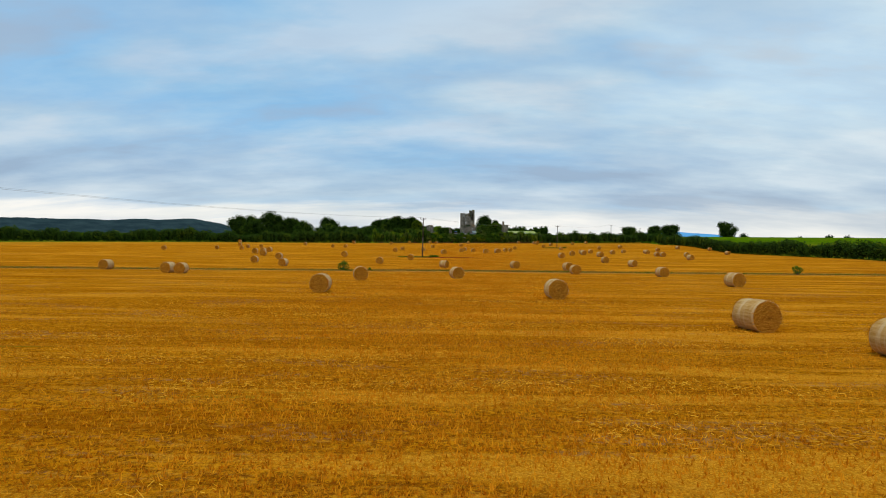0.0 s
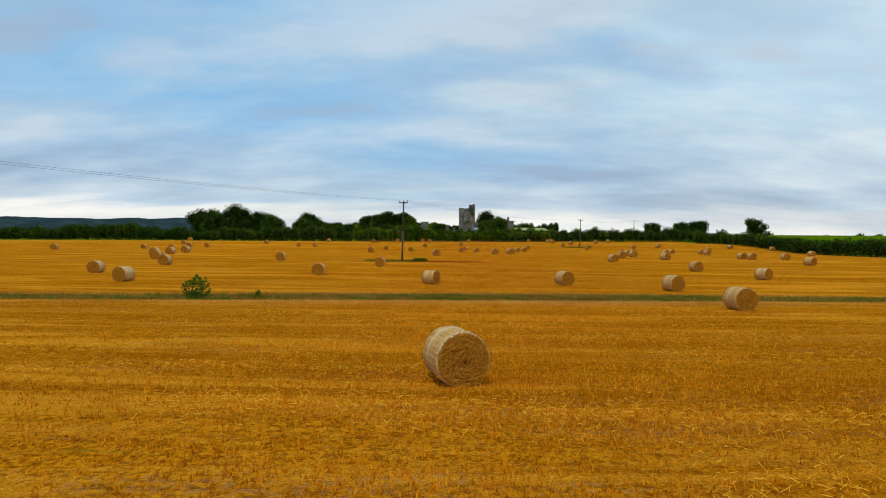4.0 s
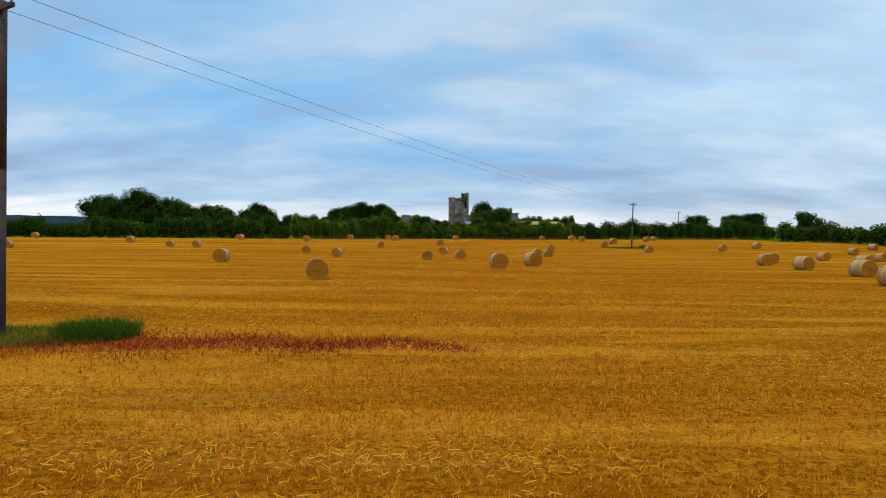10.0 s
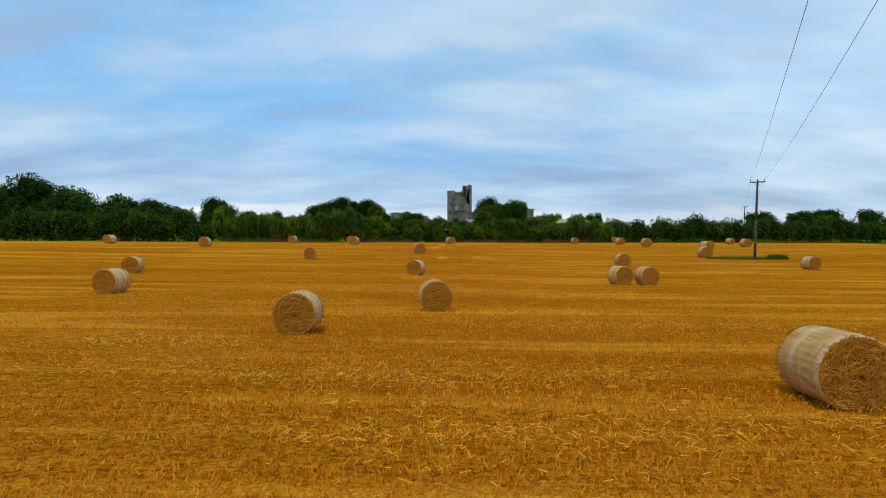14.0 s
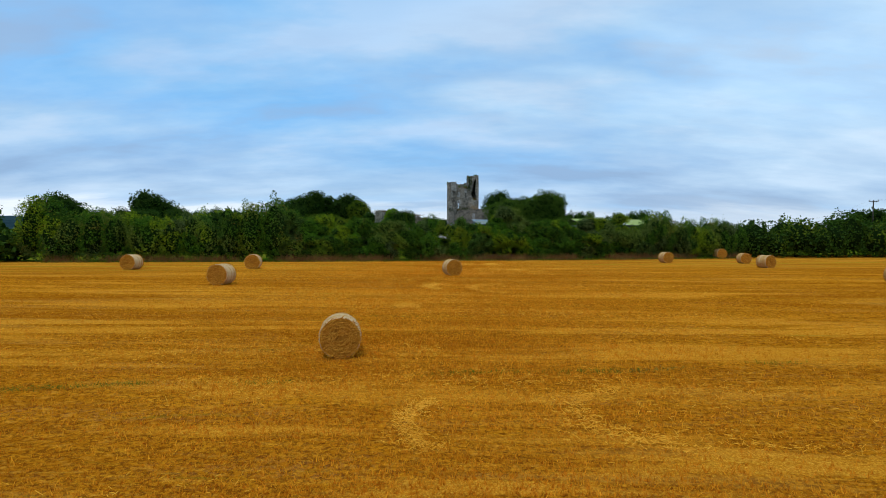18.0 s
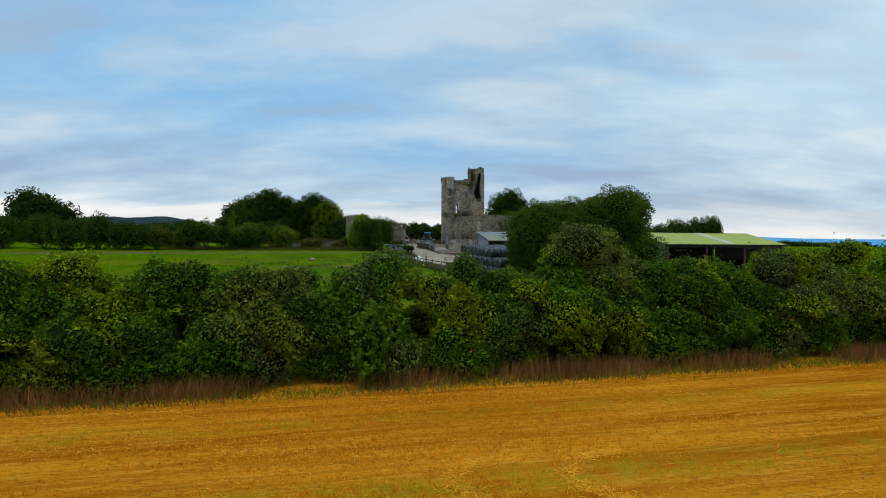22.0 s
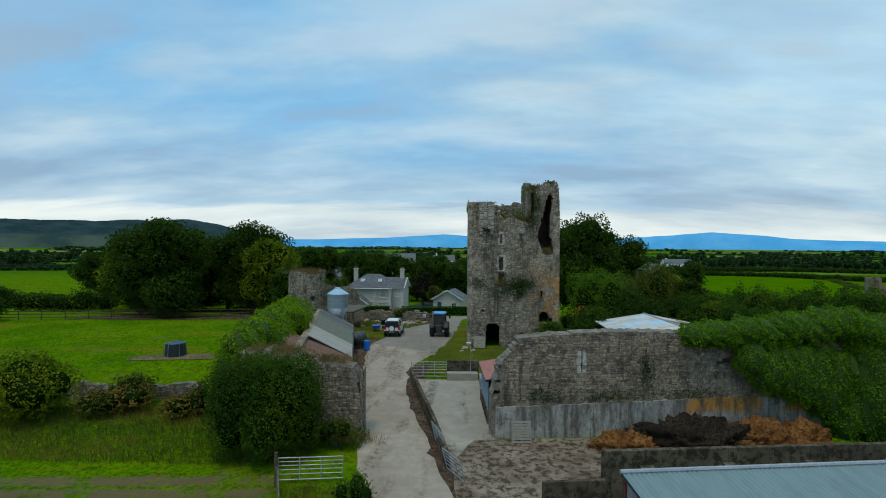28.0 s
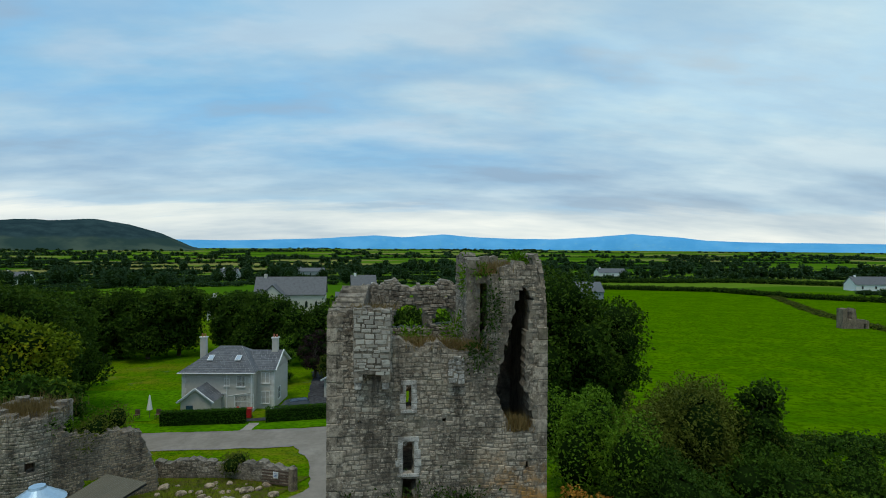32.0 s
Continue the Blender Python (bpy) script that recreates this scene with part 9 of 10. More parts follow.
def garage():
    e = thing("garage", (5.3, 406.2, 7.2), "small rendered garage with a grey slate gable roof", "garage", rz=-12)
    e.scale = (0.85, 0.9, 0.95)
    part("wall", boxes((0, 6.4, 0, 6.5, -0.5, 2.6)), M["render_wall"], e)
    slate_roof(e, (-0.35, -0.4, 2.5), (-0.35, 6.9, 2.5), (3.2, 6.9, 4.3), (3.2, -0.4, 4.3))
    slate_roof(e, (6.75, 6.9, 2.5), (6.75, -0.4, 2.5), (3.2, -0.4, 4.3), (3.2, 6.9, 4.3))
    gable_wall(e, "gable", [(0, 2.5), (6.4, 2.5), (3.2, 4.15)], 0, 0.2, "render_wall")
    part("bargeboard", tubes(((-0.4, -0.42, 2.5), (3.2, -0.42, 4.35), 0.07), ((3.2, -0.42, 4.35), (6.8, -0.42, 2.5), 0.07), n=6), M["white_paint"], e)
    part("door", boxes((1.0, 1.9, -0.06, 0.05, 0, 2.0)), M["door_blue"], e, "dark teal side door")
    window(e, Matrix.Translation((4.2, 0, 1.0)), 1.0, 0.9, 2, 1)


garage()
strip("front_lawn", [(-13, 395.6), (-1.5, 394.0), (11, 396.6)], [(-13, 391.0), (-1.5, 391.2), (11, 393.0)], M["lawn"], 0.05, "bright mown grass verge before the clipped hedge", 5, category="lawn")
strip("side_lawn", [(-34, 396), (-11.5, 396.6)], [(-36, 412), (-11, 411)], M["lawn"], 0.05, "bright mown lawn beside the house", 10, 1.5, category="lawn")
strip("drive", [(-3.2, 396.2), (1.6, 397.6), (4.0, 401), (3.0, 410), (1.5, 424)], [(-2.4, 395.2), (4, 396), (7.4, 401), (5.6, 410), (4.5, 424)], M["tarmac"], 0.06, "black tarmac drive beside the house", 6)
strip("garden_path", [(-0.9, 391), (-0.8, 394.4)], [(0.2, 391), (0.2, 394.4)], M["yard"], 0.09, "short pale path through the hedge", 3, 0.5, 0.05, "path")


def clipped_hedge(a, b, h, w, label, seed):
    a, b = np.array(a, float), np.array(b, float)
    L = np.hypot(*(b - a))
    d = (b - a) / L
    nr = np.array([-d[1], d[0]])
    e = thing("clipped_hedge", (0, 0, 0), label, "hedge", "clipped hedges of the house")
    g = np.random.default_rng(seed)
    n = int(L * (2 * h + w) * 130)
    u, s = g.uniform(0, L, n), g.uniform(0, 2 * h + w, n)
    side = np.where(s < h, -w / 2, np.where(s < h + w, s - h - w / 2, w / 2))
    z = np.where(s < h, s, np.where(s < h + w, h, 2 * h + w - s))
    xy = a + u[:, None] * d + side[:, None] * nr
    z = z + ground_z(xy[:, 0], xy[:, 1])
    pts = np.concatenate([xy, z[:, None]], 1) + g.normal(0, 0.035, (n, 3))
    v, q = leaves_np(pts, 0.12, 0.3, 0.8, seed)
    part("foliage", mesh_np("foliage", v, q, M["leaf_clip"]), None, e)
    # near-black box added behind the leaves, coloured for the shade there
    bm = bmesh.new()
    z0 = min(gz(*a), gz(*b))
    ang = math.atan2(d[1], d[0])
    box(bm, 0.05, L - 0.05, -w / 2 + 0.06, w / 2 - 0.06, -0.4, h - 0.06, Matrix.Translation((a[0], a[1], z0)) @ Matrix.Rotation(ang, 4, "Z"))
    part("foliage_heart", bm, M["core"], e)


clipped_hedge((-9.6, 394.2), (-1.3, 395.0), 1.5, 1.0, "neatly clipped green garden hedge by the lane", 81)
clipped_hedge((0.6, 395.2), (12.0, 397.9), 1.5, 1.0, "neatly clipped green garden hedge by the lane", 82)
for x, y, c, nm, label in ((-1.6, 397.3, (0.45, 0.02, 0.02), "red_bin", "red wheelie bin beside the house wall"), (-2.2, 397.5, (0.02, 0.07, 0.03), "green_bin", "dark green wheelie bin beside the house wall"), (-2.9, 397.7, (0.50, 0.05, 0.02), "gas_cylinder", "orange-red gas cylinder beside the house wall")):
    e = thing(nm, (x, y, gz(x, y)), label, "bin")
    mt = plain(nm + "_plastic", c, 0.4)
    if nm == "gas_cylinder":
        bm = bmesh.new()
        tube(bm, (0, 0, 0), (0, 0, 1.0), 0.2, n=16)
        tube(bm, (0, 0, 1.0), (0, 0, 1.2), 0.2, 0.08, 16)
        part("bottle", bm, mt, e, smooth=True)
    else:
        bm = bmesh.new()
        prism(bm, [(-0.24, 0.08), (0.24, 0.08), (0.3, 1.0), (-0.3, 1.0)], -0.3, 0.32)
        part("tub", bm, mt, e)
        part("lid", boxes((-0.32, 0.32, -0.34, 0.36, 1.0, 1.08), bevel=0.03), mt, e)
        for s in (-0.25, 0.25):
            part("wheel", tubes(((s - 0.03, 0.3, 0.1), (s + 0.03, 0.3, 0.1), 0.1)), M["dark_steel"], e)
e = thing("garden_parasol", (-12.4, 398.3, gz(-12.4, 398.3)), "folded cream garden parasol on the patio", "parasol")
part("pole", tubes(((0, 0, 0), (0, 0, 2.4), 0.03)), M["timber"], e)
bm = bmesh.new()
tube(bm, (0, 0, 0.9), (0, 0, 2.5), 0.30, 0.05, 12)
part("canopy", bm, M["white_paint"], e)
for x in (-13.6, -11.4):
    e = thing("garden_chair", (x, 398.0, gz(x, 398)), "brown wooden garden chair on the patio", "chair", "garden chairs")
    part("seat", boxes((-0.25, 0.25, -0.25, 0.25, 0.40, 0.45)), M["timber_dark"], e)
    part("backrest", boxes((-0.25, 0.25, 0.2, 0.25, 0.45, 0.95)), M["timber_dark"], e)
    for a in (-0.22, 0.22):
        for b in (-0.22, 0.22):
            part("leg", boxes((a - 0.025, a + 0.025, b - 0.025, b + 0.025, 0, 0.4)), M["timber_dark"], e)

# ---- vehicles ----
M["car_white"] = plain("white_car_paint", (0.70, 0.69, 0.66), 0.25, vary=0.06, spec=0.5)
M["car_blue"] = plain("dark_blue_car_paint", (0.02, 0.035, 0.06), 0.2, vary=0.06, spec=0.6)
M["tyre"] = plain("tyre_rubber", (0.018, 0.018, 0.018), 0.85)
M["black_plastic"] = plain("black_plastic", (0.02, 0.02, 0.021), 0.5)
M["red_lamp"] = plain("red_lamp", (0.40, 0.015, 0.012), 0.2)
M["clear_lamp"] = plain("clear_lamp", (0.65, 0.66, 0.66), 0.1)


def wheel(parent, x, y, r, w, n=20, rim=0.62, rim_mat="galv", lugs=0):
    bm = bmesh.new()
    prof = [(-w / 2, r * rim), (-w / 2, r * 0.92), (-w * 0.36, r), (w * 0.36, r), (w / 2, r * 0.92), (w / 2, r * rim)]
    for (a, r0), (b, r1) in zip(prof[:-1], prof[1:]):
        tube(bm, (x + a, y, r), (x + b + (0.0005 if a == b else 0), y, r), r0, r1, n, False)
    for i in range(lugs):
        a = math.tau * i / lugs
        for s in (-1, 1):
            c, sn = math.cos(a + s * 0.05), math.sin(a + s * 0.05)
            box(bm, s * w * 0.02 + (0 if s > 0 else -w * 0.45), s * w * 0.02 + (w * 0.45 if s > 0 else 0), -0.035, 0.035, 0, 0.05,
                Matrix.Translation((x, y + c * r * 0.985, r + sn * r * 0.985)) @ Matrix.Rotation(a + s * 0.05 - math.pi / 2, 4, "X"))
    wh = part("wheel", bm, M["tyre"], parent)
    bm = bmesh.new()
    tube(bm, (x - w * 0.42, y, r), (x + w * 0.42, y, r), r * rim, n=n)
    tube(bm, (x - w * 0.48, y, r), (x + w * 0.48, y, r), r * rim * 0.35, n=10)
    part("rim", bm, M[rim_mat], wh)
    return wh


def body_shell(stations, bevel=0.05):
    """A closed shell through cross-sections: (y, half-width low, half-width high, z low, z high)."""
    bm = bmesh.new()
    rings = []
    for y, w0, w1, z0, z1 in stations:
        rings.append([bm.verts.new(p) for p in ((-w0, y, z0), (w0, y, z0), (w0 * 1.03, y, z0 + (z1 - z0) * 0.45), (w1, y, z1 - 0.04), (w1 * 0.9, y, z1), (-w1 * 0.9, y, z1), (-w1, y, z1 - 0.04), (-w0 * 1.03, y, z0 + (z1 - z0) * 0.45))])
    for a, b in zip(rings[:-1], rings[1:]):
        for i in range(8):
            bm.faces.new((a[i], a[(i + 1) % 8], b[(i + 1) % 8], b[i]))
    bm.faces.new(rings[0][::-1])
    bm.faces.new(rings[-1])
    bmesh.ops.recalc_face_normals(bm, faces=bm.faces)
    return bm


def car(name, x, y, rz, paint, label, L=3.9, W=1.72, H=1.72, spare=False, door=False):
    e = thing(name, (x, y, gz(x, y) + 0.06), label, "car", rz=rz)
    h = W / 2
    zb = 0.42 if spare else 0.28
    belt = H * 0.58
    part("body", body_shell([(-L / 2, h * 0.93, h * 0.9, zb + 0.1, belt - 0.03), (-L / 2 + 0.15, h, h * 0.97, zb, belt), (-L * 0.1, h, h * 0.98, zb, belt + 0.02), (L * 0.2, h, h * 0.95, zb, belt - 0.02), (L / 2 - 0.2, h * 0.97, h * 0.86, zb, belt - 0.16), (L / 2, h * 0.88, h * 0.72, zb + 0.12, belt - 0.28)]), M[paint], e, smooth=False)
    cab = [(-L / 2 + 0.05, h * 0.90, h * 0.80, belt, H - 0.12), (-L / 2 + 0.3, h * 0.93, h * 0.80, belt, H), (L * 0.02, h * 0.93, h * 0.80, belt, H), (L * 0.14, h * 0.92, h * 0.78, belt, H - 0.08), (L * 0.27, h * 0.88, h * 0.74, belt - 0.05, belt + 0.06)]
    part("cabin", body_shell(cab), M["glass"], e, "dark tinted windows")
    part("roof", boxes((-h * 0.76, h * 0.76, -L / 2 + 0.22, L * 0.06, H - 0.03, H + 0.035), bevel=0.03), M[paint], e)
    for s in (-1, 1):
        for y0, y1 in ((-L / 2 + 0.12, -L / 2 + 0.3), (-L * 0.17, -L * 0.12), (L * 0.11, L * 0.26)):
            zt = H - 0.02 if y1 < L * 0.1 else belt + 0.05
            bm = bmesh.new()
            tube(bm, (s * h * 0.93, y0 if y1 > L * 0.1 and False else y0, belt - 0.02), (s * h * 0.80, y1 if y1 < L * 0.1 else y0 - 0.1, H - 0.03), 0.05, 0.045, 6)
            part("pillar", bm, M[paint], e)
        part("roof_rail", tubes(((s * h * 0.72, -L / 2 + 0.4, H + 0.06), (s * h * 0.72, 0, H + 0.06), 0.02)), M["black_plastic"], e)
        part("tail_lamp", boxes((s * h * 0.86 - 0.09, s * h * 0.86 + 0.09, -L / 2 - 0.02, -L / 2 + 0.1, belt - 0.22, belt + 0.12)), M["red_lamp"], e)
        part("head_lamp", boxes((s * h * 0.66 - 0.14, s * h * 0.66 + 0.14, L / 2 - 0.1, L / 2 + 0.015, belt - 0.45, belt - 0.32)), M["clear_lamp"], e)
        part("mirror", boxes((s * (h + 0.1) - 0.09, s * (h + 0.1) + 0.09, L * 0.15, L * 0.2, belt, belt + 0.15), bevel=0.02), M[paint], e)
        for yy in (-L * 0.31, L * 0.32):
            wheel(e, s * (h - 0.1), yy, 0.36 if spare else 0.32, 0.22)
            bm = bmesh.new()
            tube(bm, (s * (h - 0.02), yy, 0.38), (s * (h + 0.035), yy, 0.38), 0.43, n=20)
            part("wheel_arch", bm, M["black_plastic"], e)
    part("bumper", boxes((-h * 0.95, h * 0.95, -L / 2 - 0.09, -L / 2 + 0.1, zb, zb + 0.24), bevel=0.03), M["black_plastic"], e)
    part("bumper", boxes((-h * 0.9, h * 0.9, L / 2 - 0.12, L / 2 + 0.05, zb, zb + 0.22), bevel=0.03), M[paint], e)
    part("number_plate", boxes((-0.26, 0.26, -L / 2 - 0.105, -L / 2 - 0.09, zb + 0.06, zb + 0.17)), M["white_paint"], e)
    part("plate_bar", boxes((-0.19, 0.19, -L / 2 - 0.112, -L / 2 - 0.104, zb + 0.09, zb + 0.14)), M["black_plastic"], e)
    if spare:
        bm = bmesh.new()
        tube(bm, (0.0, -L / 2 - 0.22, zb + 0.50), (0.0, -L / 2 - 0.02, zb + 0.50), 0.33, 0.36, 20)
        sp = part("spare_wheel", bm, M["tyre"], e)
        bm = bmesh.new()
        tube(bm, (0.0, -L / 2 - 0.235, zb + 0.50), (0.0, -L / 2 - 0.21, zb + 0.50), 0.27, n=20)
        part("cover", bm, M[paint], sp)
    if door:
        m = Matrix.Translation((-h, L * 0.13, 0)) @ Matrix.Rotation(radians(-118), 4, "Z")
        bm = bmesh.new()
        box(bm, 0, 1.15, -0.04, 0.04, zb + 0.1, belt, m)
        d = part("open_door", bm, M[paint], e, "driver's door standing open")
        bm = bmesh.new()
        box(bm, 0.1, 1.05, -0.02, 0.02, belt, H - 0.15, m)
        part("door_window", bm, M["glass"], d)
        bm = bmesh.new()
        box(bm, 0.08, 1.07, 0.042, 0.06, zb + 0.2, belt - 0.08, m)
        part("door_lining", bm, M["black_plastic"], d)
    return e


car("off_road_car", 3.35, 364.4, 0, "car_white", "white three-door off-road car with spare wheel and open door", spare=True, door=True)
car("parked_car", 2.6, 398.9, 108, "car_blue", "dark blue hatchback parked behind the hedge", 4.0, 1.72, 1.45)


def tractor():
    e = thing("tractor", (8.45, 364.0, gz(8.45, 364.0) + 0.06), "dark farm tractor with a bright blue cab roof", "tractor", rz=-3)
    e.scale = (0.9, 0.9, 0.9)
    for s in (-1, 1):
        wheel(e, s * 0.88, -0.7, 0.83, 0.48, 26, 0.55, "blue_paint", 22)
        wheel(e, s * 0.80, 1.65, 0.56, 0.36, 22, 0.55, "blue_paint", 18)
        bm = bmesh.new()
        for i in range(7):
            a0, a1 = radians(20 + i * 20), radians(40 + i * 20)
            r = 0.95
            box(bm, s * 0.88 - 0.26, s * 0.88 + 0.26, -0.17, 0.17, -0.02, 0.02, Matrix.Translation((0, -0.7 + math.cos((a0 + a1) / 2) * r, 0.83 + math.sin((a0 + a1) / 2) * r)) @ Matrix.Rotation((a0 + a1) / 2 - math.pi / 2, 4, "X"))
        part("mudguard", bm, M["black_plastic"], e)
        part("tail_lamp", boxes((s * 0.85 - 0.08, s * 0.85 + 0.08, -1.25, -1.18, 1.62, 1.76)), M["red_lamp"], e)
        part("mirror_arm", tubes(((s * 0.75, 0.5, 2.3), (s * 1.15, 0.55, 2.25), 0.02)), M["black_plastic"], e)
        part("mirror", boxes((s * 1.15 - 0.1, s * 1.15 + 0.1, 0.5, 0.56, 2.0, 2.4)), M["black_plastic"], e)
        for y0, y1 in ((-0.95, -0.85), (0.55, 0.45)):
            part("cab_post", tubes(((s * 0.72, y0, 1.3), (s * 0.68, y1, 2.62), 0.045), n=6), M["black_plastic"], e)
        part("work_lamp", boxes((s * 0.5 - 0.07, s * 0.5 + 0.07, -1.02, -0.94, 2.66, 2.76)), M["clear_lamp"], e)
        part("lift_arm", tubes(((s * 0.35, -0.9, 0.7), (s * 0.38, -1.6, 0.55), 0.04)), M["dark_steel"], e)
    part("bonnet", body_shell([(0.55, 0.42, 0.36, 0.85, 1.62), (1.6, 0.40, 0.33, 0.85, 1.55), (2.25, 0.36, 0.28, 0.8, 1.35)]), M["blue_paint"], e)
    part("cab_glass", body_shell([(-0.9, 0.68, 0.64, 1.3, 2.6), (0.5, 0.66, 0.62, 1.3, 2.6)]), M["glass"], e)
    part("cab_base", boxes((-0.7, 0.7, -0.95, 0.55, 0.75, 1.32), bevel=0.04), M["black_plastic"], e)
    part("cab_roof", boxes((-0.76, 0.76, -1.05, 0.65, 2.62, 2.86), bevel=0.08), M["blue_roof"], e, "bright blue cab roof")
    part("chassis", boxes((-0.28, 0.28, -1.2, 2.1, 0.55, 0.9)), M["dark_steel"], e)
    part("axle", tubes(((-0.9, -0.7, 0.83), (0.9, -0.7, 0.83), 0.12), ((-0.8, 1.65, 0.56), (0.8, 1.65, 0.56), 0.09)), M["dark_steel"], e)
    part("exhaust", tubes(((0.52, 0.75, 1.4), (0.52, 0.75, 2.75), 0.045)), M["dark_steel"], e)
    part("hitch", boxes((-0.3, 0.3, -1.45, -1.1, 0.5, 1.25)), M["dark_steel"], e)


M["blue_paint"] = plain("blue_machine_paint", (0.02, 0.10, 0.28), 0.4)
M["blue_roof"] = plain("bright_blue_roof", (0.03, 0.28, 0.68), 0.35, vary=0.1)
tractor()

# ---- things about the yard ----
def barrel(x, y, c, label, nm):
    e = thing(nm, (x, y, gz(x, y) + 0.07), label, "barrel")
    bm = bmesh.new()
    prof = [(0, 0.27), (0.1, 0.30), (0.3, 0.29), (0.33, 0.31), (0.36, 0.29), (0.58, 0.29), (0.61, 0.31), (0.64, 0.29), (0.84, 0.30), (0.92, 0.27)]
    for (z0, r0), (z1, r1) in zip(prof[:-1], prof[1:]):
        tube(bm, (0, 0, z0), (0, 0, z1), r0, r1, 20, False)
    part("drum", bm, plain(nm + "_plastic", c, 0.4), e, smooth=True)
    part("lid", tubes(((0, 0, 0.90), (0, 0, 0.94), 0.27), n=20), plain(nm + "_lid", tuple(v * 0.7 for v in c), 0.4), e)


barrel(1.75, 356.2, (0.01, 0.14, 0.55), "bright blue plastic barrel beside the barn", "blue_barrel")
barrel(0.6, 360.4, (0.02, 0.10, 0.11), "dark teal plastic barrel beside the barn", "teal_barrel")
e = thing("round_tank", (0.7, 357.2, 9.55), "dark ribbed tank lying beside the barn", "tank", rz=80)
bm = bmesh.new()
for i in range(9):
    tube(bm, (-0.75 + i * 0.165, 0, 1.0), (-0.75 + (i + 1) * 0.165, 0, 1.0), 0.62 - 0.03 * (i % 2), 0.62 - 0.03 * ((i + 1) % 2), 22, i in (0, 8))
bmesh.ops.remove_doubles(bm, verts=bm.verts, dist=0.001)
part("tank", bm, plain("dark_tank_plastic", (0.045, 0.05, 0.045), 0.5), e, smooth=True)
part("cradle", boxes((-0.6, -0.5, -0.5, 0.5, -0.2, 0.55), (0.5, 0.6, -0.5, 0.5, -0.2, 0.55)), M["timber_dark"], e)
e = thing("wheelbarrow", (1.0, 366.3, gz(1, 366.3) + 0.05), "bright blue wheelbarrow standing on the grass", "wheelbarrow", rz=20)
bm = bmesh.new()
prism(bm, [(-0.28, 0.35), (0.28, 0.35), (0.4, 0.68), (-0.4, 0.68)], -0.45, 0.45)
part("tub", bm, plain("blue_tub", (0.015, 0.06, 0.42), 0.4), e)
part("frame", tubes(((-0.25, -0.9, 0.6), (-0.12, 0.5, 0.25), 0.02), ((0.25, -0.9, 0.6), (0.12, 0.5, 0.25), 0.02), ((-0.25, -0.4, 0.4), (-0.28, -0.4, 0), 0.02), ((0.25, -0.4, 0.4), (0.28, -0.4, 0), 0.02)), M["dark_steel"], e)
wheel(e, 0, 0.6, 0.18, 0.09, 14)
e = thing("cattle_trough", (-15.5, 353.4, gz(-15.5, 353.4)), "dark ring feeder with a blue-black hood in the paddock", "trough")
bm = bmesh.new()
tube(bm, (0, 0, 0.05), (0, 0, 1.15), 0.95, 0.85, 18)
part("hood", bm, plain("dark_hood", (0.02, 0.03, 0.035), 0.45), e)
bm = bmesh.new()
tube(bm, (0, 0, 1.15), (0, 0, 1.22), 0.87, 0.8, 18)
part("rim", bm, plain("blue_rim", (0.05, 0.10, 0.14), 0.4), e)
for i in range(6):
    a = math.tau * i / 6 + 0.3
    part("bar", tubes(((0.96 * math.cos(a), 0.96 * math.sin(a), 0.05), (0.88 * math.cos(a), 0.88 * math.sin(a), 1.15), 0.03)), M["galv"], e)


def pallet(x, y, rz, lean, label):
    e = thing("pallet", (x, y, gz(x, y) + 0.08), label, "pallet", "wooden pallets", rz=rz)
    e.matrix_basis = e.matrix_basis @ pose(0, 0, 0, lean)
    for i in range(8):
        part("slat", boxes((-0.55, 0.55, i * 0.15, i * 0.15 + 0.11, 0.10, 0.125)), M["pale_timber"], e)
    for x0 in (-0.5, 0, 0.5):
        part("bearer", boxes((x0 - 0.05, x0 + 0.05, 0, 1.16, 0, 0.10)), M["pale_timber"], e)


M["pale_timber"] = plain("pale_timber", (0.27, 0.245, 0.20), 0.85, vary=0.2)
pallet(14.3, 334.2, 4, 74, "pale wooden pallet leaning against the wall")
pallet(12.6, 357.6, -8, 62, "pale wooden pallet leaning on the tower")
for i in range(5):
    bm = bmesh.new()
    tube(bm, (2.9 + 0.18 * i, 373.2 - 0.05 * i, 9.85 + 0.08 * (i % 2)), (4.6 + 0.2 * i, 371.6 + 0.1 * i, 9.85 + 0.08 * (i % 2)), 0.11, 0.09, 8)
    tagged(part("log", bm, M["pale_timber"], None), "grey weathered log lying in the yard", "log", "logs in the yard")
g = random.Random(21)


def rock(x, y, s, label, nm="rubble_stone", mat="bawn", group="stones in the yard"):
    bm = bmesh.new()
    bmesh.ops.create_icosphere(bm, subdivisions=2, radius=s)
    for vv in bm.verts:
        vv.co = Vector((vv.co.x * 1.2, vv.co.y, vv.co.z * 0.7)) * (1 + 0.3 * noise.noise(vv.co * 2.3 / s + Vector((x, y, 0))))
    ob = part(nm, bm, M[mat], None)
    ob.matrix_basis = pose(x, y, gz(x, y) + s * 0.3, 0, 0, g.uniform(0, 180))
    return tagged(ob, label, "stone", group)


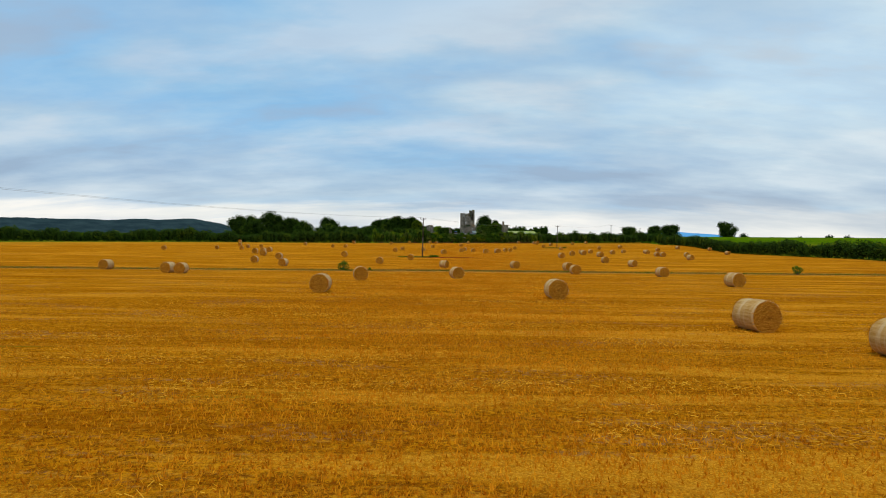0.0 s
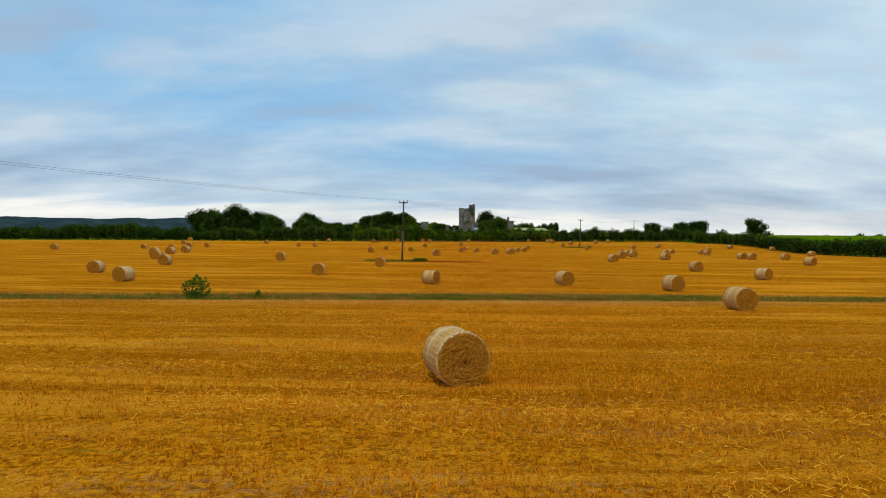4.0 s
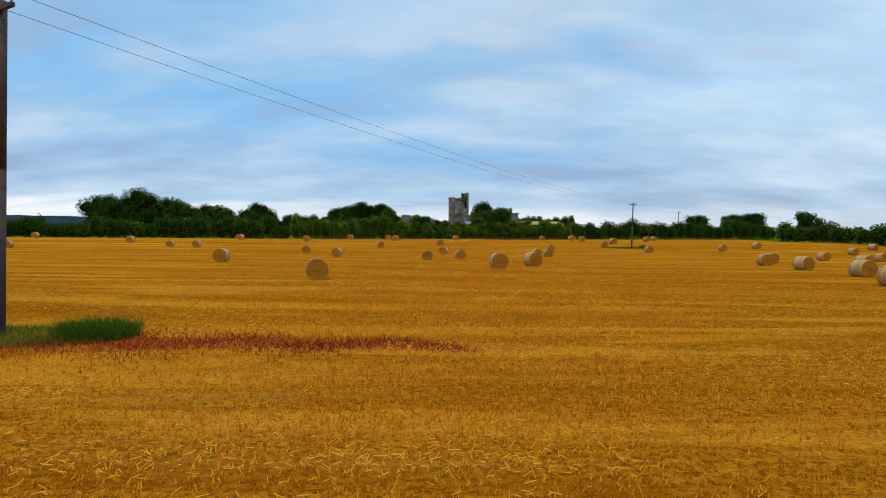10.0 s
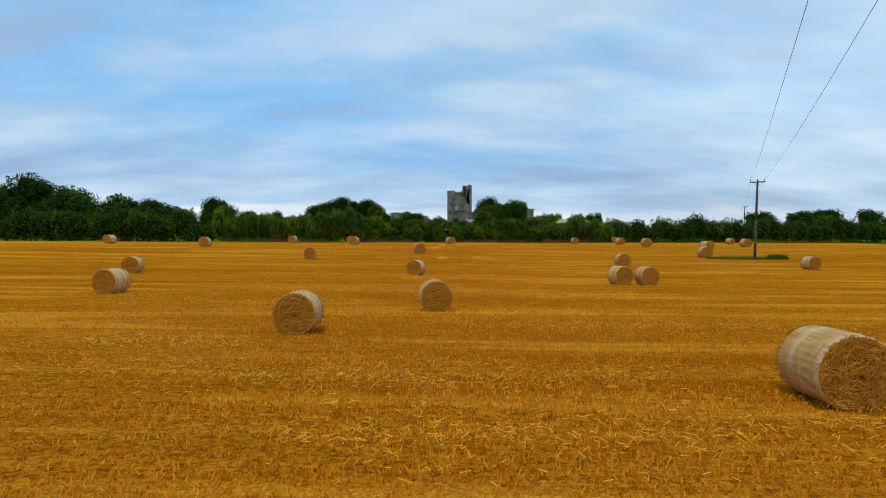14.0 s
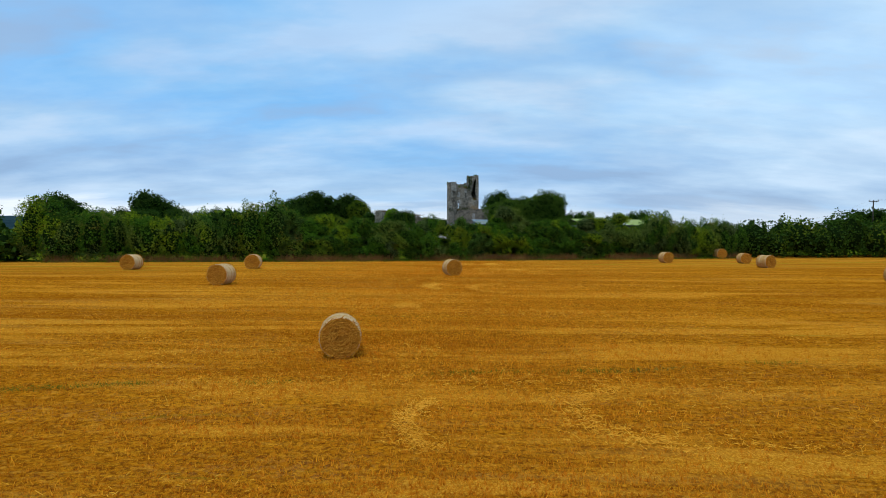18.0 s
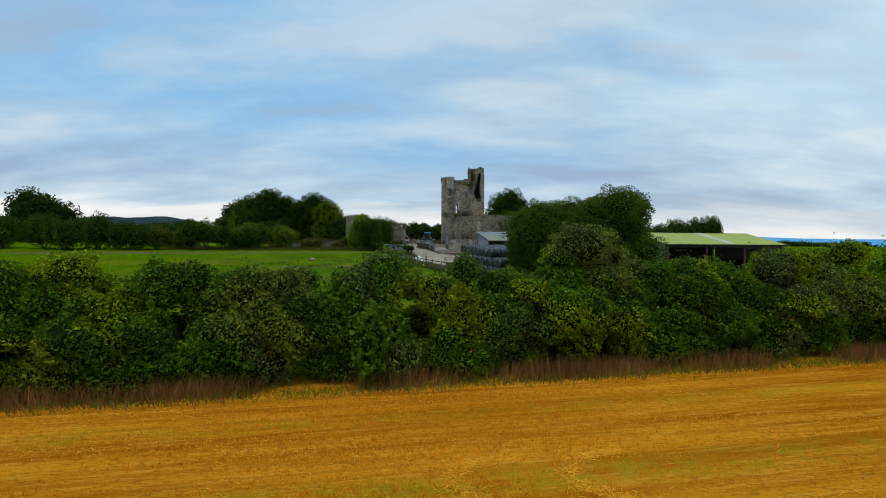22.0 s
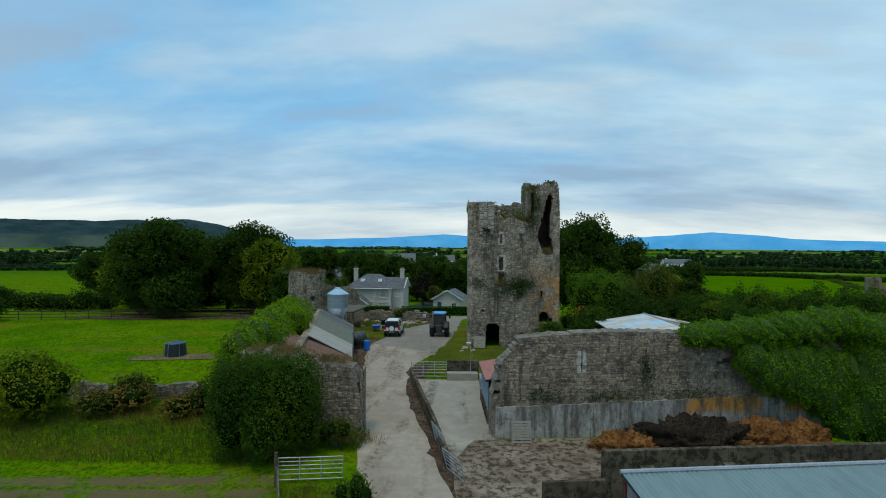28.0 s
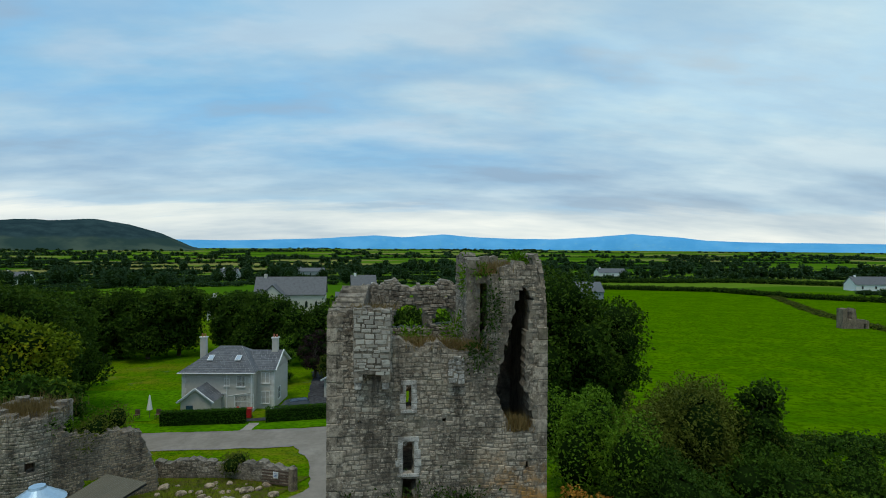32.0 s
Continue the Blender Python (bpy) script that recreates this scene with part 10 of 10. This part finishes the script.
for _ in range(46):
    x = g.uniform(-3.5, 6.5)
    rock(x, 376.5 - 0.25 * (x + 3) * 0.3 - abs(g.gauss(0, 2.0)), g.uniform(0.10, 0.34), "fallen grey stone lying in the grass")
for x, y, s in ((11.2, 357.2, 0.35), (10.9, 356.3, 0.2), (16.2, 355.6, 0.5), (12.0, 356.4, 0.25)):
    rock(x, y, s, "grey boulder lying on the grass by the tower", "boulder", "bawn", "boulders by the tower")
ob = rock(-7.0, 320.7, 0.42, "squat brown stone block in the pasture", "stone_block", "bawn", "stone block")
for x, y, sz in ((-5.0, 295.3, 0.26), (0.3, 298.5, 0.2), (3.1, 307.7, 0.3)):
    rock(x, y, sz, "brown clod of turned earth in the pasture", "earth_clod", "mud", "clods in the pasture")
e = thing("wood_store", (-4.6, 369.6, 9.65), "sagging rusty lean-to roof over a heap of firewood", "shelter", rz=-28)
for x in (0, 2.9):
    part("post", boxes((x - 0.08, x + 0.08, -0.08, 0.08, -0.3, 2.0)), M["timber"], e)
sheet_roof(e, ((-0.3, -0.4, 1.95), (3.3, -0.4, 2.15), (-0.3, 2.4, 2.5), (3.3, 2.4, 2.6)), sheet_mat("rusty_tin", ((0.085, 0.075, 0.05), (0.12, 0.105, 0.07)), 0.5), 4, 1, seed=8)
for i in range(40):
    bm = bmesh.new()
    a = g.uniform(0, math.pi)
    x, y, z = g.uniform(0.2, 2.7), g.uniform(0.2, 2.0), g.uniform(0, 0.7)
    box(bm, -0.2, 0.2, -0.05, 0.05, -0.05, 0.05, pose(x, y, z, g.uniform(-20, 20), g.uniform(-20, 20), math.degrees(a)))
    part("firewood", bm, M["timber"], e)
e = thing("sign_gate", (4.9, 375.6, gz(4.9, 375.6)), "old timber gate with a small white notice", "gate", rz=-20)
for i in range(5):
    part("bar", boxes((0, 2.3, -0.03, 0.03, 0.2 + 0.22 * i, 0.29 + 0.22 * i)), M["timber_dark"], e)
part("notice", boxes((0.9, 1.3, -0.06, -0.04, 0.65, 1.1)), M["white_paint"], e)
for i in range(3):
    part("notice_line", boxes((0.96, 1.24, -0.068, -0.061, 0.74 + 0.1 * i, 0.78 + 0.1 * i)), M["blue_paint"], e)
ob = fence_post(7.2, 374.6, 1.5, mat="bawn", r=0.32)
ob.name = "gate_pier"
tagged(ob, "ivy-grown stone gate pier at the yard entrance", "pier")
for x, y, s in ((8.2, 321.5, 0.7), (9.0, 320.3, 0.5)):
    bm = bmesh.new()
    bmesh.ops.create_icosphere(bm, subdivisions=3, radius=s)
    for vv in bm.verts:
        vv.co = Vector((vv.co.x * 1.1, vv.co.y * 0.8, max(-0.1, vv.co.z * 0.8))) * (1 + 0.4 * noise.noise(vv.co * 3 + Vector((x, 0, 0))))
    ob = part("plastic_heap", bm, M["white_bag"], None, smooth=True)
    ob.matrix_basis = pose(x, y, gz(x, y))
    tagged(ob, "crumpled heap of white plastic sheeting on the grass", "plastic sheet", "white plastic heaps")
e = thing("yard_lamp", (11.6, 346.6, gz(11.6, 346.6)), "small floodlight on a thin steel pole", "lamp")
part("pole", tubes(((0, 0, 0), (0, 0, 2.9), 0.035)), M["galv"], e)
part("lamp_head", boxes((-0.35, 0.05, -0.12, 0.12, 2.85, 3.0), bevel=0.03), M["galv"], e)
e = thing("ladder_gate", (16.9, 357.6, gz(16.9, 357.6)), "old steel hurdle leaning at the tower arch", "hurdle", rz=-75)
e.matrix_basis = e.matrix_basis @ pose(0, 0, 0, -14)
for i in range(6):
    part("bar", tubes(((0, 0, 0.15 + 0.22 * i), (1.9, 0, 0.15 + 0.22 * i), 0.018)), M["galv_rust"], e)
for u in (0, 1.9):
    part("stile", tubes(((u, 0, 0), (u, 0, 1.35), 0.025)), M["galv_rust"], e)
concrete_run("cattle_race", ((17.2, 358.0, 10.6), (18.4, 352.5, 10.3)), 0.9, 0.2, "low concrete cattle race running from the tower")

# ---- trees and shrubs round the farm ----
AT = "dense broad-crowned ash tree beside the silage stack"
tree("ash_tree", 22.2, 299.8, 7.4, 5.0, M["leaf_ash"], AT, 201, 70, 0.17, 0.04, 30)
tree("ash_tree", 28.0, 294.8, 9.0, 4.8, M["leaf_ash"], AT, 202, 75, 0.17, 0.04, 30)
tree("ash_tree", 24.8, 297.2, 8.2, 4.2, M["leaf_ash"], AT, 203, 60, 0.17, 0.06, 20)
bush("elder_bush", 29.6, 287.2, 3.6, 2.6, M["leaf_ash"], "spreading green elder bush below the ash trees", 206, 7, 60, 0.2)
bush("elder_bush", 33.2, 292.5, 3.4, 2.4, M["leaf_hedge"], "spreading green elder bush on rough ground", 204, 6, 40, 0.2)
bush("elder_bush", 37.5, 289.5, 3.0, 2.6, M["leaf_bright"], "spreading green elder bush on rough ground", 205, 6, 40, 0.2)
for i, (x, y, h, r, lf) in enumerate(((-49, 331, 4.8, 3.4, "leaf_hedge"), (-44, 331.5, 5.2, 3.2, "leaf_hedge"), (-39.5, 331, 4.6, 2.8, "leaf_tree"), (-35, 332, 4.0, 2.6, "leaf_olive"), (-31.5, 333, 3.4, 2.2, "leaf_olive"), (-27.5, 332, 4.6, 3.0, "leaf_hedge"), (-23.2, 333.2, 3.7, 2.6, "leaf_tree"), (-19.6, 333.8, 4.1, 2.9, "leaf_hedge"), (-54, 333, 5.6, 3.6, "leaf_tree"), (-60, 332, 5.0, 3.6, "leaf_hedge"), (-67, 333, 5.4, 4.0, "leaf_tree"), (-74, 334, 5.0, 4.0, "leaf_hedge"))):
    bush("pasture_bush", x, y, h * 1.15, r, M[lf], "rounded thorn bush along the pasture's edge", 210 + i, 7, 26, 0.26, "thorn bushes along the pasture")
FT = "tall dense dark green broadleaved tree"
for i, (x, y, h, r, lf) in enumerate(((-31, 379.5, 13.0, 7.2, "leaf_tree"), (-23, 391, 14.2, 7.0, "leaf_tree"), (-38.5, 386, 11.8, 6.6, "leaf_hedge"), (-23.5, 400, 13.0, 5.6, "leaf_tree"), (-39, 394, 12.0, 6.5, "leaf_hedge"),
                                       (-18.5, 385.5, 11.5, 5.2, "leaf_gold"), (-13.8, 381.5, 7.0, 3.6, "leaf_hedge"), (-30, 407, 12.5, 6.5, "leaf_tree"))):
    tree("paddock_tree", x, y, h, r, M[lf], FT + " above the paddock", 230 + i, 15, 0.36, 0.10, 16, group="trees above the paddock")
for i, (x, y, h, r, lf) in enumerate(((-24, 437, 12.0, 5.6, "leaf_tree"), (-15.5, 437, 11.0, 5.2, "leaf_tree"), (-7.5, 432, 10.0, 5.2, "leaf_tree"), (0.5, 427, 9.4, 5.0, "leaf_tree"), (8.5, 426, 9.2, 5.0, "leaf_tree"), (16, 428, 9.0, 5.2, "leaf_tree"), (-35, 434, 11.5, 6.0, "leaf_tree"), (-42, 414, 10.5, 6.5, "leaf_tree"), (-53, 412, 10.0, 6.5, "leaf_tree"), (23, 420, 9.0, 5.0, "leaf_tree"), (-31, 400, 14.0, 6.0, "leaf_tree"), (-38, 400, 14.5, 6.5, "leaf_tree"), (-48, 402, 13.5, 6.5, "leaf_tree"), (-49, 408, 12.5, 6.5, "leaf_tree"), (-28, 434, 11.5, 6.0, "leaf_tree"), (-12, 436, 10.5, 6.0, "leaf_tree"), (4, 440, 10.0, 6.0, "leaf_tree"), (-44, 440, 11.0, 7.0, "leaf_tree"), (-20, 462, 9.5, 6.5, "leaf_hedge"), (-36, 465, 10.0, 7.0, "leaf_tree"), (-60, 450, 10.5, 8.0, "leaf_tree"), (-80, 440, 10.0, 8.0, "leaf_tree"), (10, 462, 8.5, 6.0, "leaf_tree"))):
    tree("garden_tree", x, y, h, r, M[lf], FT + " behind the house", 250 + i, 9, 0.48, 0.10, 14, group="trees behind the house")
tree("small_round_tree", 5.4, 411.5, 4.4, 2.2, M["leaf_olive"], "small round greyish tree on the house lawn", 271, 26, 0.22, 0.15, 8)
tree("copper_tree", 2.6, 417, 7.2, 2.6, leaf_mat("copper_leaves", (0.018, 0.010, 0.012), (0.045, 0.025, 0.025)), "dark copper-leaved tree behind the house", 272, 20, 0.26, 0.12, 9)
tree("conifer_tree", -1.4, 414, 6.8, 1.9, M["leaf_bright"], "bright green conical tree behind the house", 273, 26, 0.22, 0.04, 9)
tree("dark_round_tree", 29.4, 389, 15.0, 6.8, M["leaf_tree"], "large round dark tree behind the tower", 274, 14, 0.34, 0.08, 16)
tree("dark_round_tree", 35.0, 391, 12.2, 5.6, M["leaf_tree"], "large round dark tree behind the tower", 275, 14, 0.34, 0.08, 14)
for i, (nm, x, y, h, r, lf, label) in enumerate((("laurel_bush", 26.6, 371, 8.0, 3.2, "leaf_bright", "bright yellow-green laurel beside the tower"), ("willow_bush", 32.6, 371.5, 8.6, 4.4, "leaf_olive", "wispy olive-green willow beside the barn"),
                                                 ("willow_bush", 36.0, 374, 7.4, 4.0, "leaf_olive", "wispy olive-green willow beside the barn"), ("thorn_bush", 29.0, 366, 5.6, 3.6, "leaf_ivy_shaded", "dark thorn bush beside the tower"),
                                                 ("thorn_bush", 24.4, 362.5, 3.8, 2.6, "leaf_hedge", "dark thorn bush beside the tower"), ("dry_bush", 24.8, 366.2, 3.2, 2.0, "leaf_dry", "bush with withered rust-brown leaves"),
                                                 ("ivy_bush", 19.3, 355.8, 3.6, 2.3, "leaf_hedge", "leafy green bush at the foot of the tower"), ("ivy_bush", 22.6, 356.2, 3.8, 2.2, "leaf_ivy_shaded", "leafy green bush at the foot of the tower"), ("thorn_bush", 36.5, 366, 5.0, 3.6, "leaf_hedge", "dark thorn bush beside the tower"))):
    bush(nm, x, y, h, r, M[lf], label, 280 + i, 9, 34, 0.22)
tree("spruce_tree", 38.2, 370.5, 8.2, 2.4, M["leaf_tree"], "slim dark conifer beside the barn", 290, 24, 0.24, 0.03, 11)
hedge("barn_hedge", hedge_blobs(37, 66, 2.2, lambda x: 364.5 - 0.52 * (x - 37), lambda x: 5.2 + 0.4 * math.sin(x), 4.6, 15), 60, 0.19, M["leaf_hedge"], "tall leafy green hedge beside the white-roofed barn", 35)
hedge("barn_side_hedge", [(37.2 + 0.42 * n + 0.3 * math.sin(n * 2.3), 362.0 - 1.35 * n, 2.2, 1.5, 1.4, 2.3 + 0.25 * math.sin(n * 1.7)) for n in range(14)] + [(39.0 + 0.42 * n, 362.0 - 1.35 * n, 1.9, 1.5, 1.4, 2.1) for n in range(14)], 60, 0.19, M["leaf_hedge"], "tall leafy green hedge against the side of the barn", 37)
hedge("pasture_hedge", hedge_blobs(44, 120, 2.6, lambda x: 377 + 0.05 * (x - 44), lambda x: 1.7, 2.0, 16), 22, 0.26, M["leaf_hedge"], "low dark hedge across the grazing field", 36)
hedge("paddock_hedge", hedge_blobs(-112, -47, 3.0, lambda x: 393 + 0.10 * (x + 47), lambda x: 3.4, 3.0, 17), 14, 0.34, M["leaf_hedge"], "dark hedge across the field beyond the paddock", 38)
for i, (x, y, h, r) in enumerate(((-56, 371, 5.4, 4.0), (-49, 369, 4.6, 3.2), (-66, 374, 5.0, 4.2), (-75, 378, 5.4, 4.0))):
    bush("paddock_bush", x, y, h, r, M["leaf_tree"], "rounded dark bush beside the paddock fence", 330 + i, 9, 24, 0.28, "bushes beside the paddock fence")
def hedge_along(pts, step, h, w, seed):
    """Blobs of a hedge that follows a bent line over the land."""
    g = np.random.default_rng(seed)
    P = resample(pts, int(np.hypot(*np.diff(np.array(pts), axis=0).T).sum() / step) + 1)
    return [(x + g.normal(0, 0.3), y + g.normal(0, 0.3), h * 0.45, step * g.uniform(0.95, 1.25), w * g.uniform(0.85, 1.2), h * g.uniform(0.42, 0.62)) for x, y in P]


hedge("field_edge_hedge", hedge_along(((128, 626), (141, 621), (178, 606), (193, 564), (217, 541), (262, 520)), 2.4, 2.6, 2.2, 61), 5, 0.6, M["leaf_tree"], "dark clipped hedge at the far edge of the grazing field", 61)
hedge("field_bank", hedge_along(((190, 580), (148, 495), (132, 452), (118, 420)), 2.6, 0.8, 0.9, 62), 9, 0.4, M["leaf_olive"], "low weedy bank dividing the grazing field", 62)
hedge("far_field_hedge", hedge_along(((120, 690), (170, 687), (247, 689), (307, 634), (360, 610)), 4.0, 3.2, 2.0, 63), 4, 0.7, M["leaf_tree"], "dark hedge between green fields", 63)
bush("field_bush", 66, 369, 3.0, 2.6, M["leaf_hedge"], "round dark bush in the grazing field", 292, 6, 20, 0.26)
for i, (x, y, r) in enumerate(((-16, 337.5, 3.0), (-10.5, 338, 2.4), (-21.5, 337.5, 3.4), (-5.5, 338.4, 2.0))):
    bush("bank_bush", x, y, (4.6, 2.4, 5.0, 2.2)[i], r, M[("leaf_gold", "leaf_rough", "leaf_gold", "leaf_rough")[i]], "overgrown green bush below the paddock wall", 294 + i, 7, 30, 0.22, "bushes below the paddock wall")
bush("lane_sapling", 6.3, 327.3, 1.8, 0.9, M["leaf_hedge"], "small green sapling beside the lane", 298, 4, 40, 0.14)
M["leaf_yard"] = leaf_mat("yard_grass_blades", (0.035, 0.085, 0.004), (0.12, 0.165, 0.010), (0.24, 0.16, 0.03), 0.08, spec=0.03)
g2 = np.random.default_rng(91)
pp = np.stack([g2.uniform(-34, 3, 26000), g2.uniform(330.8, 339, 26000)], -1)
weeds("bank_weeds", pp, 0.6, M["leaf_rough"], "rank grass and docks on the bank below the wall", 0.014, 0.2, 92)
pp = np.stack([g2.uniform(2.5, 8, 5000), g2.uniform(319, 329, 5000)], -1)
pp = pp[np.abs(pp[:, 0] - (7.2 - (pp[:, 1] - 319) * 0.2)) < 1.6]
weeds("lane_weeds", pp, 0.5, M["leaf_rough"], "weedy verge beside the lane", 0.014, 0.2, 93)
pp = np.stack([g2.uniform(-4, 7, 12000), g2.uniform(366, 377, 12000)], -1)
pp = pp[(pp[:, 0] < 3.0 + (pp[:, 1] - 366) * 0.36)]
weeds("yard_weeds", pp, 0.34, M["leaf_rough"], "rough grass and nettles along the rubble wall", 0.014, 0.1, 94)
pp = np.stack([g2.uniform(7.8, 20, 36000), g2.uniform(348, 358.2, 36000)], -1)
weeds("tower_grass", pp, 0.2, M["leaf_yard"], "rough grass at the foot of the tower", 0.012, 0.1, 95)
pp = np.stack([g2.uniform(-9, 3.5, 30000), g2.uniform(360, 380, 30000)], -1)
pp = pp[(np.sin(pp[:, 0] * 1.7) + np.sin(pp[:, 1] * 1.1 + pp[:, 0]) > -0.3) & (pp[:, 0] < 1.4 + (pp[:, 1] - 360) * 0.22)]
weeds("rubble_grass", pp, 0.22, M["leaf_yard"], "uneven grass over the yard's old rubble", 0.016, 0.1, 98, category="grass")
# pasture tussocks
g2 = np.random.default_rng(96)
n = 130000
x, y = g2.normal(0, 13, n), g2.uniform(270, 328, n)
cl = np.sin(x * 0.9 + np.sin(y * 0.31) * 2) + np.sin(y * 0.75 + x * 0.3)
ok = (cl > 0.2) & (y > hedge_line(x) + 5) & (x < 18.5 - (y - 290) * 0.44)
M["leaf_pasture"] = leaf_mat("pasture_blades", (0.018, 0.055, 0.002), (0.09, 0.17, 0.004), spec=0.03)
weeds("pasture_tussocks", np.stack([x[ok], y[ok]], -1), 0.17, M["leaf_pasture"], "short tussocky pasture grass", 0.02, 0.12, 97, category="grass")

M["thistle"] = leaf_mat("thistle_leaves", (0.07, 0.11, 0.05), (0.17, 0.22, 0.13), spec=0.05)
n = 16000
a, r = g2.uniform(0, math.tau, n), np.sqrt(g2.random(n))
cx, cy, rr = (np.array(v)[g2.integers(0, 6, n)] for v in ((8.0, 10.5, 5.5, -12.0, -3.0, -20.0), (303.5, 299.0, 309.5, 318.0, 322.5, 301.0), (2.8, 2.4, 2.0, 3.0, 2.4, 3.0)))
x, y = cx + rr * r * np.cos(a) * 1.3, cy + rr * r * np.sin(a)
ok = x < 18.5 - (y - 290) * 0.44
weeds("thistle_patch", np.stack([x[ok], y[ok]], -1), 0.16, M["thistle"], "patches of grey-green thistle in the pasture", 0.03, 0.12, 99, category="weeds")

# ---- buildings beyond ----
def far_house(name, x, y, w, d, h, rz, label, roof=0.42, wall="white_paint", wins=3):
    e = thing(name, (x, y, gz(x, y) - 0.2), label, "house", "far houses" if name == "far_house" else "", rz=rz)
    part("wall", boxes((0, w, 0, d, 0, h)), M[wall], e)
    z = h + d * roof
    for s in (0, 1):
        bm = bmesh.new()
        y0, y1 = (-0.4, d / 2) if s == 0 else (d + 0.4, d / 2)
        vs = [bm.verts.new(p) for p in ((-0.4, y0, h - 0.1), (w + 0.4, y0, h - 0.1), (w + 0.4, y1, z), (-0.4, y1, z))]
        vs += [bm.verts.new((v.co.x, v.co.y, v.co.z + 0.2)) for v in vs]
        for f in ((3, 2, 1, 0), (4, 5, 6, 7), (0, 1, 5, 4), (1, 2, 6, 5), (2, 3, 7, 6), (3, 0, 4, 7)):
            bm.faces.new([vs[i] for i in f])
        part("roof", bm, M["slate"], e)
    for x0 in (0.0, w - 0.2):
        m = Matrix.Translation((x0, 0, 0)) @ Matrix(((0, 1, 0, 0), (1, 0, 0, 0), (0, 0, 1, 0), (0, 0, 0, 1)))
        gable_wall(e, "gable", [(0, h - 0.05), (d, h - 0.05), (d / 2, z - 0.1)], 0, 0.2, wall, m)
    for i in range(wins):
        x0 = w * (i + 0.5) / wins - 0.5
        part("window", boxes((x0, x0 + 1.0, -0.04, 0.1, h * 0.35, h * 0.8)), M["glass"], e)
    part("chimney", boxes((w * 0.1, w * 0.1 + 0.9, d / 2 - 0.4, d / 2 + 0.4, z - 0.5, z + 1.0)), M[wall], e)
    return e


def church():
    e = far_house("church", -28.6, 508, 21, 9.5, 6.3, 4, "cream rendered country church with a long slate roof", 0.55, "render_wall", 0)
    part("transept_wall", boxes((2.0, 9.5, -4.0, 1, 0, 6.0)), M["render_wall"], e)
    gable_wall(e, "transept_gable", [(2.0, 5.9), (9.5, 5.9), (5.75, 9.4)], -4.0, -3.7, "render_wall")
    for a, b in ((1.7, 5.75), (9.8, 5.75)):
        bm = bmesh.new()
        vs = [bm.verts.new(p) for p in ((a, -4.3, 5.8), (a, 4.5, 5.8), (b, 4.5, 9.6), (b, -4.3, 9.6))]
        vs += [bm.verts.new((v.co.x, v.co.y, v.co.z + 0.2)) for v in vs]
        for f in ((3, 2, 1, 0), (4, 5, 6, 7), (0, 1, 5, 4), (1, 2, 6, 5), (2, 3, 7, 6), (3, 0, 4, 7)):
            bm.faces.new([vs[i] for i in f])
        part("roof", bm, M["slate"], e)
    for x, y, z, h in ((4.3, -4.06, 2.6, 2.0), (5.4, -4.06, 2.6, 2.8), (6.5, -4.06, 2.6, 2.0), (12, -0.06, 2.4, 2.2), (15, -0.06, 2.4, 2.2), (18, -0.06, 2.4, 2.2)):
        bm = bmesh.new()
        prism(bm, [(x, z), (x + 0.8, z), (x + 0.8, z + h * 0.7), (x + 0.4, z + h), (x, z + h * 0.7)], y, y + 0.15)
        part("lancet_window", bm, M["glass"], e)


church()
far_house("far_house", -3, 498, 13, 8, 4.2, 3, "low white building with arched dark windows", 0.4)
far_house("far_house", -2, 545, 9, 8, 6.0, 8, "white gabled house beside the church", 0.6)
far_house("far_house", 4, 540, 10, 7, 4.0, -5, "grey-roofed bungalow in the village", 0.5)
far_house("far_house", -38, 494, 9, 7, 3.0, 6, "cream bungalow with a dark roof", 0.5, "render_wall")
far_house("far_house", -190, 640, 12, 8, 4.6, 10, "distant white farmhouse among trees", 0.45)
far_house("far_house", 262, 612, 22, 9, 3.6, -4, "long white bungalow across the field", 0.45)
far_house("far_house", 172, 750, 22, 12, 4.5, 0, "distant white farm shed", 0.25)
far_house("far_house", -60, 760, 20, 10, 4.5, 6, "distant grey farm shed", 0.25, "grey_clad")
far_house("far_house", -105, 720, 12, 8, 4.5, -6, "distant white house on the plain", 0.4)
far_house("far_house", 66, 560, 34, 16, 4.0, -8, "long grey farm shed beyond the trees", 0.22, "grey_clad", 0)
e = thing("field_ruin", (0, 0, 0), "small stone ruin with two broken stumps in the field", "ruin")
v, f = ruin_slab((127.3, 466), (134.0, 465.4), 5.8, profile([(0, 11.0), (1.2, 11.4), (1.25, 8.6), (2.4, 8.4), (2.5, 11.2), (3.4, 11.0), (3.45, 8.6), (6.7, 8.2)], 0.15), 2.2, lambda u, z: not (5.4 < u < 6.0 and z < 7.4), 0.35, 0.07, 55)
part("ruin_wall", mesh_np("ruin_wall", v, f, M["bawn"]), None, e)
